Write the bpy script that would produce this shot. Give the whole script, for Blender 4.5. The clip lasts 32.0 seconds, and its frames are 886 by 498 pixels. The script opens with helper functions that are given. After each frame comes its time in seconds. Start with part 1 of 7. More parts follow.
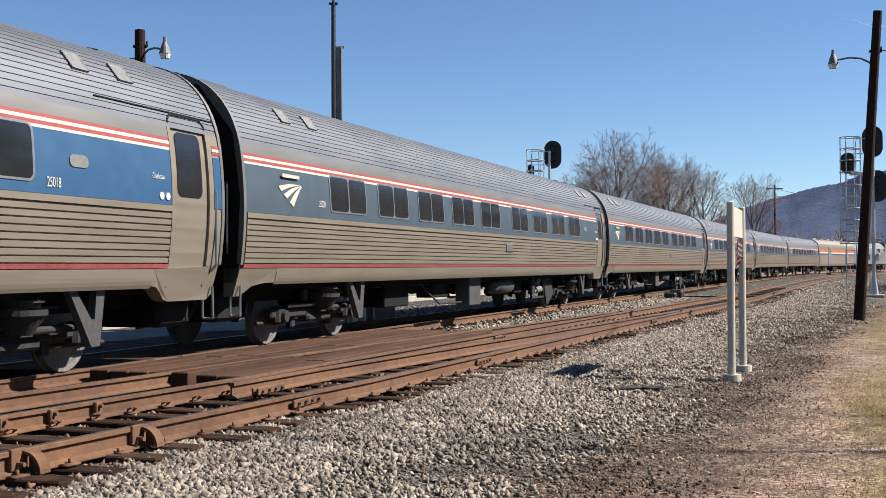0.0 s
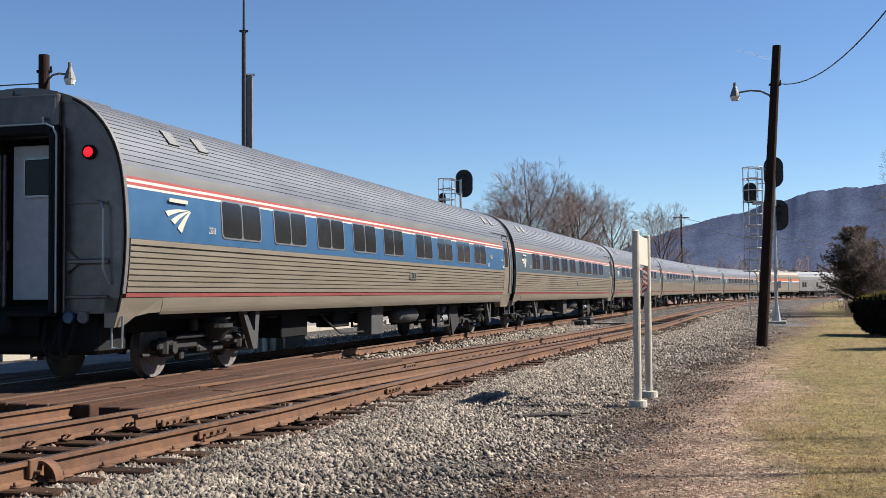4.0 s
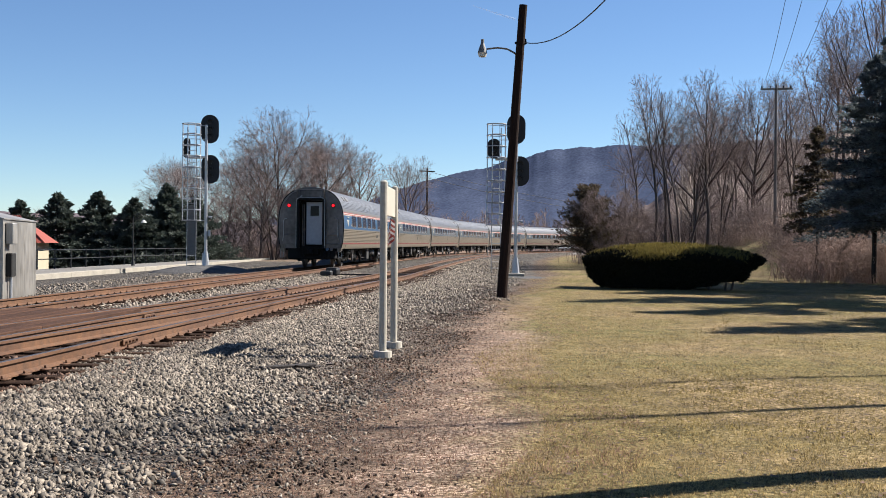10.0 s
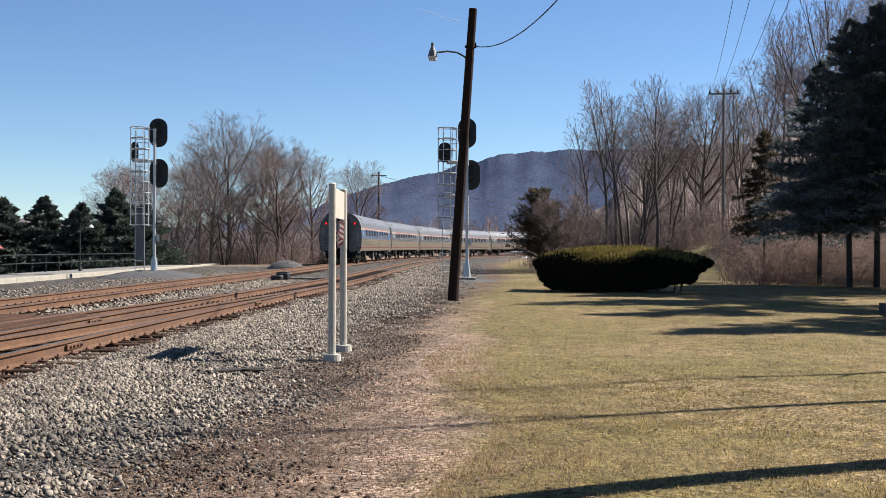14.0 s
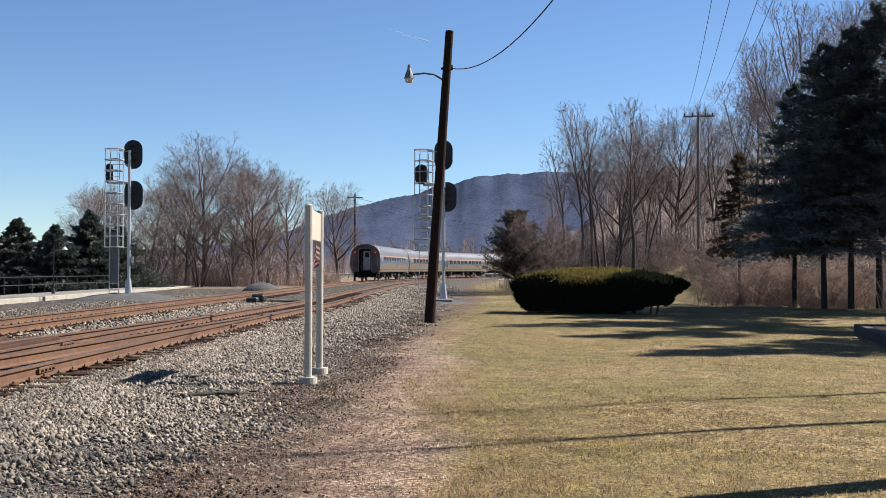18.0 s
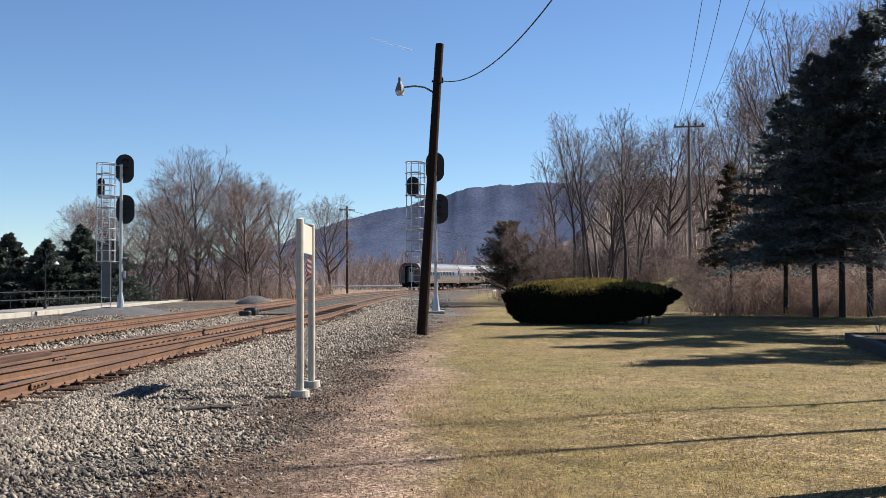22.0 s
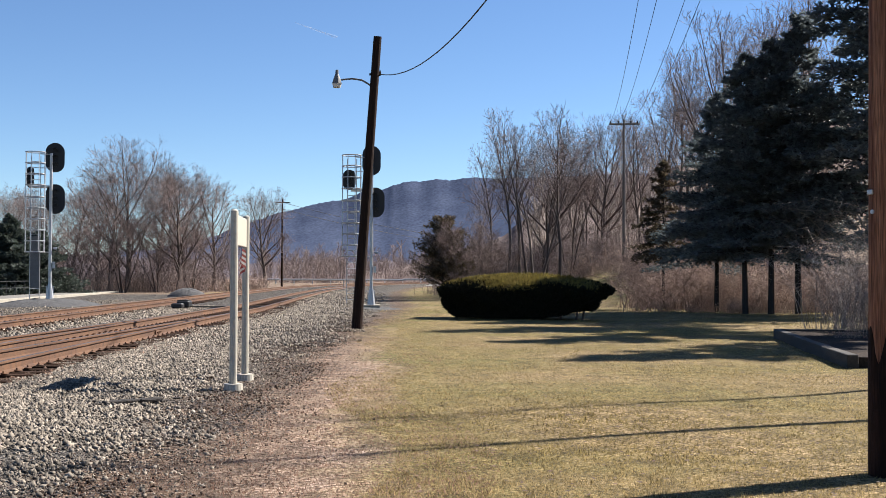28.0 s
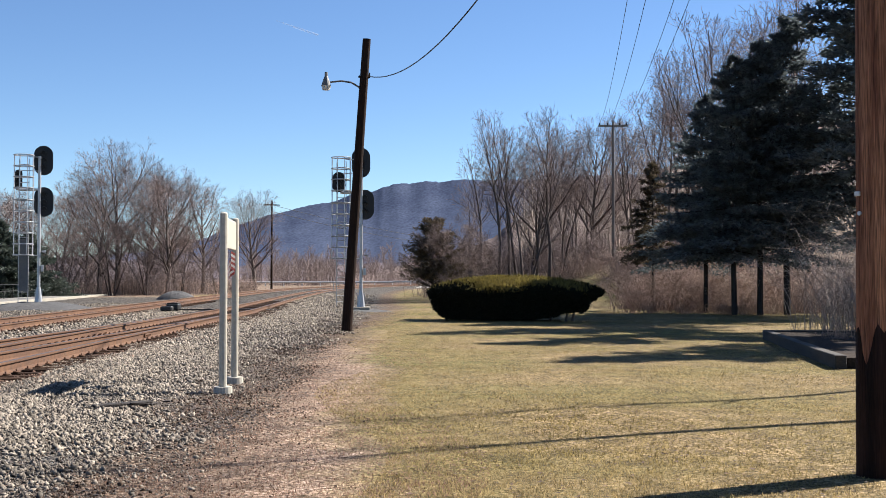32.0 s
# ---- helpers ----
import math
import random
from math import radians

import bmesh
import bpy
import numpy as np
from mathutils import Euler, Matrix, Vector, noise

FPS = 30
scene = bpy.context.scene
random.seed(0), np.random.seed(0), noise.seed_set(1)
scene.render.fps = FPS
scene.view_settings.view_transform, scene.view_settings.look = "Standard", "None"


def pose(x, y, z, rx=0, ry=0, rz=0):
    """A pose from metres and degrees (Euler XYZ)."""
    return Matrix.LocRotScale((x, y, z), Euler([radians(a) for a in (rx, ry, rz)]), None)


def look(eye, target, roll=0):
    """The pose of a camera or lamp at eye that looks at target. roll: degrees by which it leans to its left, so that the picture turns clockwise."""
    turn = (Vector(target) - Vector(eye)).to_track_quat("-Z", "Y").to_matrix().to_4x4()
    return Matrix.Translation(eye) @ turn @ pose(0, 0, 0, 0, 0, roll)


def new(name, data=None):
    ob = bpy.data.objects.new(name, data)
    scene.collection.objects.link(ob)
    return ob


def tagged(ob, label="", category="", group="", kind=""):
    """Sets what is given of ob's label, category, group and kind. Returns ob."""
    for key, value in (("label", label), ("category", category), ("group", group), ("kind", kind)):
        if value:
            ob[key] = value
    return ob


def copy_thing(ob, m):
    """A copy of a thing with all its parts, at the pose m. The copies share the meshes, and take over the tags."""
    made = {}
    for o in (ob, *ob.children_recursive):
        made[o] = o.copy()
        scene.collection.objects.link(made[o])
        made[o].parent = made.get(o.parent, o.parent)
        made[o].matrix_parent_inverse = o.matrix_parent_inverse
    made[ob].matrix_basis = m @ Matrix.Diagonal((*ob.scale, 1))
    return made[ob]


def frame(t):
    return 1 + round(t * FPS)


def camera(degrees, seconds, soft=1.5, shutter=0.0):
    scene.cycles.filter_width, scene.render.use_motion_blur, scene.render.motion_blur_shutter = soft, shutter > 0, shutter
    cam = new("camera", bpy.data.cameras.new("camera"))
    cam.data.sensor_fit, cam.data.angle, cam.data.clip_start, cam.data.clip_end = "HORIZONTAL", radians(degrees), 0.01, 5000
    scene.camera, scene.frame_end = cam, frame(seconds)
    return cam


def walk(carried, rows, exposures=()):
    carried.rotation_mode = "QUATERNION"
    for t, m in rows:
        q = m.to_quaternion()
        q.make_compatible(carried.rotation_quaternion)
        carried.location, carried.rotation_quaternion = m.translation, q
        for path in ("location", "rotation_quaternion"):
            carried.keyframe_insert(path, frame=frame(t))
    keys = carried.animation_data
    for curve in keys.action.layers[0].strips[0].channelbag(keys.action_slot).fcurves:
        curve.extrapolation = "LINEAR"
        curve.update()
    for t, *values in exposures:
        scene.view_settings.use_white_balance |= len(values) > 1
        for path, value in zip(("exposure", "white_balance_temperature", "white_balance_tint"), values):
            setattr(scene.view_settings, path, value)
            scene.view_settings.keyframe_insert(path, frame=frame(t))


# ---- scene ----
# camera ------------------------------------------------------------------
cam = camera(42.35, 32.0, soft=0.55)


def aim(x, y, z, heading, pitch, roll):
    """Camera pose from a heading clockwise from +y, a pitch upwards and a lean, in degrees."""
    h, q = radians(heading), radians(pitch)
    way = Vector((math.sin(h) * math.cos(q), math.cos(h) * math.cos(q), math.sin(q)))
    return look((x, y, z), Vector((x, y, z)) + way * 10, roll)


PATH = [
    (0, -0.118, -0.195, 1.606, 0.425, 0.882, -0.251),
    (0.5, -0.135, -0.255, 1.613, 0.352, 0.957, -0.510),
    (1, -0.125, -0.274, 1.617, 0.694, 1.440, -0.654),
    (1.5, -0.129, -0.273, 1.606, 1.291, 1.787, -0.688),
    (2, -0.113, -0.243, 1.603, 1.757, 1.918, -0.677),
    (2.5, -0.114, -0.225, 1.610, 2.693, 2.052, -0.511),
    (4.5, -0.066, -0.201, 1.602, 6.196, 2.293, -0.387),
    (5, -0.082, -0.185, 1.605, 7.936, 2.057, -0.126),
    (5.5, -0.095, -0.160, 1.605, 8.855, 2.006, 0.236),
    (6, -0.108, -0.141, 1.587, 11.040, 1.830, -0.168),
    (6.5, -0.061, -0.143, 1.604, 12.166, 0.592, -0.887),
    (7, 0.055, -0.185, 1.656, 15.806, 0.405, -0.778),
    (7.5, 0.140, -0.199, 1.661, 15.970, -0.108, -1.086),
    (8, 0.077, -0.090, 1.627, 16.424, -0.223, -0.627),
    (8.5, 0.022, -0.001, 1.600, 17.919, -0.272, -0.602),
    (9, -0.017, 0.039, 1.597, 18.227, -0.065, 0.147),
    (9.5, -0.014, 0.061, 1.598, 18.460, -0.109, 0.190),
    (10, -0.029, 0.041, 1.595, 17.432, -0.202, 0.442),
    (10.5, -0.025, 0.055, 1.591, 17.679, 0.041, 0.401),
    (11, -0.016, 0.081, 1.587, 18.524, 0.200, 0.823),
    (11.5, -0.006, 0.075, 1.577, 19.205, 0.895, 0.622),
    (12, -0.002, 0.061, 1.574, 19.468, 0.958, 0.206),
    (12.5, 0.012, 0.041, 1.577, 19.565, 0.590, -0.069),
    (13, 0.013, 0.033, 1.568, 19.484, 0.495, 0.016),
    (13.5, 0.015, 0.059, 1.567, 19.671, 0.149, 0.289),
    (14, 0.019, 0.061, 1.566, 19.830, 0.034, 0.225),
    (14.5, 0.001, 0.056, 1.569, 20.068, 0.089, 0.480),
    (16.5, 0.016, 0.036, 1.573, 20.155, 0.750, 0.065),
    (17, 0.016, 0.069, 1.573, 20.316, 0.786, 0.306),
    (17.5, 0.020, 0.082, 1.561, 20.498, 0.804, 0.028),
    (18, 0.036, 0.142, 1.561, 21.016, 1.142, 0.164),
    (18.5, 0.025, 0.066, 1.558, 21.158, 1.201, 0.408),
    (19, 0.016, 0.069, 1.568, 21.187, 1.376, 0.326),
    (19.5, 0.016, 0.069, 1.567, 21.373, 1.800, 0.052),
    (20, 0.028, 0.061, 1.561, 21.727, 1.917, -0.199),
    (20.5, 0.023, 0.051, 1.561, 21.650, 1.966, -0.436),
    (21, 0.029, 0.049, 1.556, 21.317, 1.876, -0.439),
    (21.5, 0.026, 0.055, 1.566, 21.313, 1.822, -0.330),
    (22, 0.033, 0.068, 1.573, 21.387, 1.720, -0.286),
    (22.5, 0.031, 0.086, 1.567, 22.438, 1.665, -0.182),
    (23, 0.040, 0.080, 1.576, 22.990, 1.585, -0.100),
    (23.5, 0.046, 0.058, 1.558, 23.688, 1.519, -0.065),
    (24, 0.041, 0.078, 1.560, 24.676, 1.254, 0.115),
    (24.5, 0.034, 0.081, 1.564, 24.622, 1.225, 0.127),
    (25, 0.034, 0.081, 1.565, 24.164, 1.267, -0.046),
    (25.5, 0.042, 0.084, 1.562, 24.383, 1.255, -0.238),
    (27.5, 0.036, 0.093, 1.563, 24.409, 1.215, -0.191),
    (28, 0.039, 0.092, 1.566, 24.605, 1.432, 0.220),
    (28.5, 0.040, 0.083, 1.569, 24.796, 1.787, 0.068),
    (29, 0.040, 0.080, 1.565, 24.911, 1.902, 0.225),
    (29.5, 0.043, 0.079, 1.569, 25.048, 2.064, 0.027),
    (30, 0.031, 0.070, 1.569, 25.148, 2.223, 0.318),
    (30.5, 0.030, 0.069, 1.571, 25.008, 2.278, 0.482),
    (31, 0.025, 0.062, 1.567, 24.929, 1.929, 0.260),
    (31.5, 0.024, 0.065, 1.574, 24.993, 1.487, 0.059),
    (32, 0.036, 0.078, 1.570, 25.117, 1.531, 0.049),
]
walk(cam, [(t, aim(*row)) for t, *row in PATH], exposures=[(0, 1.33), (9, 1.35), (23, 1.34), (25, 1.47), (27.5, 1.47), (30, 1.53), (32, 1.53)])

# world and sun -------------------------------------------------------------
SUN_HEADING, SUN_HEIGHT = 84.5, 41.5
world = bpy.data.worlds.new("sky")
scene.world = world
world.use_nodes = True
wn = world.node_tree.nodes
sky = wn.new("ShaderNodeTexSky")
sky.sky_type, sky.sun_disc = "NISHITA", False
sky.sun_elevation, sky.sun_rotation = radians(SUN_HEIGHT), radians(SUN_HEADING)
sky.air_density, sky.dust_density, sky.ozone_density = 0.80, 0.0, 3.0
deep = wn.new("ShaderNodeHueSaturation")
deep.inputs["Hue"].default_value, deep.inputs["Saturation"].default_value = 0.5045, 1.06
world.node_tree.links.new(sky.outputs[0], deep.inputs["Color"])
tint = wn.new("ShaderNodeMix")
tint.data_type, tint.blend_type = "RGBA", "MULTIPLY"
tint.inputs[0].default_value, tint.inputs[7].default_value = 1.0, (0.885, 0.965, 1.018, 1.0)
world.node_tree.links.new(deep.outputs[0], tint.inputs[6])
world.node_tree.links.new(tint.outputs[2], wn["Background"].inputs[0])
wn["Background"].inputs[1].default_value = 0.0515
lamp = bpy.data.lights.new("sun", "SUN")
lamp.energy, lamp.angle, lamp.color = 5.0, radians(0.55), (1.0, 0.955, 0.90)
sun = new("sun", lamp)
_h, _e = radians(SUN_HEADING), radians(SUN_HEIGHT)
sun.matrix_world = look((math.sin(_h) * math.cos(_e) * 50, math.cos(_h) * math.cos(_e) * 50, math.sin(_e) * 50), (0, 0, 0))

# track line ----------------------------------------------------------------
KNOT_S = [-60, 0, 30, 60, 90, 120, 150, 180, 210, 240, 280, 330, 380, 620]
KNOT_K = [0.00113, 0.00113, 0.00096, 0.00055, 0.00033, 0.00091, 0.00210, 0.00356, 0.00508, 0.00659, 0.0050, 0.0030, 0.0, 0.0]
LINE_S = np.arange(-60.0, 620.0, 1.0)
_k = np.interp(LINE_S, KNOT_S, KNOT_K)
LINE_H = np.cumsum(_k)
LINE_H = LINE_H - LINE_H[60] + 0.30737
LINE_X, LINE_Y = np.cumsum(np.sin(LINE_H)), np.cumsum(np.cos(LINE_H))
LINE_X, LINE_Y = LINE_X - LINE_X[60] + -14.862, LINE_Y - LINE_Y[60] + -14.240


def line_at(s, u=0.0):
    """Place and heading on the line at arc length s, u metres to its right."""
    h = np.interp(s, LINE_S, LINE_H)
    return np.interp(s, LINE_S, LINE_X) + u * np.cos(h), np.interp(s, LINE_S, LINE_Y) - u * np.sin(h), h


def near_u(s):
    """Offset of the second track's centre, which spreads from the first."""
    return 3.97 + 0.0396 * (np.clip(s, 8, 66) - 30) - 0.045 * np.clip(30 - s, 0, 12)


def rail_z(s):
    return 0.35 + 0.0022 * np.maximum(0.0, np.minimum(s, 300.0) - 80.0)


def line_su(x, y):
    """Arc length and offset of many points."""
    x, y = np.asarray(x, float), np.asarray(y, float)
    s, u = np.empty(x.shape), np.empty(x.shape)
    for i in range(0, len(x), 4000):
        d = (x[i:i + 4000, None] - LINE_X[None, ::2]) ** 2 + (y[i:i + 4000, None] - LINE_Y[None, ::2]) ** 2
        j = d.argmin(1) * 2
        h, dx, dy = LINE_H[j], x[i:i + 4000] - LINE_X[j], y[i:i + 4000] - LINE_Y[j]
        s[i:i + 4000] = LINE_S[j] + dx * np.sin(h) + dy * np.cos(h)
        u[i:i + 4000] = dx * np.cos(h) - dy * np.sin(h)
    return s, u


def platform_d(x, y):
    """How far a point lies behind the platform's edge."""
    return -((x + 7.2) * math.cos(0.316) - (y - 32.5) * math.sin(0.316))


def ground_z(x, y):
    x, y = np.atleast_1d(np.asarray(x, float)), np.atleast_1d(np.asarray(y, float))
    s, u = line_su(x, y)
    n = near_u(s)
    bed = rail_z(s) - 0.222
    right = np.clip((u - n - 1.45) / 3.4, 0, 1)
    left = np.clip((-u - 1.7) / 2.0, 0, 1)
    low = 0.0022 * np.maximum(0.0, np.minimum(s, 300.0) - 80.0)
    z = np.where(u > 0, bed + (low - bed) * (right * right * (3 - 2 * right)), bed + (low + 0.05 - bed) * left)
    lot = np.clip((platform_d(x, y) - 3.6) / 1.6, 0, 1) * np.clip((y - 5) / 15, 0, 1)
    z = z - 0.45 * lot * lot * (3 - 2 * lot)
    hill = np.maximum(0.0, u - 31.0 - 6.0 * np.sin(s * 0.02)) * np.clip((s - 20) / 60.0, 0, 1)
    z = z + 30.0 * (1 - np.exp(-hill * 0.30 / 30.0)) * (hill > 0)
    bank = np.clip((u - 20.0) / 12.0, 0, 1) * np.clip((s - 76.0) / 26.0, 0, 1)
    z = z + 2.6 * bank * bank * (3 - 2 * bank)
    z = z + 0.02 * np.sin(x * 0.9 + 1.3) * np.sin(y * 0.7) * np.clip((u - 8) / 3, 0, 1)
    return z


def gz(x, y):
    return float(ground_z(x, y)[0])


# materials -----------------------------------------------------------------
def material(name, colour, rough=0.7, metal=0.0, vary=0.25, scale=6.0, bump=0.0, bump_scale=40.0, second=None, spec=0.5, stretch=(1, 1, 1), island=0.0, coord="Object", leafy=0.0):
    """A surface with two scales of variation, a second tint and fine relief."""
    m = bpy.data.materials.new(name)
    m.use_nodes = True
    nt = m.node_tree
    n, l = nt.nodes, nt.links
    b = n["Principled BSDF"]
    b.inputs["Metallic"].default_value = metal
    b.inputs["Specular IOR Level"].default_value = spec
    tc = n.new("ShaderNodeTexCoord")
    mp = n.new("ShaderNodeMapping")
    mp.inputs["Scale"].default_value = stretch
    l.new(tc.outputs[coord], mp.inputs[0])
    big, fine = n.new("ShaderNodeTexNoise"), n.new("ShaderNodeTexNoise")
    big.inputs["Scale"].default_value, big.inputs["Detail"].default_value = scale * 0.25, 4
    fine.inputs["Scale"].default_value, fine.inputs["Detail"].default_value = scale * 3, 6
    for t in (big, fine):
        l.new(mp.outputs[0], t.inputs["Vector"])
    ramp = n.new("ShaderNodeValToRGB")
    c2 = second or tuple(c * (1 - vary) for c in colour)
    ramp.color_ramp.elements[0].position, ramp.color_ramp.elements[1].position = 0.32, 0.68
    ramp.color_ramp.elements[0].color, ramp.color_ramp.elements[1].color = (*c2, 1), (*colour, 1)
    l.new(big.outputs[0], ramp.inputs[0])
    mix = n.new("ShaderNodeMix")
    mix.data_type, mix.blend_type = "RGBA", "MULTIPLY"
    mix.inputs[0].default_value = 1.0
    grey = n.new("ShaderNodeMapRange")
    grey.inputs[1].default_value, grey.inputs[2].default_value = 0.3, 0.7
    grey.inputs[3].default_value, grey.inputs[4].default_value = 1 - vary, 1 + vary * 0.5
    l.new(fine.outputs[0], grey.inputs[0])
    l.new(ramp.outputs[0], mix.inputs[6])
    l.new(grey.outputs[0], mix.inputs[7])
    out = mix.outputs[2]
    if island:
        src = n.new("ShaderNodeNewGeometry").outputs["Random Per Island"] if island > 0 else n.new("ShaderNodeObjectInfo").outputs["Random"]
        r2 = n.new("ShaderNodeMapRange")
        r2.inputs[3].default_value, r2.inputs[4].default_value = 1 - abs(island), 1 + abs(island)
        l.new(src, r2.inputs[0])
        mx = n.new("ShaderNodeMix")
        mx.data_type, mx.blend_type = "RGBA", "MULTIPLY"
        mx.inputs[0].default_value = 1.0
        l.new(out, mx.inputs[6])
        l.new(r2.outputs[0], mx.inputs[7])
        out = mx.outputs[2]
    l.new(out, b.inputs["Base Color"])
    if leafy:
        # thin needles let some light through
        tr, ms = n.new("ShaderNodeBsdfTranslucent"), n.new("ShaderNodeMixShader")
        l.new(out, tr.inputs["Color"])
        ms.inputs[0].default_value = leafy
        l.new(b.outputs[0], ms.inputs[1])
        l.new(tr.outputs[0], ms.inputs[2])
        l.new(ms.outputs[0], n["Material Output"].inputs["Surface"])
    rr = n.new("ShaderNodeMapRange")
    rr.inputs[3].default_value, rr.inputs[4].default_value = max(0.02, rough - 0.12), min(1, rough + 0.12)
    l.new(fine.outputs[0], rr.inputs[0])
    l.new(rr.outputs[0], b.inputs["Roughness"])
    if bump:
        bn, bp = n.new("ShaderNodeTexNoise"), n.new("ShaderNodeBump")
        bn.inputs["Scale"].default_value, bn.inputs["Detail"].default_value = bump_scale, 5
        bp.inputs["Strength"].default_value, bp.inputs["Distance"].default_value = bump, 0.02
        l.new(mp.outputs[0], bn.inputs["Vector"])
        l.new(bn.outputs[0], bp.inputs["Height"])
        l.new(bp.outputs[0], b.inputs["Normal"])
    return m


def glow(name, colour, strength):
    m = bpy.data.materials.new(name)
    m.use_nodes = True
    b = m.node_tree.nodes["Principled BSDF"]
    b.inputs["Base Color"].default_value = (*colour, 1)
    b.inputs["Emission Color"].default_value = (*colour, 1)
    b.inputs["Emission Strength"].default_value = strength
    return m


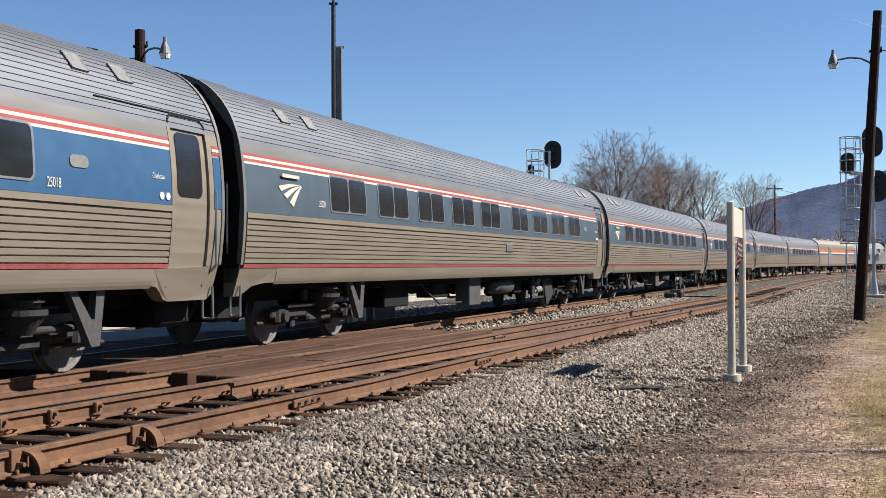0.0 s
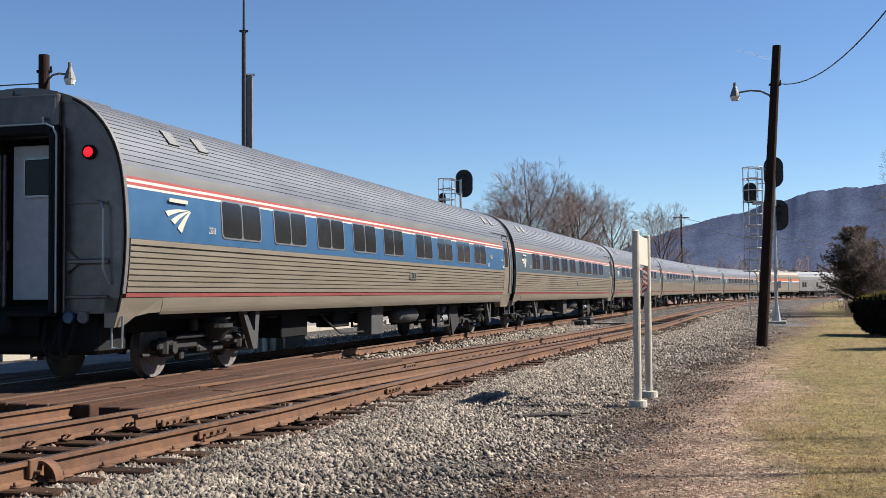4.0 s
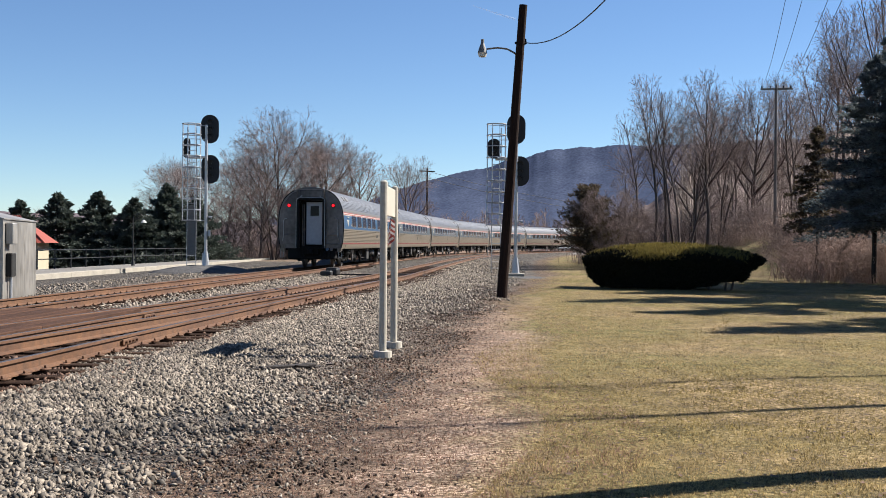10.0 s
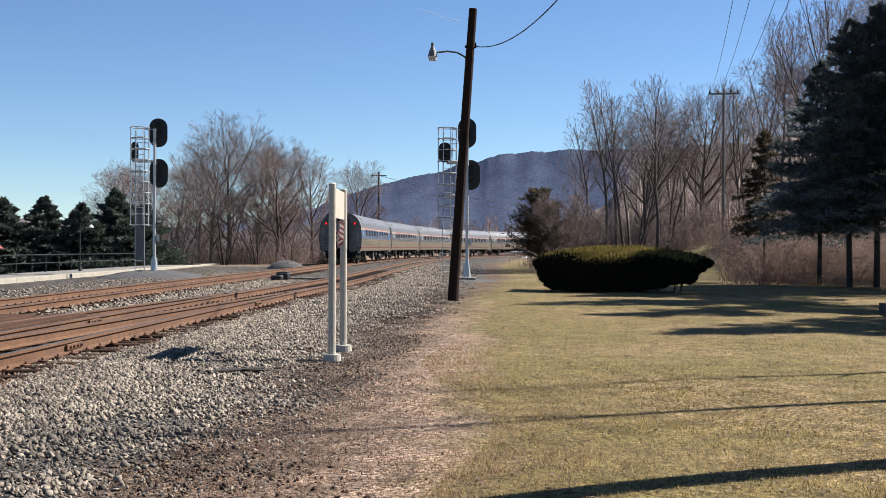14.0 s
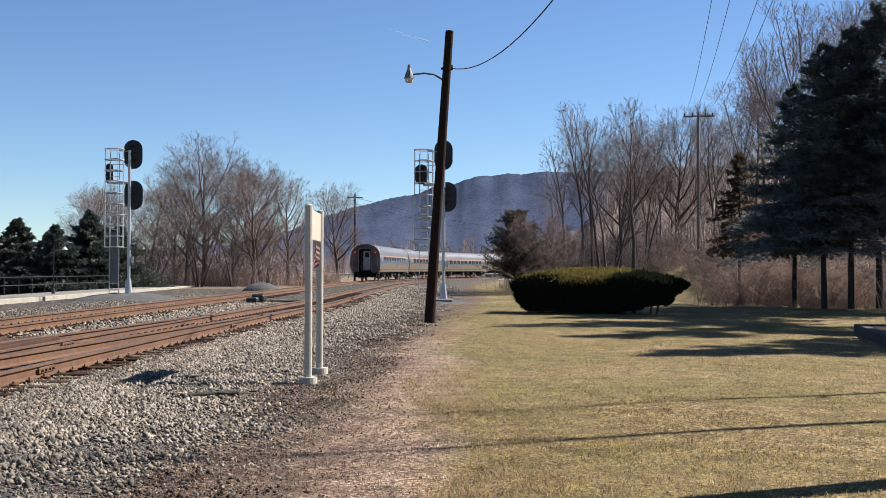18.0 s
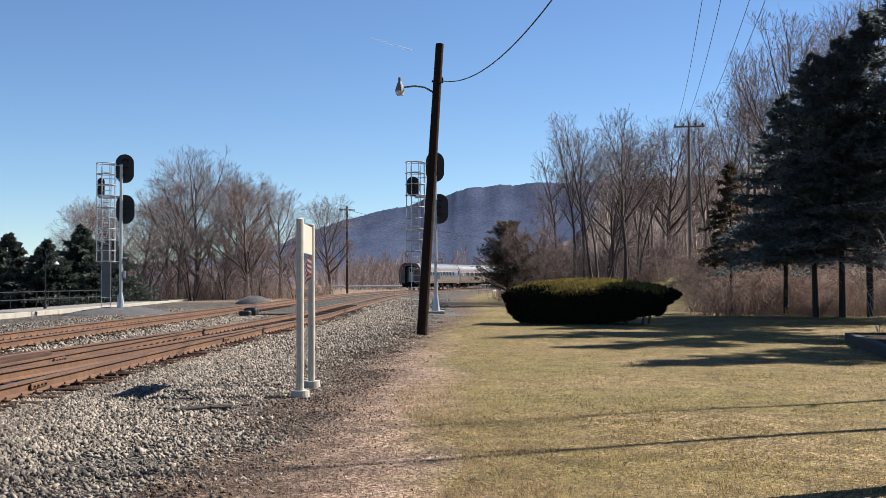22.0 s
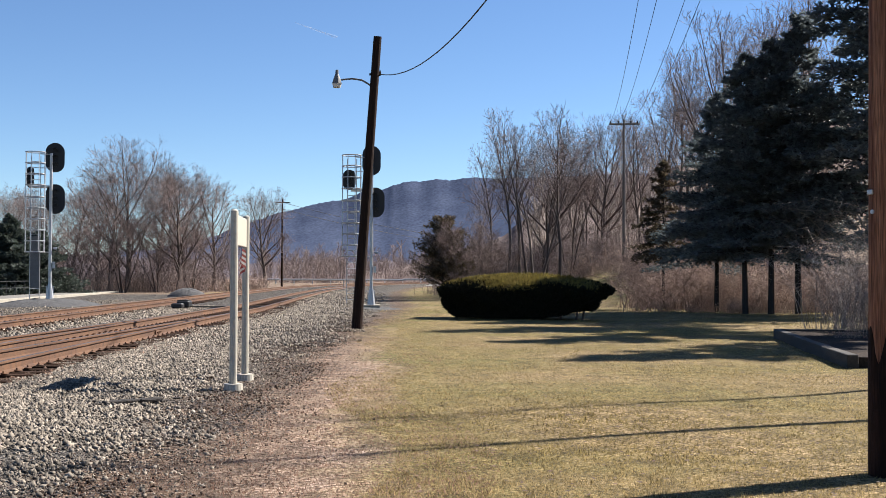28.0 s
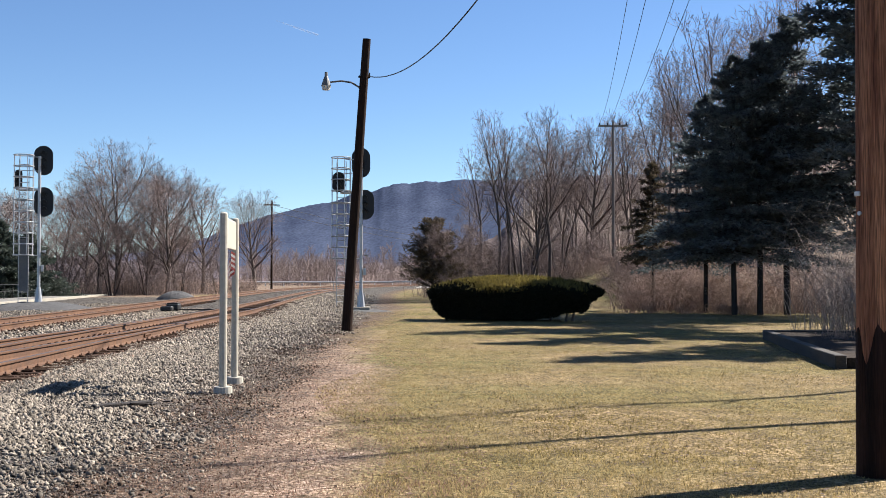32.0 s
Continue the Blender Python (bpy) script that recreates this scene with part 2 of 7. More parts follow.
M = {
    "steel": material("brushed_steel", (0.205, 0.174, 0.134), 0.5, 0.4, 0.08, 1.0, second=(0.180, 0.151, 0.113), stretch=(1, 0.25, 3)),
    "roof_steel": material("roof_steel", (0.128, 0.133, 0.143), 0.52, 0.6, 0.05, 0.8, second=(0.118, 0.122, 0.131), stretch=(1, 0.3, 1)),
    "end_steel": material("sooty_end_steel", (0.175, 0.155, 0.148), 0.36, 0.5, 0.34, 1.7, second=(0.062, 0.054, 0.053)),
    "blue": material("blue_band", (0.0213, 0.0663, 0.133), 0.4, 0.0, 0.05, 1.0),
    "blue_grey": material("faded_blue_band", (0.0391, 0.0579, 0.0733), 0.45, 0.0, 0.06, 1.0),
    "red": material("red_stripe", (0.249, 0.0426, 0.0325), 0.5, 0, 0.15, 3.0),
    "orange": material("orange_stripe", (0.422, 0.0952, 0.034), 0.5, 0, 0.15, 3.0),
    "white": material("white_paint", (0.451, 0.438, 0.414), 0.5, 0, 0.08, 3.0),
    "dark": material("dark_underframe", (0.010, 0.0095, 0.009), 0.85, 0.0, 0.3, 5.0, spec=0.15),
    "faded_red": material("faded_red_stripe", (0.18, 0.036, 0.03), 0.6, 0, 0.2, 3.0),
    "stripe_white": material("cream_stripe", (0.402, 0.371, 0.317), 0.5, 0, 0.1, 3.0),
    "board_steel": material("letter_board_steel", (0.142, 0.135, 0.124), 0.52, 0.45, 0.06, 1.0, second=(0.130, 0.123, 0.112), stretch=(1, 0.3, 1)),
    "truck": material("dusty_truck_steel", (0.026, 0.0245, 0.0225), 0.75, 0.1, 0.35, 8.0, 0.2, spec=0.3),
    "wheel": material("wheel_steel", (0.155, 0.140, 0.128), 0.55, 0.4, 0.3, 8.0),
    "box_grey": material("grey_equipment", (0.138, 0.136, 0.131), 0.6, 0.1, 0.2, 6.0),
    "glass": material("tinted_window", (0.016, 0.017, 0.018), 0.07, 0.0, 0.2, 0.6, spec=0.6),
    "dark_pane": material("dark_door_pane", (0.008, 0.008, 0.009), 0.25, 0.0, 0.2, 0.6, spec=0.2),
    "win_frame": material("window_frame", (0.294, 0.301, 0.308), 0.35, 0.7, 0.1, 5.0),
    "rubber": material("black_rubber", (0.009, 0.009, 0.009), 0.8, 0, 0.3, 6.0, spec=0.2),
    "door_white": material("white_end_door", (0.385, 0.392, 0.42), 0.5, 0.1, 0.12, 2.0),
    "red_lamp": glow("red_marker_glow", (1.0, 0.006, 0.012), 1.3),
    "rust": material("rusty_rail", (0.130, 0.060, 0.025), 0.85, 0.1, 0.35, 3.0, 0.3, 60, second=(0.078, 0.034, 0.016)),
    "rail_top": material("worn_rail_head", (0.105, 0.082, 0.066), 0.42, 0.5, 0.25, 4.0, stretch=(4, 0.2, 1)),
    "tie": material("weathered_tie", (0.048, 0.027, 0.017), 0.95, 0, 0.4, 5.0, 0.5, 50, island=-0.3, stretch=(1, 6, 1), spec=0.1),
    "plank": material("crossing_timber", (0.072, 0.036, 0.022), 0.9, 0, 0.35, 4.0, 0.4, 40, island=-0.22, stretch=(6, 0.6, 1), spec=0.15),
    "stone": material("ballast_stone", (0.205, 0.170, 0.132), 0.9, 0, 0.25, 12.0, second=(0.112, 0.090, 0.067), island=0.74),
    "wood_pole": material("creosoted_pole", (0.032, 0.018, 0.013), 0.9, 0, 0.4, 6.0, 0.5, 30, stretch=(4, 4, 0.35), spec=0.12),
    # butt colour holds the foot's shade as well as its creosote stain
    "treated": material("stained_shaded_butt", (0.050, 0.023, 0.016), 0.85, 0, 0.6, 6.0, 0.8, 30, second=(0.010, 0.006, 0.005), stretch=(5, 5, 0.3), spec=0.12),
    "wood_pole_red": material("reddish_pole", (0.5000, 0.2438, 0.1400), 0.85, 0, 0.7, 7.0, 1.0, 34, second=(0.1375, 0.0500, 0.0325), stretch=(5, 5, 0.22), spec=0.15),
    "grey_pole": material("weathered_grey_pole", (0.24, 0.215, 0.19), 0.9, 0, 0.3, 6.0, 0.3, 30, second=(0.15, 0.13, 0.115), stretch=(4, 4, 0.4)),
    "galv": material("galvanised_steel", (0.448, 0.456, 0.464), 0.42, 0.55, 0.12, 10.0),
    "alu": material("aluminium_cabinet", (0.36, 0.335, 0.30), 0.45, 0.6, 0.3, 2.0, second=(0.24, 0.225, 0.20), stretch=(1, 1, 0.3)),
    "pavement": material("worn_pale_pavement", (0.185, 0.172, 0.152), 0.92, 0, 0.3, 4.0, 0.3, 120, second=(0.13, 0.118, 0.102)),
    "signal_black": material("signal_black", (0.008, 0.008, 0.009), 0.55, 0, 0.2, 5.0),
    "cream": material("cream_painted_post", (0.413, 0.376, 0.307), 0.5, 0, 0.12, 6.0),
    "concrete": material("pale_concrete", (0.3, 0.27, 0.216), 0.9, 0, 0.2, 5.0, 0.3, 60),
    "asphalt": material("asphalt", (0.051, 0.0498, 0.0492), 0.92, 0, 0.25, 4.0, 0.3, 120),
    "yellow": material("yellow_line", (0.372, 0.264, 0.03), 0.7, 0, 0.2, 8.0),
    "dark_bark": material("dark_spruce_bark", (0.033, 0.0258, 0.0216), 0.95, 0, 0.3, 8.0, 0.4, 30),
    "bark": material("grey_bark", (0.115, 0.088, 0.073), 0.95, 0, 0.3, 8.0, 0.4, 30),
    "twig": material("bare_twigs", (0.2107, 0.1547, 0.1376), 0.95, 0, 0.3, 0.4, second=(0.1376, 0.0986, 0.0869), island=0.3),
    "twig_pale": material("pale_twigs", (0.312, 0.252, 0.216), 0.95, 0, 0.25, 0.4, island=0.25),
    "brush": material("dry_brush", (0.43, 0.322, 0.260), 0.95, 0, 0.3, 0.3, second=(0.30, 0.207, 0.168), island=0.4, leafy=0.3),
    "spruce": material("blue_green_needles", (0.150, 0.172, 0.178), 0.5, 0, 0.3, 0.8, second=(0.10, 0.118, 0.116), island=0.5, leafy=0.5),
    "cedar": material("brown_green_cedar", (0.085, 0.072, 0.044), 0.85, 0, 0.3, 0.8, second=(0.11, 0.08, 0.052), island=0.45, leafy=0.4),
    "pine": material("green_needles", (0.0945, 0.112, 0.091), 0.8, 0, 0.3, 0.8, second=(0.049, 0.063, 0.049), island=0.4, leafy=0.3),
    # hedge light painted into three colours: shaded core, shaded sides, sunlit top
    "yew": material("yew_shaded_core", (0.006, 0.007, 0.003), 0.8, 0, 0.3, 1.2, second=(0.008, 0.008, 0.003), island=0.4, spec=0.1),
    "yew_side": material("yew_shaded_side", (0.013, 0.014, 0.006), 0.8, 0, 0.3, 1.2, second=(0.008, 0.0085, 0.004), island=0.4, spec=0.2),
    "yew_top": material("yew_sunlit_top", (0.252, 0.192, 0.051), 0.8, 0, 0.3, 1.2, second=(0.144, 0.114, 0.03), island=0.4, leafy=0.4),
    "red_roof": material("red_roof_tiles", (0.252, 0.051, 0.03), 0.6, 0, 0.2, 4.0),
    "siding": material("cream_siding", (0.372, 0.324, 0.228), 0.7, 0, 0.1, 4.0),
    "timber": material("old_bed_timber", (0.051, 0.0408, 0.033), 0.95, 0, 0.4, 6.0, 0.5, 40, island=-0.2, stretch=(1, 1, 4)),
    "soil": material("dark_soil", (0.042, 0.030, 0.022), 0.95, 0, 0.5, 8.0, 1.0, 40, second=(0.02, 0.014, 0.011), spec=0.1),
    "coal": material("dark_gravel_heap", (0.069, 0.066, 0.0648), 0.95, 0, 0.35, 12.0, 0.8, 60, island=0.3),
    "wire": material("black_cable", (0.015, 0.015, 0.016), 0.6, 0, 0.1, 3.0),
    "debris": material("rotten_wood", (0.03, 0.0216, 0.0168), 0.95, 0, 0.5, 9.0, 0.5, 50),
    "lamp_glass": material("pale_lamp_glass", (0.585, 0.57, 0.525), 0.3, 0, 0.08, 5.0),
    "black_metal": material("black_painted_metal", (0.018, 0.018, 0.018), 0.5, 0.2, 0.2, 5.0),
}


# mesh helpers --------------------------------------------------------------
def part(name, bm, mat, parent=None, label="", smooth=False, loc=None):
    me = bpy.data.meshes.new(name)
    bm.to_mesh(me)
    bm.free()
    me.materials.append(mat)
    if smooth:
        me.polygons.foreach_set("use_smooth", [True] * len(me.polygons))
    ob = new(name, me)
    if parent is not None:
        ob.parent = parent
    if loc is not None:
        ob.location = loc
    if label:
        ob["label"] = label
    return ob


def raw(name, verts, faces, mat, parent=None, label="", smooth=False):
    me = bpy.data.meshes.new(name)
    me.from_pydata(verts if isinstance(verts, list) else verts.tolist(), [], faces if isinstance(faces, list) else faces.tolist())
    me.materials.append(mat)
    if smooth:
        me.polygons.foreach_set("use_smooth", [True] * len(me.polygons))
    ob = new(name, me)
    if parent is not None:
        ob.parent = parent
    if label:
        ob["label"] = label
    return ob


def share(name, ob, parent, m):
    """Another part on the same mesh."""
    o = new(name, ob.data)
    o.parent = parent
    o.matrix_basis = m
    return o


def base(name, x, y, z, rz=0.0, label="", category="", group="", kind=""):
    e = new(name)
    e.empty_display_size = 0.2
    e.matrix_basis = pose(x, y, z, 0, 0, rz)
    return tagged(e, label, category, group, kind)


def box(bm, cx, cy, cz, sx, sy, sz, bevel=0.0, m=None):
    g = bmesh.ops.create_cube(bm, size=1.0, matrix=(m or Matrix()) @ Matrix.LocRotScale((cx, cy, cz), None, (sx, sy, sz)))
    if bevel:
        es = list({e for v in g["verts"] for e in v.link_edges})
        bmesh.ops.bevel(bm, geom=es, offset=bevel, segments=1, affect="EDGES", profile=0.5)
    return bm


def tube(bm, a, b, r0, r1=None, seg=8, cap=True):
    a, b = Vector(a), Vector(b)
    d = b - a
    q = d.to_track_quat("Z", "Y").to_matrix().to_4x4()
    bmesh.ops.create_cone(bm, cap_ends=cap, segments=seg, radius1=r0, radius2=r0 if r1 is None else r1, depth=d.length, matrix=Matrix.Translation((a + b) / 2) @ q)
    return bm


def bent(bm, pts, r, seg=6):
    for a, b in zip(pts, pts[1:]):
        tube(bm, a, b, r, r, seg)
    return bm


def sweep(profile, line, closed=True):
    """Vertices and faces of a profile [(u, z)] carried along line rows (x, y, z, heading)."""
    k = len(profile)
    V = [(x + u * math.cos(h), y - u * math.sin(h), z + w) for x, y, z, h in line for u, w in profile]
    F = []
    for i in range(len(line) - 1):
        for j in range(k if closed else k - 1):
            a, b = i * k + j, i * k + (j + 1) % k
            F.append((a, a + k, b + k, b))
    if closed:
        F.append(tuple(range(k))[::-1])
        F.append(tuple(len(V) - k + j for j in range(k)))
    return V, F


def B():
    return bmesh.new()


# ground --------------------------------------------------------------------
def build_ground():
    ang = np.radians(np.r_[np.arange(-42, 76, 0.55), np.arange(76, 318, 6.0)])
    rad = np.r_[0.0, 3.0 * 1.028 ** np.arange(0, 112), 66.0 * 1.07 ** np.arange(1, 62)]
    R, A = np.meshgrid(rad, ang, indexing="ij")
    X, Y = R * np.sin(A), R * np.cos(A)
    Z = ground_z(X.ravel(), Y.ravel())
    V = np.stack([X.ravel(), Y.ravel(), Z], -1)
    nr, na = R.shape
    i, j = np.meshgrid(np.arange(nr - 1), np.arange(na), indexing="ij")
    j2 = (j + 1) % na
    F = np.stack([i * na + j, i * na + j2, (i + 1) * na + j2, (i + 1) * na + j], -1).reshape(-1, 4)
    ob = raw("ground", V, F, ground_material(), smooth=True)
    s, u = line_su(X.ravel(), Y.ravel())
    n = near_u(s)
    wob = 0.5 * np.sin(s * 0.55) + 0.35 * np.sin(s * 1.3 + 2) + 0.2 * np.sin(s * 3.1)
    edge = 3.75 + 0.45 * wob + np.clip((s - 42) * 0.06, 0, 2.5)
    gravel = 1 - np.clip((u - n - edge + 0.8) / 1.6, 0, 1)
    gravel[(u < -9.0) & (s < 108)] = 0.9
    gravel[(u < -3.0) & (s > 112)] = 0.0
    gravel[(u < -1.0) & (u > -9.5) & (s < 108)] = 0.95
    dirt = np.clip(1 - np.abs(u - n - edge - 0.25) / 2.1, 0, 1)
    dry = np.clip(1 - np.abs(u - n - edge - 1.45) / 1.75, 0, 1) * np.clip((60 - s) / 20, 0, 1)
    wild = np.clip((u - 30) / 5, 0, 1) * np.clip((s - 40) / 20, 0, 1) + np.clip((s - 150) / 60, 0, 1) + np.clip((-u - 3) / 3, 0, 1) * np.clip((s - 104) / 10, 0, 1)
    col = np.stack([gravel, dirt, dry, np.clip(wild, 0, 1)], -1)
    at = ob.data.color_attributes.new("zone", "FLOAT_COLOR", "POINT")
    at.data.foreach_set("color", col.ravel().astype(np.float32))
    tagged(ob, "grass, dirt and gravel ground beside the railway", "ground", kind="structure")


def ground_material():
    m = bpy.data.materials.new("ground")
    m.use_nodes = True
    nt = m.node_tree
    n, l = nt.nodes, nt.links
    b = n["Principled BSDF"]
    b.inputs["Roughness"].default_value = 0.95
    b.inputs["Specular IOR Level"].default_value = 0.2
    geo = n.new("ShaderNodeNewGeometry")
    zone = n.new("ShaderNodeVertexColor")
    zone.layer_name = "zone"
    sep = n.new("ShaderNodeSeparateColor")
    l.new(zone.outputs[0], sep.inputs[0])

    def noise_of(scale, detail=5):
        t = n.new("ShaderNodeTexNoise")
        t.inputs["Scale"].default_value, t.inputs["Detail"].default_value = scale, detail
        l.new(geo.outputs["Position"], t.inputs["Vector"])
        return t.outputs[0]

    def ramp(src, stops):
        r = n.new("ShaderNodeValToRGB")
        e = r.color_ramp.elements
        e[0].position, e[0].color = stops[0][0], (*stops[0][1], 1)
        e[1].position, e[1].color = stops[-1][0], (*stops[-1][1], 1)
        for p, c in stops[1:-1]:
            x = e.new(p)
            x.color = (*c, 1)
        l.new(src, r.inputs[0])
        return r.outputs[0]

    def mixed(f, a, c):
        x = n.new("ShaderNodeMix")
        x.data_type = "RGBA"
        l.new(f, x.inputs[0])
        l.new(a, x.inputs[6])
        l.new(c, x.inputs[7])
        return x.outputs[2]

    def sharp(mask, scale, width=0.25):
        """The mask's edge broken up by noise."""
        a = n.new("ShaderNodeMath")
        a.operation = "MULTIPLY_ADD"
        l.new(noise_of(scale, 8), a.inputs[0])
        a.inputs[1].default_value = 0.9
        l.new(mask, a.inputs[2])
        r = n.new("ShaderNodeMapRange")
        r.inputs[1].default_value, r.inputs[2].default_value = 0.95 - width, 0.95 + width
        l.new(a.outputs[0], r.inputs[0])
        return r.outputs[0]

    grass = mixed(ramp(noise_of(0.35), [(0.4, (0, 0, 0)), (0.62, (1, 1, 1))]),
                  ramp(noise_of(22, 8), [(0.36, (0.0471, 0.0318, 0.0128)), (0.5, (0.1795, 0.1260, 0.0563)), (0.64, (0.3897, 0.2814, 0.1554))]),
                  ramp(noise_of(20, 8), [(0.36, (0.0381, 0.0302, 0.0085)), (0.5, (0.1359, 0.1074, 0.0359)), (0.64, (0.2900, 0.2183, 0.0940))]))
    lush = ramp(noise_of(20, 8), [(0.36, (0.0236, 0.0260, 0.0051)), (0.5, (0.0906, 0.0923, 0.0221)), (0.64, (0.2040, 0.1805, 0.0572))])
    grass = mixed(ramp(noise_of(0.16, 4), [(0.52, (0, 0, 0)), (0.74, (1, 1, 1))]), grass, lush)
    dry = ramp(noise_of(22, 8), [(0.36, (0.052, 0.032, 0.021)), (0.5, (0.228, 0.157, 0.105)), (0.64, (0.41, 0.305, 0.235))])
    dirt = ramp(noise_of(14, 8), [(0.34, (0.0182, 0.0130, 0.0104)), (0.5, (0.0884, 0.0559, 0.0351)), (0.66, (0.2210, 0.1612, 0.1170))])
    stones = n.new("ShaderNodeTexVoronoi")
    stones.inputs["Scale"].default_value = 30
    l.new(geo.outputs["Position"], stones.inputs["Vector"])
    bw = n.new("ShaderNodeRGBToBW")
    l.new(stones.outputs["Color"], bw.inputs[0])
    gravel = ramp(bw.outputs[0], [(0.15, (0.028, 0.024, 0.020)), (0.5, (0.082, 0.071, 0.060)), (0.85, (0.175, 0.153, 0.130))])
    wild = ramp(noise_of(5, 8), [(0.3, (0.0783, 0.0522, 0.0365)), (0.5, (0.177, 0.125, 0.0861)), (0.7, (0.261, 0.198, 0.141))])
    c = mixed(sharp(zone.outputs[1], 1.3), grass, wild)
    c = mixed(sharp(sep.outputs[2], 2.2), c, dry)
    c = mixed(sharp(sep.outputs[1], 2.5), c, dirt)
    c = mixed(sharp(sep.outputs[0], 3.0, 0.18), c, gravel)
    patch = n.new("ShaderNodeMapRange")
    patch.inputs[1].default_value, patch.inputs[2].default_value = 0.35, 0.65
    patch.inputs[3].default_value, patch.inputs[4].default_value = 0.62, 1.30
    l.new(noise_of(2.6, 6), patch.inputs[0])
    mott = n.new("ShaderNodeMix")
    mott.data_type, mott.blend_type = "RGBA", "MULTIPLY"
    mott.inputs[0].default_value = 1.0
    l.new(c, mott.inputs[6])
    l.new(patch.outputs[0], mott.inputs[7])
    l.new(mott.outputs[2], b.inputs["Base Color"])
    bump = n.new("ShaderNodeBump")
    bump.inputs["Strength"].default_value, bump.inputs["Distance"].default_value = 0.9, 0.05
    l.new(noise_of(34, 8), bump.inputs["Height"])
    bump2 = n.new("ShaderNodeBump")
    bump2.inputs["Distance"].default_value = 0.05
    l.new(sep.outputs[0], bump2.inputs["Strength"])
    l.new(stones.outputs["Distance"], bump2.inputs["Height"])
    bump2.invert = True
    l.new(bump.outputs[0], bump2.inputs["Normal"])
    l.new(bump2.outputs[0], b.inputs["Normal"])
    return m


build_ground()


# tracks --------------------------------------------------------------------
RAIL = [(-0.07, -0.172), (0.07, -0.172), (0.07, -0.16), (0.012, -0.135), (0.010, -0.045), (0.037, -0.035), (0.037, -0.004), (0.030, 0.0), (-0.030, 0.0), (-0.037, -0.004), (-0.037, -0.035), (-0.010, -0.045), (-0.012, -0.135), (-0.07, -0.16)]


def rail(parent, offset, s0, s1, step=2.0, drop=0.0, label=""):
    rows = []
    for s in np.r_[np.arange(s0, min(s1, 120), step), np.arange(max(s0, min(s1, 120)), s1 + 0.01, 5.0)]:
        x, y, h = line_at(s, offset(s))
        rows.append((x, y, float(rail_z(s)) - drop, h))
    V, F = sweep(RAIL, rows)
    ob = raw("rail", V, F, M["rust"], parent, label)
    ob.data.materials.append(M["rail_top"])
    for pl in ob.data.polygons:
        if pl.normal.z > 0.9 and pl.center.z - drop > 0.30:
            pl.material_index = 1
    return ob


def spread(s):
    """How far the turnout's rails stand off the second track's own."""
    return min(1.22, 1.30 * max(0.0, (60.0 - s) / 30.0) ** 1.4)


far_track = base("railway_track", *line_at(40)[:2], 0.1, label="rusty rails on dark timber ties in grey ballast", category="railway track", group="tracks", kind="structure")
far_track.matrix_basis = Matrix()
near_track = tagged(copy_thing(far_track, Matrix()), "rusty turnout rails on worn timber ties")
for o in (-0.75, 0.75):
    rail(far_track, lambda s, o=o: o, -50, 420)
    rail(near_track, lambda s, o=o: near_u(s) + o, -30, 420)
rail(near_track, lambda s: near_u(s) + 0.75 - spread(s), 29.2, 59, label="closure rail of the turnout")
rail(near_track, lambda s: near_u(s) - 0.75 - spread(s), 10, 59, label="closure rail of the turnout")


M["bracket"] = material("grey_bracket_steel", (0.058, 0.056, 0.054), 0.6, 0.2, 0.25, 6.0)


# train ---------------------------------------------------------------------
SHELL = [(1.50, 0.95), (1.58, 1.15), (1.645, 1.7), (1.66, 2.2), (1.63, 2.7), (1.57, 3.1), (1.44, 3.45), (1.235, 3.74), (0.95, 3.96), (0.56, 4.09), (0.0, 4.13)]
SHELL = [(a * 1.03, b) for a, b in SHELL]


def shell_curve():
    """The body's outline from sill to ridge, dense and smooth."""
    P = [Vector((a, b, 0)) for a, b in SHELL]
    P = [P[0] * 2 - P[1]] + P + [Vector((-0.5, 4.10, 0))]
    out = []
    for i in range(1, len(P) - 2):
        for k in range(12):
            t = k / 12
            a, b, c, d = P[i - 1], P[i], P[i + 1], P[i + 2]
            v = 0.5 * ((2 * b) + (c - a) * t + (2 * a - 5 * b + 4 * c - d) * t * t + (3 * b - a - 3 * c + d) * t ** 3)
            out.append((v.x, v.y))
    return out + [(0.0, 4.13)]


CURVE = shell_curve()
CURVE_L = np.r_[0, np.cumsum([math.dist(a, b) for a, b in zip(CURVE, CURVE[1:])])]
CURVE_X, CURVE_Z = np.array([a for a, _ in CURVE]), np.array([b for _, b in CURVE])


def on_shell(length, out=0.0):
    x, z = np.interp(length, CURVE_L, CURVE_X), np.interp(length, CURVE_L, CURVE_Z)
    x2, z2 = np.interp(length + 0.02, CURVE_L, CURVE_X), np.interp(length + 0.02, CURVE_L, CURVE_Z)
    x1, z1 = np.interp(length - 0.02, CURVE_L, CURVE_X), np.interp(length - 0.02, CURVE_L, CURVE_Z)
    d = math.hypot(x2 - x1, z2 - z1) or 1
    return float(x + out * (z2 - z1) / d), float(z - out * (x2 - x1) / d)


def len_at(z):
    return float(np.interp(z, CURVE_Z, CURVE_L))


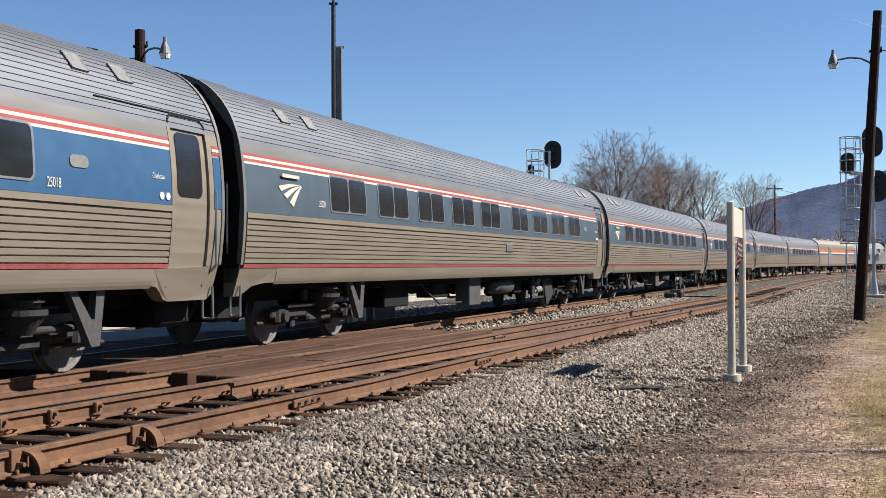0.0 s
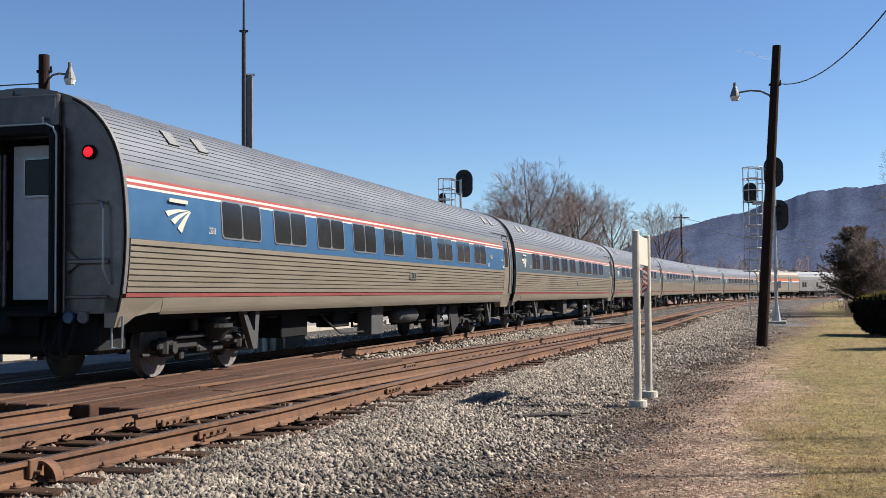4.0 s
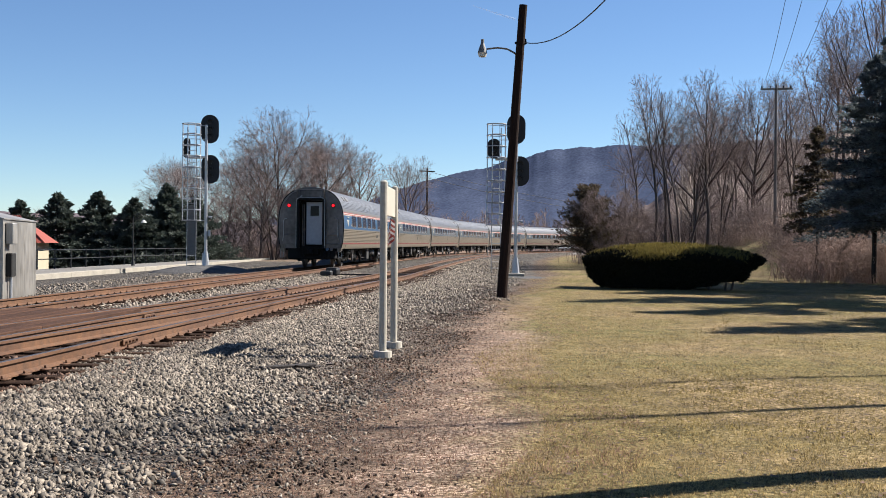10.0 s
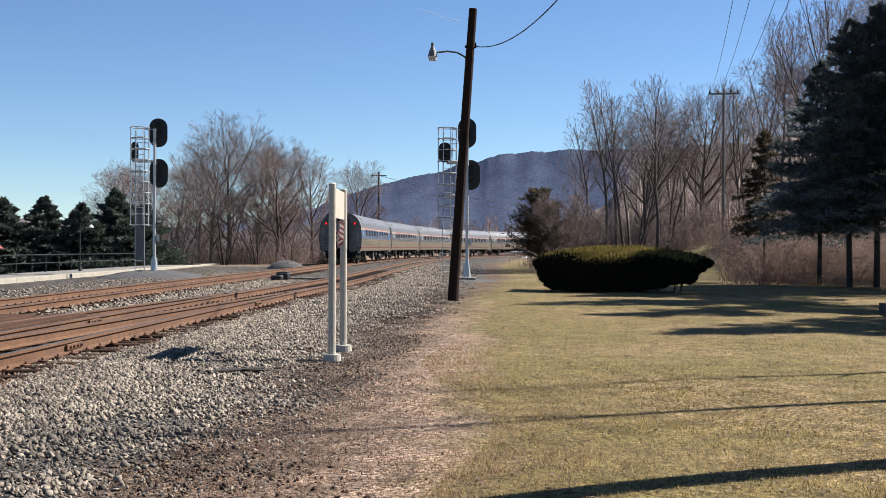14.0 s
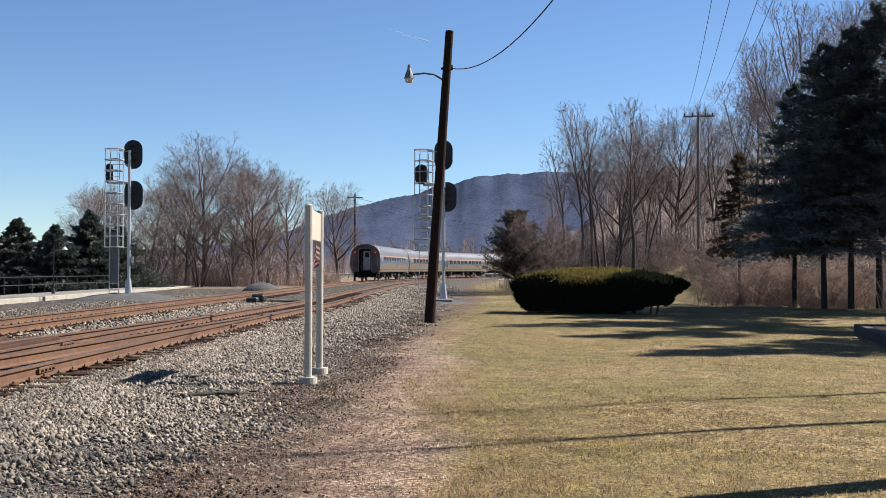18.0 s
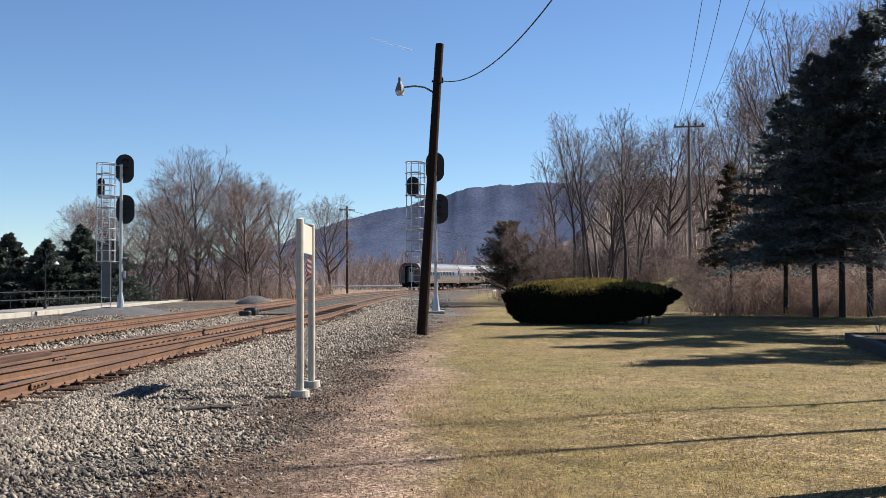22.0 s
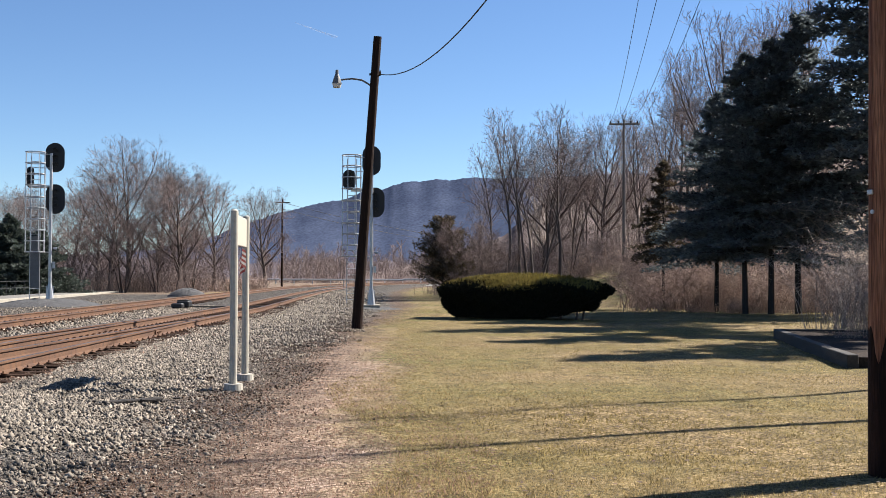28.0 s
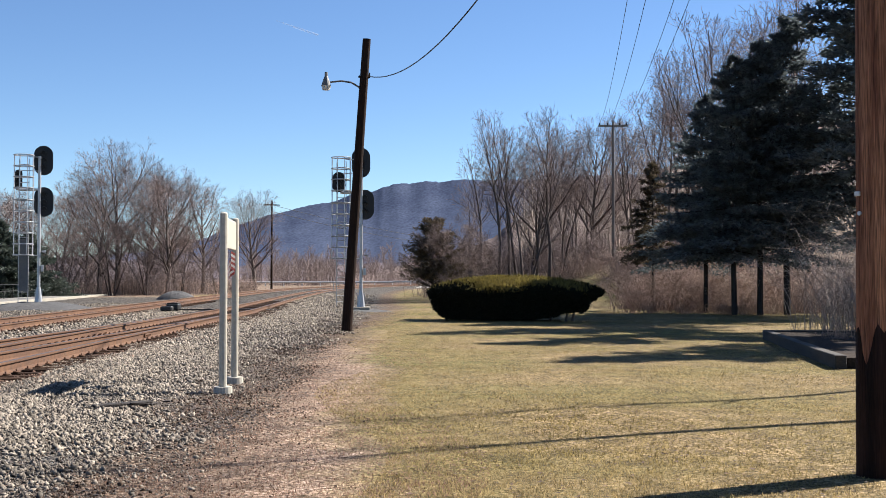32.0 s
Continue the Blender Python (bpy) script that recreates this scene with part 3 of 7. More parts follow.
def skin(z0, z1, y0, y1, out=0.0, flutes=0, depth=0.022, thick=0.04, side=1, steps=5):
    """A closed strip of the body's skin between two heights, plain or fluted."""
    a, b = len_at(z0), len_at(z1)
    pts = []
    if flutes:
        w = (b - a) / flutes
        for i in range(flutes):
            for f, o in ((0.0, 0), (0.74, 0), (0.80, -depth), (0.94, -depth)):
                pts.append(on_shell(a + (i + f) * w, out + o))
        pts.append(on_shell(b, out))
    else:
        pts = [on_shell(a + (b - a) * i / steps, out) for i in range(steps + 1)]
    inner = [on_shell(a + (b - a) * i / 4, out - depth - thick) for i in range(4, -1, -1)]
    prof = [(side * x, z) for x, z in pts + inner]
    if side < 0:
        prof = prof[::-1]
    return sweep(prof, [(0, y0, 0, 0), (0, y1, 0, 0)])


def skin_part(name, mat, parent, *a, label="", **k):
    for side in (1, -1):
        V, F = skin(*a, side=side, **k)
        raw(name, V, F, mat, parent, label)


def rounded_panel(y0, y1, z0, z1, out, r=0.09, thick=0.02, side=1, seg=4):
    """A panel with round corners that follows the body's side."""
    bm = B()
    ring = []
    for cy, cz, a0 in ((y1 - r, z1 - r, 0), (y0 + r, z1 - r, 90), (y0 + r, z0 + r, 180), (y1 - r, z0 + r, 270)):
        for k in range(seg + 1):
            a = radians(a0 + 90 * k / seg)
            ring.append((cy + r * math.cos(a), cz + r * math.sin(a)))
    # straight sides in short steps, so that tall panels bend with the body
    k = seg + 1
    up = [(y1, z0 + r + (z1 - z0 - 2 * r) * i / 6) for i in range(1, 6)]
    ring = ring[:2 * k] + [(y0, z) for _, z in up[::-1]] + ring[2 * k:] + up
    vo = [bm.verts.new((side * on_shell(len_at(z), out)[0], y, z)) for y, z in ring]
    vi = [bm.verts.new((side * on_shell(len_at(z), out - thick)[0], y, z)) for y, z in ring]
    n = len(ring)
    left = list(range(k, 3 * k + 5))
    right = list(range(k - 1, -1, -1)) + list(range(n - 1, 3 * k + 4, -1))
    for i in range(len(left) - 1):
        a, b, c, d = vo[left[i]], vo[left[i + 1]], vo[right[i + 1]], vo[right[i]]
        bm.faces.new((a, b, c, d))
    for i in range(n):
        j = (i + 1) % n
        bm.faces.new((vo[i], vi[i], vi[j], vo[j]))
    bmesh.ops.recalc_face_normals(bm, faces=bm.faces)
    return bm


WINDOWS = [(-9.85 + 2.06 * i + (0.5 if i > 4 else 0), -8.25 + 2.06 * i + (0.5 if i > 4 else 0)) for i in range(9)]


def wheelset(parent, y, meshes):
    """An axle with its two wheels, as parts of a truck."""
    for side in (1, -1):
        if "wheel" not in meshes:
            bm = B()
            prof = [(0.06, 0.0), (0.10, 0.10), (0.34, 0.06), (0.40, 0.09), (0.455, 0.10)]
            for (r0, x0), (r1, x1) in zip(prof, prof[1:]):
                bmesh.ops.create_cone(bm, segments=28, radius1=r0, radius2=r1, depth=abs(x1 - x0) or 0.001, matrix=pose(x0 / 2 + x1 / 2 - 0.04, 0, 0, 0, 90 if x1 > x0 else 90, 0))
            bmesh.ops.create_cone(bm, cap_ends=True, segments=28, radius1=0.455, radius2=0.455, depth=0.09, matrix=pose(0.005, 0, 0, 0, 90, 0))
            bmesh.ops.create_cone(bm, cap_ends=True, segments=28, radius1=0.485, radius2=0.485, depth=0.03, matrix=pose(-0.06, 0, 0, 0, 90, 0))
            bmesh.ops.create_cone(bm, cap_ends=True, segments=14, radius1=0.15, radius2=0.12, depth=0.20, matrix=pose(0.10, 0, 0, 0, 90, 0))
            w = part("wheel", bm, M["wheel"], parent)
            meshes["wheel"] = w
        else:
            w = share("wheel", meshes["wheel"], parent, Matrix())
        w.matrix_basis = pose(0.76 * side, y, 0.456, 0, 0, 0 if side > 0 else 180)


def truck(parent, y, meshes):
    """A two-axle truck: frame, springs, arms, bracket."""
    t = base("truck", 0, y, 0)
    t.parent = parent
    for dy in (-1.3, 1.3):
        wheelset(t, dy, meshes)
    if "frame" in meshes:
        for k, nm in (("frame", "truck_frame"), ("spring", "air_spring"), ("spring2", "air_spring"), ("brk", "bracket"), ("brk2", "bracket"), ("beam", "bolster"), ("rod", "brake_rod")):
            share(nm, meshes[k], t, meshes[k].matrix_basis)
        return t
    bm = B()
    for s in (1, -1):
        box(bm, s * 1.02, 0, 0.50, 0.16, 3.3, 0.16, 0.03)
        for dy in (-1.3, 1.3):
            box(bm, s * 1.04, dy, 0.47, 0.2, 0.42, 0.30, 0.05)
            tube(bm, (s * 1.12, dy, 0.456), (s * 1.2, dy, 0.456), 0.11, 0.09, 12)
        box(bm, s * 1.05, 0, 0.40, 0.22, 0.9, 0.14, 0.04)
        tube(bm, (s * 1.16, -1.25, 0.62), (s * 1.16, 0.1, 0.62), 0.035)
    meshes["frame"] = part("truck_frame", bm, M["truck"], t)
    for i, s in enumerate((1, -1)):
        bm = B()
        tube(bm, (s * 1.18, 0, 0.52), (s * 1.18, 0, 0.74), 0.16, 0.31, 20)
        tube(bm, (s * 1.18, 0, 0.74), (s * 1.18, 0, 0.80), 0.33, 0.33, 24)
        box(bm, s * 1.20, 0.05, 0.815, 0.34, 0.86, 0.03, 0.008)
        tube(bm, (s * 1.18, 0, 0.83), (s * 1.18, 0, 0.88), 0.25, 0.27, 24)
        tube(bm, (s * 1.18, 0, 0.88), (s * 1.18, 0, 0.91), 0.30, 0.30, 24)
        tube(bm, (s * 1.18, 0, 0.91), (s * 1.18, 0, 0.96), 0.10, 0.08, 16)
        for k in range(6):
            a = k * 1.047
            tube(bm, (s * 1.18 + 0.26 * math.cos(a), 0.26 * math.sin(a), 0.91), (s * 1.18 + 0.26 * math.cos(a), 0.26 * math.sin(a), 0.935), 0.022, 0.022, 6)
        tube(bm, (s * 1.24, 0.1, 0.56), (s * 1.24, 0.95, 0.56), 0.045, 0.045, 10)
        box(bm, s * 1.20, -0.72, 0.80, 0.10, 0.16, 0.20, 0.02)
        meshes["spring2" if i else "spring"] = part("air_spring", bm, M["truck"], t, "dusty grey air spring seat")
    for i, s in enumerate((1, -1)):
        bm = B()
        tri = [(0.42, 1.10), (1.18, 1.10), (1.06, 0.34), (0.90, 0.34)]
        hole = [(0.62, 0.99), (1.00, 0.99), (0.96, 0.66), (0.90, 0.66)]
        vo = [[bm.verts.new((s * x, yy, z)) for yy, z in tri] for x in (1.40, 1.50)]
        vi = [[bm.verts.new((s * x, yy, z)) for yy, z in hole] for x in (1.40, 1.50)]
        for j in range(4):
            k = (j + 1) % 4
            bm.faces.new((vo[0][j], vo[0][k], vi[0][k], vi[0][j]))
            bm.faces.new((vo[1][j], vi[1][j], vi[1][k], vo[1][k]))
            bm.faces.new((vo[0][j], vo[1][j], vo[1][k], vo[0][k]))
            bm.faces.new((vi[0][j], vi[0][k], vi[1][k], vi[1][j]))
        bmesh.ops.recalc_face_normals(bm, faces=bm.faces)
        meshes["brk2" if i else "brk"] = part("bracket", bm, M["bracket"], t, "grey triangular steel bracket")
    meshes["beam"] = part("bolster", box(B(), 0, 0, 0.62, 2.2, 0.5, 0.3, 0.04), M["dark"], t)
    bm = B()
    for s in (1, -1):
        tube(bm, (s * 0.95, -1.9, 0.36), (s * 0.95, 1.9, 0.33), 0.03)
        box(bm, s * 0.95, -0.72, 0.42, 0.12, 0.14, 0.36, 0.02)
        box(bm, s * 0.95, 0.72, 0.42, 0.12, 0.14, 0.36, 0.02)
    meshes["rod"] = part("brake_rod", bm, M["truck"], t)
    return t


def end_face(parent, y, way, detail, name="end_wall"):
    """The car's end with its gangway; way is -1 at the rear."""
    pts = [on_shell(l, -0.03) for l in np.linspace(len_at(1.02), CURVE_L[-1], 26)]
    ring = pts + [(-a, b) for a, b in pts[-2::-1]]
    bm = B()
    hw, zt = 0.60, 3.50
    va = [bm.verts.new((a, y, b)) for a, b in ring]
    vb = [bm.verts.new((a, y - way * 0.06, b)) for a, b in ring]
    hole = [(hw, 1.02), (hw, zt), (-hw, zt), (-hw, 1.02)]
    # end wall round the gangway opening
    n = len(ring)
    for j in range(n - 1):
        bm.faces.new((va[j], va[j + 1], vb[j + 1], vb[j]))
    h = [bm.verts.new((a, y, b)) for a, b in hole]
    hb = [bm.verts.new((a, y - way * 0.5, b)) for a, b in hole]
    half = n // 2
    bm.faces.new([h[0], *va[:half + 1], h[1]][::1])
    bm.faces.new([h[1], va[half], h[2]])
    bm.faces.new([h[2], *va[half:], h[3]])
    for j in range(3):
        bm.faces.new((h[j], h[j + 1], hb[j + 1], hb[j]))
    bmesh.ops.recalc_face_normals(bm, faces=bm.faces)
    ob = part(name, bm, M["end_steel" if detail else "dark"], parent, "soot-darkened steel end wall")
    bm = B()
    bent(bm, [(0.68, y + way * 0.13, 1.05), (0.68, y + way * 0.13, 3.44), (0.65, y + way * 0.13, 3.53), (0.56, y + way * 0.13, 3.57), (-0.56, y + way * 0.13, 3.57), (-0.65, y + way * 0.13, 3.53), (-0.68, y + way * 0.13, 3.44), (-0.68, y + way * 0.13, 1.05)], 0.075, 8)
    for s in (1, -1):
        box(bm, s * 0.67, y + way * 0.06, 2.25, 0.12, 0.2, 2.5)
    box(bm, 0, y + way * 0.06, 3.56, 1.4, 0.2, 0.12)
    part("gangway_seal", bm, M["rubber"], parent, "black rubber gangway seal")
    if detail:
        bm = B()
        bent(bm, [(s * 0.745, y + way * 0.185, z) for s, z in ((1, 1.05), (1, 3.47))] + [(0.69, y + way * 0.185, 3.585), (0.58, y + way * 0.185, 3.635), (-0.58, y + way * 0.185, 3.635), (-0.69, y + way * 0.185, 3.585)] + [(-0.745, y + way * 0.185, z) for z in (3.47, 1.05)], 0.016, 6)
        part("seal_edging", bm, M["win_frame"], parent, "thin pale metal edge of the gangway seal")
    part("footplate", box(B(), 0, y + way * 0.12, 1.03, 1.35, 0.42, 0.06), M["dark"], parent)
    d = part("end_door", box(B(), 0.13, y - way * 0.36, 2.32, 0.88, 0.04, 2.2, 0.01), M["door_white"], parent, "dirty white gangway door")
    bm = B()
    box(bm, 0.13, y - way * 0.33, 2.96, 0.46, 0.03, 0.52, 0.012)
    part("door_window", bm, M["dark_pane"], d)
    bm = B()
    for z in (2.69, 3.23):
        box(bm, 0.13, y - way * 0.325, z, 0.50, 0.035, 0.03)
    for x in (-0.11, 0.37):
        box(bm, x, y - way * 0.325, 2.96, 0.03, 0.035, 0.54)
    part("window_trim", bm, M["win_frame"], d)
    bm = B()
    for x in (-0.42, -0.5):
        tube(bm, (x, y - way * 0.3, 1.1), (x, y - way * 0.3, 3.3), 0.035)
    box(bm, -0.42, y - way * 0.32, 2.0, 0.12, 0.06, 0.14)
    part("conduit", bm, M["end_steel"], parent)
    part("vestibule_wall", box(B(), 0, y - way * 0.5, 2.26, 1.24, 0.03, 2.52), M["dark"], parent)
    part("end_underframe", box(B(), 0, y - way * 0.45, 0.74, 2.46, 0.8, 0.56, 0.06), M["rubber"], parent)
    # raised roof cap
    cap = [(x, 4.19 - 0.20 * x * x) for x in np.linspace(0.64, -0.64, 9)] + [(x, 4.08 - 0.20 * x * x) for x in np.linspace(-0.64, 0.64, 9)]
    V, F = sweep(cap, [(0, min(y, y - way * 1.35), 0, 0), (0, max(y, y - way * 1.35), 0, 0)])
    raw("roof_cap", V, F, M["roof_steel"], parent)
    bm = B()
    box(bm, 0, y + way * 0.045, 3.845, 1.42, 0.09, 0.44, 0.02)
    for s in (1, -1):
        box(bm, s * 0.77, y + way * 0.03, 2.32, 0.04, 0.05, 2.56, 0.01)
    part("centre_bay", bm, M["end_steel" if detail else "dark"], parent, "raised steel bay over the gangway")
    for s in (1, -1):
        bm = B()
        bent(bm, [(s * 1.44, y - way * 0.10, 1.0), (s * 1.44, y - way * 0.08, 0.56), (s * 1.60, y - way * 0.08, 0.56), (s * 1.60, y - way * 0.1, 1.0)], 0.016, 6)
        part("step_iron", bm, M["win_frame"], parent, "pale steel stirrup step")
    if not detail:
        for s in (1, -1):
            bm = B()
            bent(bm, [(s * 1.44, y + way * 0.02, 2.5), (s * 1.50, y + way * 0.10, 2.44), (s * 1.50, y + way * 0.10, 1.6), (s * 1.46, y + way * 0.03, 1.46)], 0.016, 6)
            part("grab_rail", bm, M["win_frame"], parent, "bent steel grab rail")
        return ob
    for s in (1, -1):
        bm = B()
        tube(bm, (s * 1.15, y + way * 0.005, 3.24), (s * 1.15, y + way * 0.05, 3.24), 0.105, 0.10, 20)
        bez = part("marker_lamp", bm, M["dark"], parent)
        bm = B()
        bmesh.ops.create_uvsphere(bm, u_segments=18, v_segments=9, radius=0.072, matrix=Matrix.Translation((s * 1.15, y + way * 0.045, 3.24)) @ Matrix.Diagonal((1, 0.5, 1, 1)))
        part("lens", bm, M["red_lamp"], bez, "lit red lens", smooth=True)
        bm = B()
        xe = 1.42
        bent(bm, [(s * (xe - 0.14), y + way * 0.02, 2.56), (s * (xe - 0.05), y + way * 0.09, 2.54), (s * xe, y + way * 0.10, 2.46), (s * xe, y + way * 0.10, 1.62), (s * (xe + 0.06), y + way * 0.04, 1.42)], 0.018, 8)
        part("grab_rail", bm, M["win_frame"], parent, "bent steel grab rail")
        bm = B()
        box(bm, s * 1.14, y + way * 0.03, 1.74, 0.62, 0.05, 0.08, 0.02)
        v = [bm.verts.new(q) for q in ((s * 0.80, y + way * 0.04, 1.92), (s * 0.98, y + way * 0.04, 1.78), (s * 0.98, y + way * 0.04, 1.70), (s * 0.80, y + way * 0.04, 1.56))]
        bm.faces.new(v)
        part("brace", bm, M["end_steel"], parent)
        part("end_rail", box(B(), s * 1.12, y + way * 0.03, 1.26, 0.66, 0.05, 0.05, 0.015), M["end_steel"], parent)
        part("end_seam", box(B(), s * 1.12, y + way * 0.02, 2.55, 0.64, 0.02, 0.025), M["end_steel"], parent)
        bm = B()
        bent(bm, [(s * 0.52, y + way * 0.16, 3.62), (s * 0.52, y + way * 0.16, 3.72), (s * 0.46, y + way * 0.1, 3.72)], 0.018, 6)
        part("lifting_eye", bm, M["win_frame"], parent)
        part("end_rib", box(B(), s * 0.64, y + way * 0.05, 3.80, 0.09, 0.12, 0.46, 0.02), M["end_steel"], parent)
        part("corner_bead", bent(B(), [(s * a, y + way * 0.01, b) for a, b in [on_shell(l, -0.01) for l in np.linspace(len_at(1.05), len_at(4.0), 16)]], 0.022, 6), M["dark"], parent)
    for x, c in ((0.86, "blue"), (1.08, "box_grey")):
        bm = B()
        tube(bm, (x, y + way * 0.02, 0.98), (x, y + way * 0.07, 0.98), 0.085, 0.08, 14)
        part("cable_socket", bm, M[c], parent)
    return ob


def emblem(parent, y, z, mat, side=1):
    """A pale swoosh of three blades under a short bar."""
    x = on_shell(len_at(z), 0.012)[0]
    blades = [((0.0, 0.20), (0.08, 0.13)), ((0.16, 0.08), (0.26, 0.02)), ((0.35, -0.03), (0.47, -0.10))]
    e = part("emblem", box(B(), x, y + 0.38, z + 0.37, 0.006, 0.56, 0.055), mat, parent, "pale swoosh emblem")
    tip = (0.80, 0.24)
    for p, q in blades:
        bm = B()
        rim = []
        for (a, b), lift in ((p, 0.06), (q, 0.05)):
            mid = (a * 0.45 + tip[0] * 0.55 + 0.02, b * 0.35 + tip[1] * 0.65 + lift)
            rim.append([((1 - k) ** 2 * a + 2 * k * (1 - k) * mid[0] + k * k * tip[0], (1 - k) ** 2 * b + 2 * k * (1 - k) * mid[1] + k * k * tip[1]) for k in np.linspace(0, 0.93, 8)])
        rows = [[bm.verts.new((on_shell(len_at(z + b), d)[0], y + a, z + b)) for a, b in row] for d in (0.004, 0.012) for row in rim]
        for r0, r1 in ((0, 1), (1, 3), (3, 2), (2, 0)):
            for i in range(7):
                bm.faces.new((rows[r0][i], rows[r0][i + 1], rows[r1][i + 1], rows[r1][i]))
        bmesh.ops.recalc_face_normals(bm, faces=bm.faces)
        part("blade", bm, mat, e)


def bars(name, parent, rows, mat, x_out=0.012):
    """Plain bars in place of lettering: rows of (y, z, width, height)."""
    bm = B()
    for y, z, w, h in rows:
        x = on_shell(len_at(z), x_out)[0]
        box(bm, x, y, z, 0.008, w, h)
    return part(name, bm, mat, parent)


def letters(parent, words, y, z, size, narrow, mat="white", out=0.008):
    """Raised painted lettering on the car's side."""
    cu = bpy.data.curves.new("lettering", "FONT")
    cu.body, cu.size, cu.align_x, cu.align_y, cu.extrude = words, size, "CENTER", "CENTER", 0.002
    cu.materials.append(M[mat])
    t = new("lettering", cu)
    t.parent = parent
    t.matrix_basis = pose(on_shell(len_at(z), out)[0], y, z, 90, 0, 90) @ Matrix.Diagonal((narrow, 1, 1, 1))


def coach(band, tail, meshes):
    c = base("passenger_coach", 0, 0, 0)
    y0, y1 = -12.68, 11.36
    skin_part("fluted_side", M["steel"], c, 1.32, 1.97, y0 + 0.12, y1, flutes=8, depth=0.034)
    skin_part("sill", M["steel"], c, 1.0, 1.24, -11.55, 11.05, out=0.004)
    skin_part("sill_stripe", M["faded_red"], c, 1.25, 1.305, y0 + 0.1, y1, out=0.004, label="faded red stripe")
    skin_part("belt_rail", M["steel"], c, 1.975, 2.05, y0 + 0.1, y1, out=0.012)
    skin_part("window_band", M[band], c, 2.055, 2.79, y0 + 0.04, y1, out=0.0, steps=8)
    skin_part("red_stripe", M["red"], c, 2.79, 2.835, y0 + 0.04, y1, out=0.003)
    skin_part("white_stripe", M["stripe_white"], c, 2.835, 2.875, y0 + 0.04, y1, out=0.003)
    skin_part("red_stripe", M["red"], c, 2.875, 2.915, y0 + 0.04, y1, out=0.003)
    skin_part("white_line", M["stripe_white"], c, 2.755, 2.79, y0 + 0.04, y1, out=0.003)
    skin_part("letter_board", M["board_steel"], c, 2.915, 3.06, y0, y1, out=0.0)
    skin_part("post_band", M[band], c, 2.055, 2.755, 12.42, 12.63, out=0.012, steps=8)
    skin_part("post_stripe", M["red"], c, 2.79, 2.835, 12.42, 12.63, out=0.012)
    skin_part("post_stripe", M["stripe_white"], c, 2.835, 2.875, 12.42, 12.63, out=0.012)
    skin_part("post_stripe", M["red"], c, 2.875, 2.915, 12.42, 12.63, out=0.012)
    for ya, yb in ((y0 - 0.02, y0 + 0.05), (12.61, 12.68)):
        skin_part("end_trim", M["board_steel"], c, 1.3, 4.129, ya, yb, out=0.02, steps=24)
    skin_part("fluted_roof", M["roof_steel"], c, 3.06, 4.129, y0, 12.66, flutes=25, depth=0.011)
    # rear corner posts that curve below the sill
    for s in (1, -1):
        bm = B()
        prof = [(-12.68, 0.84), (-12.54, 0.84), (-12.38, 0.89), (-12.2, 0.98), (-11.9, 1.02), (-11.55, 1.03), (-11.55, 1.24), (-12.68, 1.24)]
        vo = [bm.verts.new((s * (on_shell(len_at(max(z, 0.96)), 0.004)[0] - max(0, 0.96 - z) * 0.18), y, z)) for y, z in prof]
        vi = [bm.verts.new((s * 1.38, y, z)) for y, z in prof]
        bm.faces.new(vo)
        bm.faces.new(vi[::-1])
        for j in range(len(prof)):
            k = (j + 1) % len(prof)
            bm.faces.new((vo[j], vi[j], vi[k], vo[k]))
        bmesh.ops.recalc_face_normals(bm, faces=bm.faces)
        part("corner_skirt", bm, M["steel"], c)
        bm = B()
        prof = [(11.05, 1.03), (11.2, 1.01), (11.33, 0.94), (11.42, 0.85), (11.54, 0.82), (12.5, 0.82), (12.62, 0.90), (12.62, 1.28), (11.05, 1.24)]
        vo = [bm.verts.new((s * (on_shell(len_at(max(z, 0.96)), 0.006)[0] - max(0, 0.96 - z) * 0.15), y, z)) for y, z in prof]
        vi = [bm.verts.new((s * 1.36, y, z)) for y, z in prof]
        bm.faces.new(vo)
        bm.faces.new(vi[::-1])
        for j in range(len(prof)):
            k = (j + 1) % len(prof)
            bm.faces.new((vo[j], vi[j], vi[k], vo[k]))
        bmesh.ops.recalc_face_normals(bm, faces=bm.faces)
        part("step_well", bm, M["steel"], c)
    # vestibule with its side door
    skin_part("vestibule_panel", M["steel"], c, 1.28, 3.06, 11.36, 11.43, out=0.008, steps=10)
    skin_part("vestibule_post", M["steel"], c, 1.28, 3.06, 12.30, 12.66, out=0.006, steps=10)
    for s in (1, -1):
        d = part("side_door", rounded_panel(11.42, 12.30, 1.0, 3.22, -0.03, 0.12, 0.04, s), M["steel"], c, "steel vestibule door")
        part("door_window", rounded_panel(11.55, 12.16, 2.18, 3.02, -0.022, 0.10, 0.02, s), M["glass"], d)
        bm = B()
        ring = [(11.41, 1.0), (11.41, 3.16), (11.5, 3.24), (12.22, 3.24), (12.31, 3.16), (12.31, 1.0)]
        bent(bm, [(s * on_shell(len_at(max(z, 0.97)), 0.0)[0], y, z) for y, z in ring], 0.018, 6)
        part("door_seal", bm, M["rubber"], d)
        bm = B()
        bent(bm, [(s * 1.66, 12.44, 2.3), (s * 1.72, 12.46, 2.28), (s * 1.72, 12.46, 1.3), (s * 1.64, 12.44, 1.2)], 0.018, 6)
        part("grab_rail", bm, M["win_frame"], c)
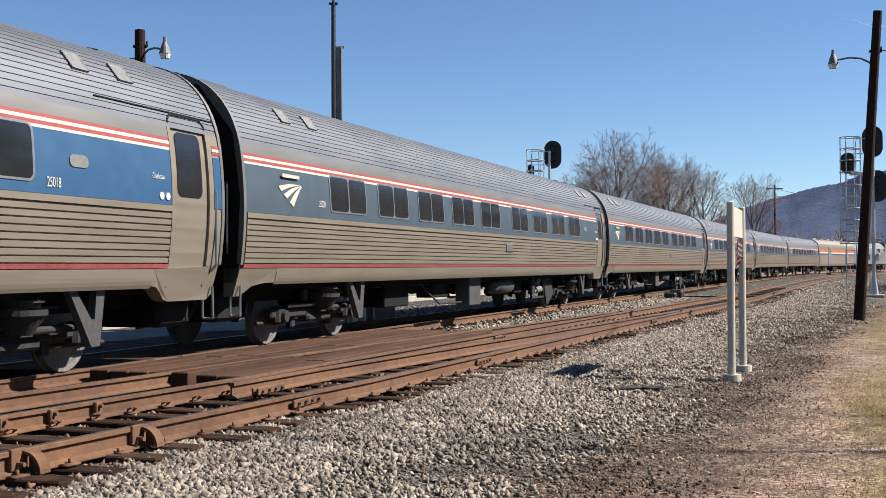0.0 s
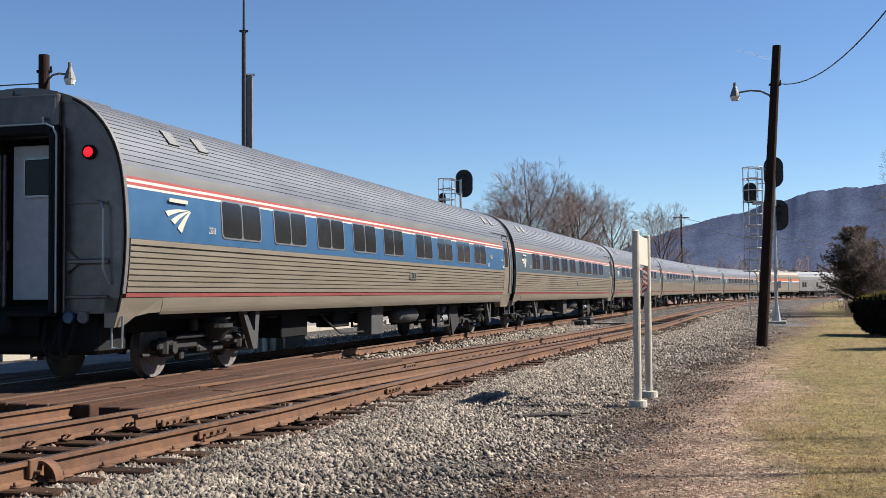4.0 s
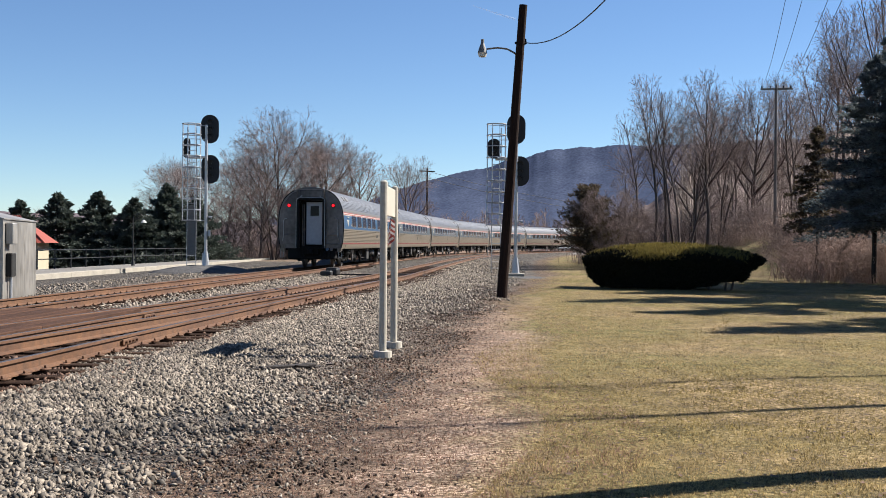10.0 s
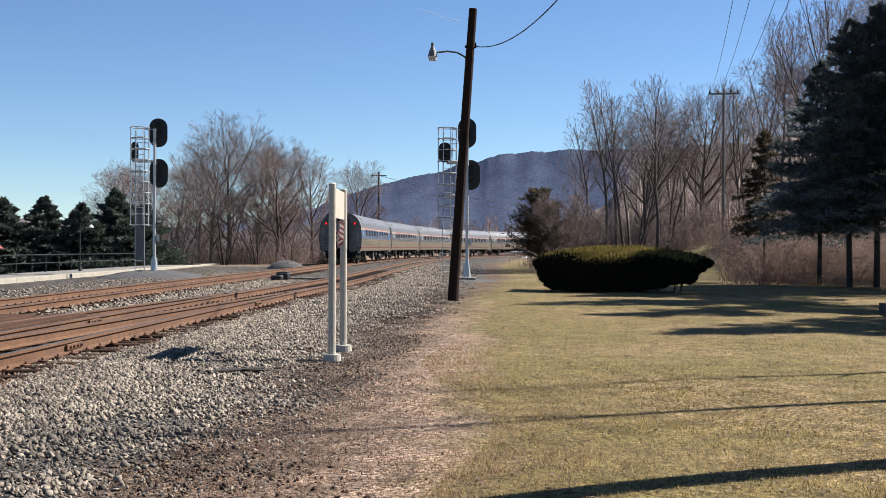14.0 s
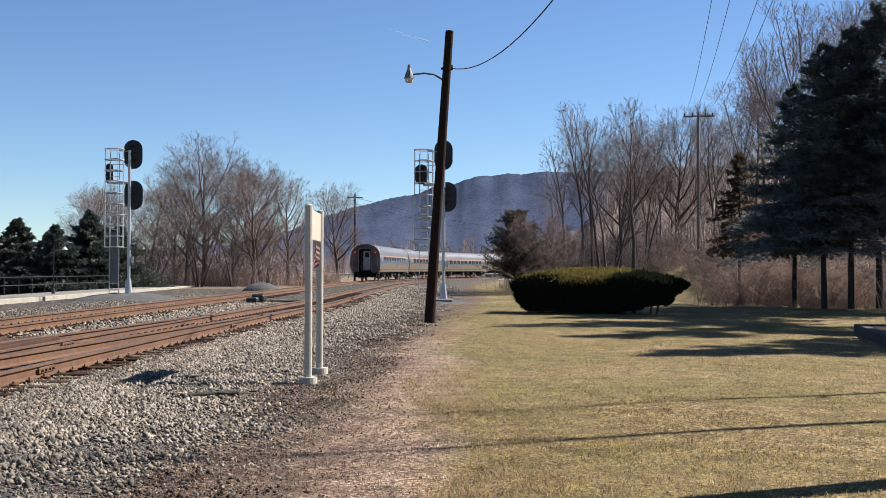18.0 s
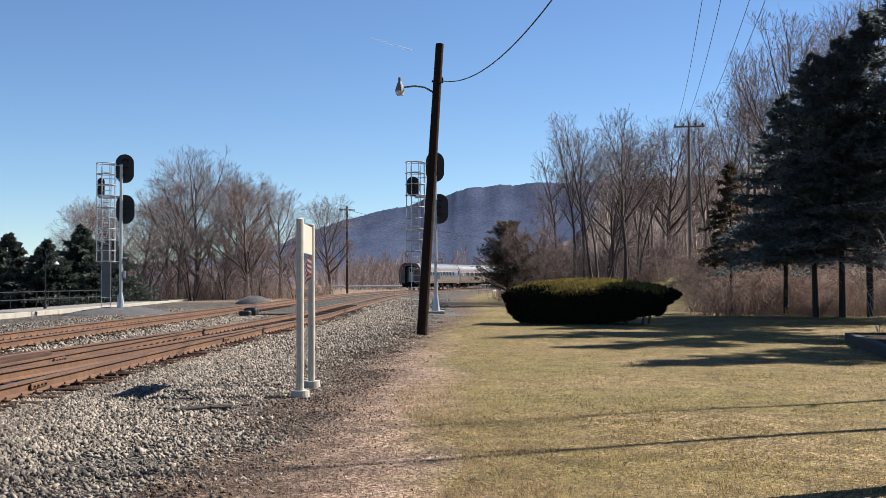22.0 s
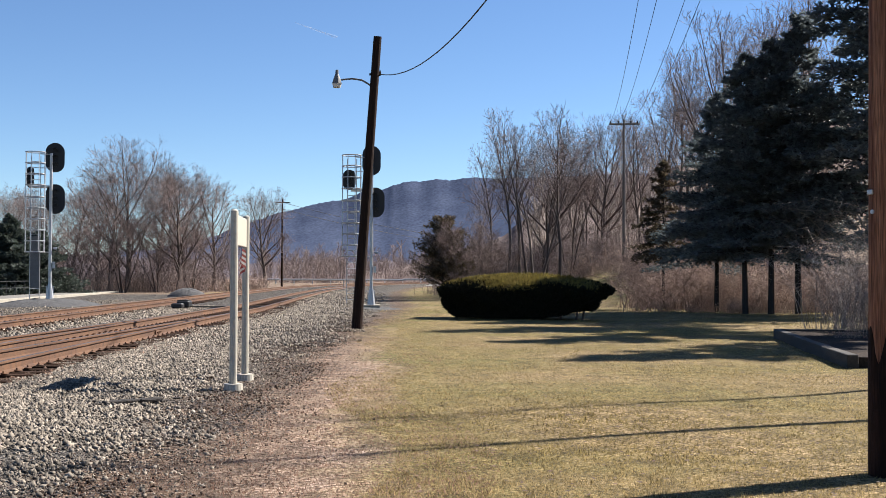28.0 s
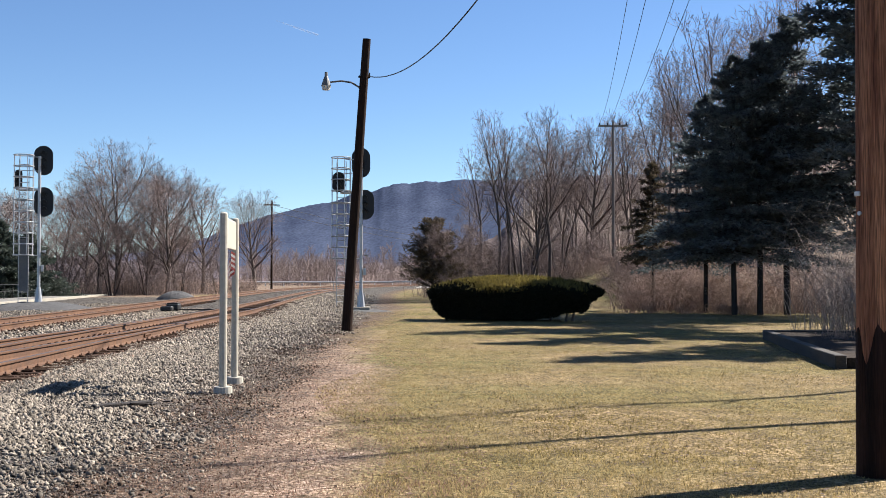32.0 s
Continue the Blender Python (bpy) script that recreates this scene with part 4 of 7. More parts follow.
        for a, b in WINDOWS:
            if s > 0 or tail:
                f = part("window", rounded_panel(a + 0.04, b - 0.04, 2.17, 2.80, 0.010, 0.10, 0.02, s), M["win_frame"], c)
                mid = (a + b) / 2
                part("pane", rounded_panel(a + 0.08, mid - 0.025, 2.20, 2.77, 0.014, 0.07, 0.02, s), M["glass"], f)
                part("pane", rounded_panel(mid + 0.025, b - 0.08, 2.20, 2.77, 0.014, 0.07, 0.02, s), M["glass"], f)
        bm = rounded_panel(9.28, 9.62, 2.38, 2.52, 0.012, 0.07, 0.02, s)
        part("slot_window", bm, M["box_grey"], c)
    for y in (-11.3, -10.35, 9.4, 10.3):
        for s in (1, -1):
            a, b = len_at(3.54), len_at(3.75)
            bm = B()
            for f in (0, 1):
                p0, p1 = on_shell(a, 0.02), on_shell(b, 0.02)
                yy = y + 0.3 + f * 0.28
                tube(bm, (s * p0[0], yy, p0[1]), (s * p1[0], yy, p1[1]), 0.018, 0.018, 6)
            pm = on_shell((a + b) / 2, 0.004)
            ang = math.degrees(math.atan2(on_shell(b)[1] - on_shell(a)[1], on_shell(a)[0] - on_shell(b)[0]))
            box(bm, 0, 0, 0, b - a, 0.27, 0.03, 0, pose(s * pm[0], y + 0.44, pm[1], 0, s * ang, 0))
            part("roof_vent", bm, M["box_grey"], c)
    skin_part("gutter", M["dark"], c, 3.252, 3.266, 9.9, 12.66, out=0.016)
    end_face(c, -12.68, -1, tail)
    end_face(c, 12.66, 1, False)
    part("underframe", box(B(), 0, 0, 1.02, 2.7, 25.0, 0.22), M["dark"], c)
    part("floor_pan", box(B(), 0, 0, 0.86, 1.7, 24.2, 0.3), M["dark"], c)
    for y in (-12.72, 12.72):
        bm = B()
        box(bm, 0, y, 0.86, 0.3, 0.7, 0.28, 0.05)
        box(bm, 0, y * 0.99, 0.86, 0.9, 0.5, 0.34, 0.04)
        part("coupler", bm, M["dark"], c)
        for x in (-0.55, 0.5, 0.75):
            bm = B()
            bent(bm, [(x, y, 0.95), (x + 0.04, y * 1.01, 0.62), (x + 0.12, y * 1.01, 0.45), (x + 0.20, y * 1.01, 0.60), (x + 0.22, y, 0.9)], 0.03, 6)
            part("brake_hose", bm, M["rubber"], c)
    truck(c, -9.07, meshes)
    truck(c, 9.07, meshes)
    # equipment under the floor
    for s in (1, -1):
        bm = B()
        box(bm, s * 1.18, -1.0, 0.68, 0.36, 0.86, 0.70, 0.02)
        e = part("equipment_box", bm, M["bracket"], c, "grey steel equipment box")
        part("warning_label", box(B(), s * 1.363, -1.0, 0.82, 0.006, 0.26, 0.05), M["red"], e)
        bm = B()
        tube(bm, (s * 1.12, 1.1, 0.74), (s * 1.12, 2.5, 0.74), 0.20, 0.20, 20)
        for y, d in ((1.1, -1), (2.5, 1)):
            tube(bm, (s * 1.12, y, 0.74), (s * 1.12, y + 0.12 * d, 0.74), 0.20, 0.09, 20)
        part("air_tank", bm, M["bracket"], c, "grey cylindrical air tank", smooth=True)
        bm = B()
        for y in (4.45, 5.75):
            box(bm, s * 1.25, y, 0.70, 0.06, 0.05, 0.72)
        box(bm, s * 1.25, 5.1, 0.36, 0.07, 1.34, 0.05)
        part("rack", bm, M["truck"], c)
        bm = B()
        box(bm, s * 1.18, 4.75, 0.70, 0.14, 0.26, 0.50, 0.01)
        part("control_box", bm, M["truck"], c)
        bm = B()
        tube(bm, (s * 1.18, 5.1, 0.56), (s * 1.18, 5.6, 0.58), 0.09, 0.11, 12)
        tube(bm, (s * 1.18, 5.2, 0.75), (s * 1.18, 5.42, 0.86), 0.06, 0.10, 10)
        bent(bm, [(s * 1.2, 5.0, 0.5), (s * 1.24, 5.2, 0.62), (s * 1.22, 5.4, 0.72), (s * 1.2, 5.5, 0.9)], 0.025, 6)
        part("compressor", bm, M["box_grey"], c)
        bm = B()
        box(bm, 0, 0, 0, 0.05, 0.85, 0.86, 0.01, pose(s * 1.22, 6.45, 0.62, 24, 0, 0))
        part("slanted_cover", bm, M["truck"], c, "slanted sheet-steel cover")
        part("junction_box", box(B(), s * 1.0, -3.0, 0.74, 0.4, 1.0, 0.34, 0.02), M["dark"], c)
        part("valve_box", box(B(), s * 0.9, 3.4, 0.72, 0.5, 0.7, 0.4, 0.02), M["dark"], c)
        part("battery_box", box(B(), s * 0.95, -5.6, 0.70, 0.5, 1.3, 0.5, 0.02), M["dark"], c)
        bm = B()
        bent(bm, [(s * 1.2, -4.4, 0.95), (s * 1.24, -4.0, 0.72), (s * 1.24, -3.2, 0.44), (s * 1.2, -1.6, 0.42)], 0.022, 6)
        tube(bm, (s * 1.1, -6.8, 0.86), (s * 1.1, 8, 0.90), 0.02)
        part("brake_pipe", bm, M["truck"], c)
    part("number_plate", box(B(), on_shell(len_at(1.72), 0.012)[0], 0.75, 1.72, 0.016, 0.56, 0.18, 0.004), M["board_steel"], c)
    if tail:
        letters(c, "25018", 9.0, 2.18, 0.155, 0.62)
        letters(c, "25018", -10.15, 2.27, 0.15, 0.62)
        letters(c, "25018", 0.75, 1.72, 0.19, 0.85, "dark", 0.022)
        letters(c, "Coachclass", 11.05, 2.40, 0.10, 0.62)
    else:
        bars("class_lettering", c, [(11.05, 2.40, 0.30, 0.035)], M["white"])
    for yy in (11.12, 11.26):
        x = on_shell(len_at(2.16))[0]
        part("round_notice", tube(B(), (x - 0.01, yy, 2.16), (x + 0.012, yy, 2.16), 0.048, 0.048, 16), M["white"], c)
    emblem(c, -11.62, 2.29, M["cream"])
    return c


def baggage_car(meshes):
    c = base("baggage_car", 0, 0, 0)
    prof = [(1.5, 0.95), (1.56, 1.2), (1.56, 3.3), (1.5, 3.6), (1.2, 3.95), (0.7, 4.18), (0.0, 4.25)]
    prof = prof + [(-a, b) for a, b in prof[-2::-1]]
    V, F = sweep(prof, [(0, -12.6, 0, 0), (0, 12.6, 0, 0)])
    raw("body", V, F, M["steel"], c)
    for s in (1, -1):
        part("orange_stripe", box(B(), s * 1.57, 0, 2.78, 0.02, 25.1, 0.32), M["orange"], c)
        part("white_stripe", box(B(), s * 1.57, 0, 2.55, 0.02, 25.1, 0.14), M["white"], c)
        part("blue_stripe", box(B(), s * 1.57, 0, 2.40, 0.02, 25.1, 0.16), M["blue"], c)
        for y in (-5.6, 6.6):
            d = part("side_door", box(B(), s * 1.585, y, 2.2, 0.04, 2.0, 2.1, 0.01), M["box_grey"], c)
            part("door_window", box(B(), s * 1.60, y, 2.78, 0.03, 0.5, 0.4, 0.01), M["glass"], d)
    for i in range(5):
        part("roof_vent", box(B(), 0, -9 + i * 4.5, 4.28, 0.9, 0.8, 0.16, 0.04), M["galv"], c)
    end_face(c, -12.6, -1, False)
    part("underframe", box(B(), 0, 0, 0.85, 2.5, 24.6, 0.4), M["dark"], c)
    part("equipment_box", box(B(), 1.1, -1, 0.6, 0.5, 3.0, 0.6, 0.02), M["dark"], c)
    truck(c, -9.07, meshes)
    truck(c, 9.07, meshes)
    return c


def locomotive(meshes):
    c = base("locomotive", 0, 0, 0)
    prof = [(1.5, 1.1), (1.52, 2.9), (1.44, 3.4), (1.2, 3.85), (0.8, 4.2), (0.0, 4.3)]
    full = prof + [(-a, b) for a, b in prof[-2::-1]]
    V, F = sweep(full, [(0, -10.4, 0, 0), (0, 7.6, 0, 0)])
    ob = raw("body", V, F, M["box_grey"], c, "silver-grey locomotive body")
    for s in (1, -1):
        bm = B()
        v = [bm.verts.new((s * (a + 0.012), y, z)) for a, y, z in ((1.50, 7.5, 3.0), (1.50, -6.0, 3.0), (1.43, -8.5, 3.42), (1.20, -9.5, 3.86), (1.20, 7.5, 3.86))]
        bm.faces.new(v)
        part("blue_swoop", bm, M["blue"], c, "blue roof swoop")
        for y in (-8.6, -7.6, -2.0):
            part("grille", box(B(), s * 1.52, y, 2.1, 0.04, 0.8, 0.8, 0.01), M["dark"], c)
        for y in (3.2, 4.0, 7.0):
            part("cab_window", box(B(), s * 1.49, y, 3.1, 0.08, 0.6, 0.5, 0.02), M["glass"], c)
    bm = B()
    nose = [(7.6, 1.0), (10.3, 1.0), (10.4, 2.2), (9.9, 2.7), (8.9, 3.7), (8.2, 4.15), (7.6, 4.3)]
    va = [bm.verts.new((1.45 - 0.2 * max(0, y - 8.5), y, z)) for y, z in nose]
    vb = [bm.verts.new((-1.45 + 0.2 * max(0, y - 8.5), y, z)) for y, z in nose]
    bm.faces.new(va)
    bm.faces.new(vb[::-1])
    for j in range(len(nose)):
        k = (j + 1) % len(nose)
        bm.faces.new((va[j], vb[j], vb[k], va[k]))
    bmesh.ops.recalc_face_normals(bm, faces=bm.faces)
    part("nose", bm, M["box_grey"], c)
    part("fuel_tank", box(B(), 0, -0.5, 0.68, 2.6, 5.0, 0.8, 0.1), M["dark"], c)
    part("underframe", box(B(), 0, 0, 1.0, 2.8, 19.6, 0.25), M["dark"], c)
    for y in (-9.0, -4.0, 1.5):
        part("roof_fan", tube(B(), (0, y, 4.25), (0, y, 4.42), 0.7, 0.66, 16), M["dark"], c)
    emblem(c, 4.8, 2.3, M["blue"])
    truck(c, -6.6, meshes)
    truck(c, 6.6, meshes)
    return c


shared = {}
train = []
last = coach("blue", True, shared)
tagged(last, "stainless steel coach with blue window band and red tail lamps", "railway coach", "coaches of the train")
plain = coach("blue_grey", False, shared)
tagged(plain, "fluted stainless steel coach with faded grey-blue window band", "railway coach", "coaches of the train")
train = [last, plain] + [copy_thing(plain, Matrix()) for _ in range(4)]
letters(plain, "25030", -10.12, 2.28, 0.15, 0.66)
train.append(tagged(baggage_car(shared), "silver baggage car with orange, white and blue stripes", "baggage car"))
train.append(tagged(locomotive(shared), "silver-grey diesel locomotive with blue roof line", "locomotive"))


# trackside -----------------------------------------------------------------
def fast(name, verts, faces, mat, parent=None, label="", smooth=False):
    """A large mesh from arrays; faces all with the same number of corners."""
    verts, faces = np.asarray(verts, np.float32), np.asarray(faces, np.int32)
    me = bpy.data.meshes.new(name)
    me.vertices.add(len(verts))
    me.vertices.foreach_set("co", verts.ravel())
    k = faces.shape[1]
    me.loops.add(faces.size)
    me.loops.foreach_set("vertex_index", faces.ravel())
    me.polygons.add(len(faces))
    me.polygons.foreach_set("loop_start", np.arange(0, faces.size, k, dtype=np.int32))
    if smooth:
        me.polygons.foreach_set("use_smooth", np.ones(len(faces), bool))
    me.materials.append(mat)
    me.update(calc_edges=True)
    ob = new(name, me)
    if parent is not None:
        ob.parent = parent
    if label:
        ob["label"] = label
    return ob


rng = np.random.default_rng(7)

# light pole with its lamp
LP = Vector((12.07, 32.6, -0.02))
LT = Vector((12.66, 32.5, 8.90))


def lamp_pole(name, foot, top, side, r0, r1, lamp_at, mat, label, arm=1.0):
    p = base(name, *foot, label=label, category="lamp pole")
    f, t = Vector((0, 0, 0)), top - foot
    part("pole", tube(B(), f, t, r0, r1, 16), mat, p)
    a = f.lerp(t, lamp_at)
    s = Vector(side) * arm
    bm = B()
    pts = [a, a + s * 0.12 + Vector((0, 0, 0.22)), a + s * 0.36 + Vector((0, 0, 0.36)), a + s * 0.66 + Vector((0, 0, 0.40)), a + s * 1.0 + Vector((0, 0, 0.36))]
    bent(bm, pts, 0.028, 8)
    part("lamp_arm", bm, M["box_grey"], p)
    h = pts[-1] + s * 0.12
    bm = B()
    tube(bm, h + Vector((0, 0, 0.18)), h + Vector((0, 0, 0.05)), 0.05, 0.10, 14)
    tube(bm, h + Vector((0, 0, 0.05)), h + Vector((0, 0, -0.12)), 0.10, 0.15, 14)
    tube(bm, h + Vector((0, 0, 0.30)), h + Vector((0, 0, 0.18)), 0.045, 0.05, 10)
    head = part("lamp_head", bm, M["box_grey"], p, smooth=False)
    bm = B()
    tube(bm, h + Vector((0, 0, -0.12)), h + Vector((0, 0, -0.24)), 0.145, 0.11, 14)
    part("refractor", bm, M["lamp_glass"], head)
    bm = B()
    b = f.lerp(t, lamp_at + 0.06)
    box(bm, b.x, b.y, b.z, 0.34, 0.10, 0.06)
    tube(bm, b + Vector((0.17, 0, 0)), b + Vector((0.17, 0, 0.14)), 0.035, 0.02, 8)
    part("insulator", bm, M["dark"], p)
    return p


lamp_pole("lamp_pole", LP, LT, (-0.93, 0.36, 0), 0.165, 0.125, 0.81, M["wood_pole"], "leaning dark creosoted wooden pole with a street lamp")
lamp_pole("lamp_pole", Vector((-7.45, 28.55, 0.05)), Vector((-7.52, 28.6, 7.6)), (0.97, -0.2, 0), 0.17, 0.13, 0.885, M["wood_pole"], "dark wooden pole with lamp beside the platform", 0.6)

# near reddish pole, its cross-arm above
wp = base("utility_pole", 7.20, 7.02, gz(7.2, 7.02) - 0.02, label="tall reddish-brown weathered wooden utility pole", category="utility pole")
part("pole", tube(B(), (0, 0, 0), (0.02, 0, 11), 0.172, 0.125, 24), M["wood_pole_red"], wp)
# dark sleeve round the foot: creosote plus shade, painted as one colour
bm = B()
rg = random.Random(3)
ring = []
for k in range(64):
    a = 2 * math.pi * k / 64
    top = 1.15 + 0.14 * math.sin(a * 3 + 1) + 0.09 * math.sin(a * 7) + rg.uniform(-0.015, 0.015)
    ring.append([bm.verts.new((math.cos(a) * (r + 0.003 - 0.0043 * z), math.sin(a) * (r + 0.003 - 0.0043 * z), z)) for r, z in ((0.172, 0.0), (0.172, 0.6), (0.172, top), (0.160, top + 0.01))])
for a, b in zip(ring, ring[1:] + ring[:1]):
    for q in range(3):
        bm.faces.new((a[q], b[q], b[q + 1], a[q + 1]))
part("treated_butt", bm, M["treated"], wp, "black pole butt, creosote and shade painted together", smooth=True)
part("cross_arm", box(B(), 0.15, -0.2, 10.6, 2.6, 0.1, 0.12, 0.01, pose(0, 0, 0, 0, 0, -28)), M["wood_pole_red"], wp)
part("tag", box(B(), -0.172, 0.035, 2.31, 0.02, 0.055, 0.04, 0.004), M["galv"], wp)
part("nail_disc", tube(B(), (-0.16, 0.02, 2.15), (-0.172, 0.02, 2.15), 0.018, 0.018, 10), M["galv"], wp)

# far utility pole
UP = Vector((52.0, 78.3, 2.5))
up = base("utility_pole", UP.x, UP.y, gz(UP.x, UP.y), label="grey wooden utility pole with cross-arm at the wood's edge", category="utility pole")
top = 14.45 - up.location.z
part("pole", tube(B(), (0, 0, -0.3), (0, 0, top), 0.15, 0.10, 10), M["grey_pole"], up)
part("cross_arm", box(B(), 0, 0, top - 0.35, 2.4, 0.12, 0.14, 0.01, pose(0, 0, 0, 0, 0, -30)), M["grey_pole"], up)
for x in (-1.1, -0.45, 0.55, 1.1):
    c, s = math.cos(radians(-30)), math.sin(radians(-30))
    part("insulator", tube(B(), (x * c, x * s, top - 0.28), (x * c, x * s, top - 0.08), 0.06, 0.04, 8), M["dark"], up)


def cable(name, a, b, sag, r, label, n=24):
    a, b = Vector(a), Vector(b)
    pts = [a.lerp(b, i / n) - Vector((0, 0, sag * 4 * (i / n) * (1 - i / n))) for i in range(n + 1)]
    ob = part(name, bent(B(), pts, r, 5), M["wire"])
    return tagged(ob, label, "cable", "overhead cables")


cable("cable", LP.lerp(LT, 0.873) + Vector((0.15, 0, 0)), (7.1, 7.1, 9.6), 1.8, 0.015, "black cable sagging between two wooden poles")
for i, x in enumerate((-1.1, -0.45, 0.55, 1.1)):
    c, s = math.cos(radians(-30)), math.sin(radians(-30))
    c2, s2 = math.cos(radians(-28)), math.sin(radians(-28))
    cable("cable", (UP.x + x * c, UP.y + x * s, 14.35), (7.2 + x * 0.85 * c2, 7.0 + x * 0.85 * s2, 10.75), 1.6, 0.011, "thin black overhead line between utility poles", 30)

cable("cable", (-7.5, 28.6, 6.9), (-34, 27, 8.6), 1.0, 0.016, "thin black cable running off from a wooden pole", 16)


# station name signs
def name_sign(x, y, heading, label, z, tall, lettered):
    s = base("station_sign", x, y, z, -heading, label=label, category="sign", group="station signs")
    for d in (0, 1.55):
        p = part("post", tube(B(), (0, d, 0), (0, d, tall), 0.052, 0.052, 14), M["cream"], s)
        part("base_collar", tube(B(), (0, d, 0), (0, d, 0.10), 0.13, 0.125, 18), M["cream"], p)
        part("cap", tube(B(), (0, d, tall), (0, d, tall + 0.02), 0.055, 0.03, 14), M["cream"], p)
    b = part("panel", box(B(), 0, 0.775, tall - 0.25, 0.03, 1.46, 0.42, 0.006), M["cream"], s, "cream name panel")
    if lettered:
        bm = B()
        q = [(0.05, -0.46), (0.42, -0.46), (0.62, -0.04), (0.05, -0.04)]
        va = [[bm.verts.new((x, a, tall + c)) for a, c in q] for x in (-0.018, 0.018)]
        bm.faces.new(va[0])
        bm.faces.new(va[1][::-1])
        for j in range(4):
            bm.faces.new((va[0][j], va[0][j - 1], va[1][j - 1], va[1][j]))
        bmesh.ops.recalc_face_normals(bm, faces=bm.faces)
        blue = part("blue_field", bm, M["blue"], b)
        part("white_bar", box(B(), 0, 0.28, tall - 0.14, 0.042, 0.34, 0.05), M["white"], blue)
    for side in (1, -1) if lettered else ():
        cu = bpy.data.curves.new("lettering", "FONT")
        cu.body, cu.size, cu.align_x, cu.align_y, cu.extrude = "Lewistown, PA", 0.155, "CENTER", "CENTER", 0.002
        cu.materials.append(M["black_metal"])
        t = new("lettering", cu)
        t.parent = b
        t.matrix_basis = pose(0.019 * side, 1.0, tall - 0.26, 90, 0, 90 * side)
    if lettered:
        return s
    # small striped cloth flag below the panel, in stiff folds
    f = base("flag", 0.0, 0.35, 1.97)
    f.parent = s
    f.location = (0.03, 0.62, 1.96)
    cols = [M["red"], M["white"]]
    for k in range(7):
        bm = B()
        for j in range(4):
            a0, a1 = j / 4, (j + 1) / 4
            q = [(0.06 * math.sin(a0 * 5), a0 * 0.30, -k * 0.036 - a0 * 0.16), (0.06 * math.sin(a1 * 5), a1 * 0.30, -k * 0.036 - a1 * 0.16)]
            v = [bm.verts.new(q[0]), bm.verts.new(q[1]), bm.verts.new((q[1][0], q[1][1], q[1][2] - 0.036)), bm.verts.new((q[0][0], q[0][1], q[0][2] - 0.036))]
            bm.faces.new(v)
        bmesh.ops.solidify(bm, geom=list(bm.faces), thickness=0.003)
        part("flag_stripe", bm, cols[k % 2], f)
    part("flag_canton", box(B(), 0.0, 0.06, -0.07, 0.008, 0.13, 0.14), M["blue"], f)
    return s


name_sign(3.94, 15.44, 20.6, "cream two-post sign on the gravel verge, seen nearly edge-on", gz(3.94, 15.44), 2.45, False)
name_sign(-7.3, 29.85, 44.0, "cream station name sign on two posts beside the platform", gz(-7.3, 29.85), 3.02, True)


# railway signals
def signal_head(parent, x, z, w, h, y=0.0):
    """An oblong black backboard with hooded lamps; faces -y."""
    bm = B()
    n = 14
    ring = [(x + w / 2 * math.cos(a), z + (h - w) / 2 + w / 2 * math.sin(a)) for a in np.linspace(0, math.pi, n)] + [(x + w / 2 * math.cos(a), z - (h - w) / 2 + w / 2 * math.sin(a)) for a in np.linspace(math.pi, 2 * math.pi, n)]
    va = [bm.verts.new((a, y, b)) for a, b in ring]
    vb = [bm.verts.new((a, y + 0.04, b)) for a, b in ring]
    bm.faces.new(va)
    bm.faces.new(vb[::-1])
    for j in range(len(ring)):
        k = (j + 1) % len(ring)
        bm.faces.new((va[j], vb[j], vb[k], va[k]))
    bmesh.ops.recalc_face_normals(bm, faces=bm.faces)
    hd = part("signal_head", bm, M["signal_black"], parent, "black oblong signal backboard")
    for k in range(3):
        zz = z + (k - 1) * min(0.36, h * 0.26)
        bm = B()
        tube(bm, (x, y, zz), (x, y - 0.06, zz), 0.10, 0.10, 14)
        part("lens", bm, M["signal_black"], hd)
        bm = B()
        for a in np.linspace(0.15, math.pi - 0.15, 8):
            box(bm, x + 0.125 * math.cos(a), y - 0.14, zz + 0.125 * math.sin(a), 0.05, 0.28, 0.012, 0, None)
        part("hood", bm, M["signal_black"], hd)
    return hd


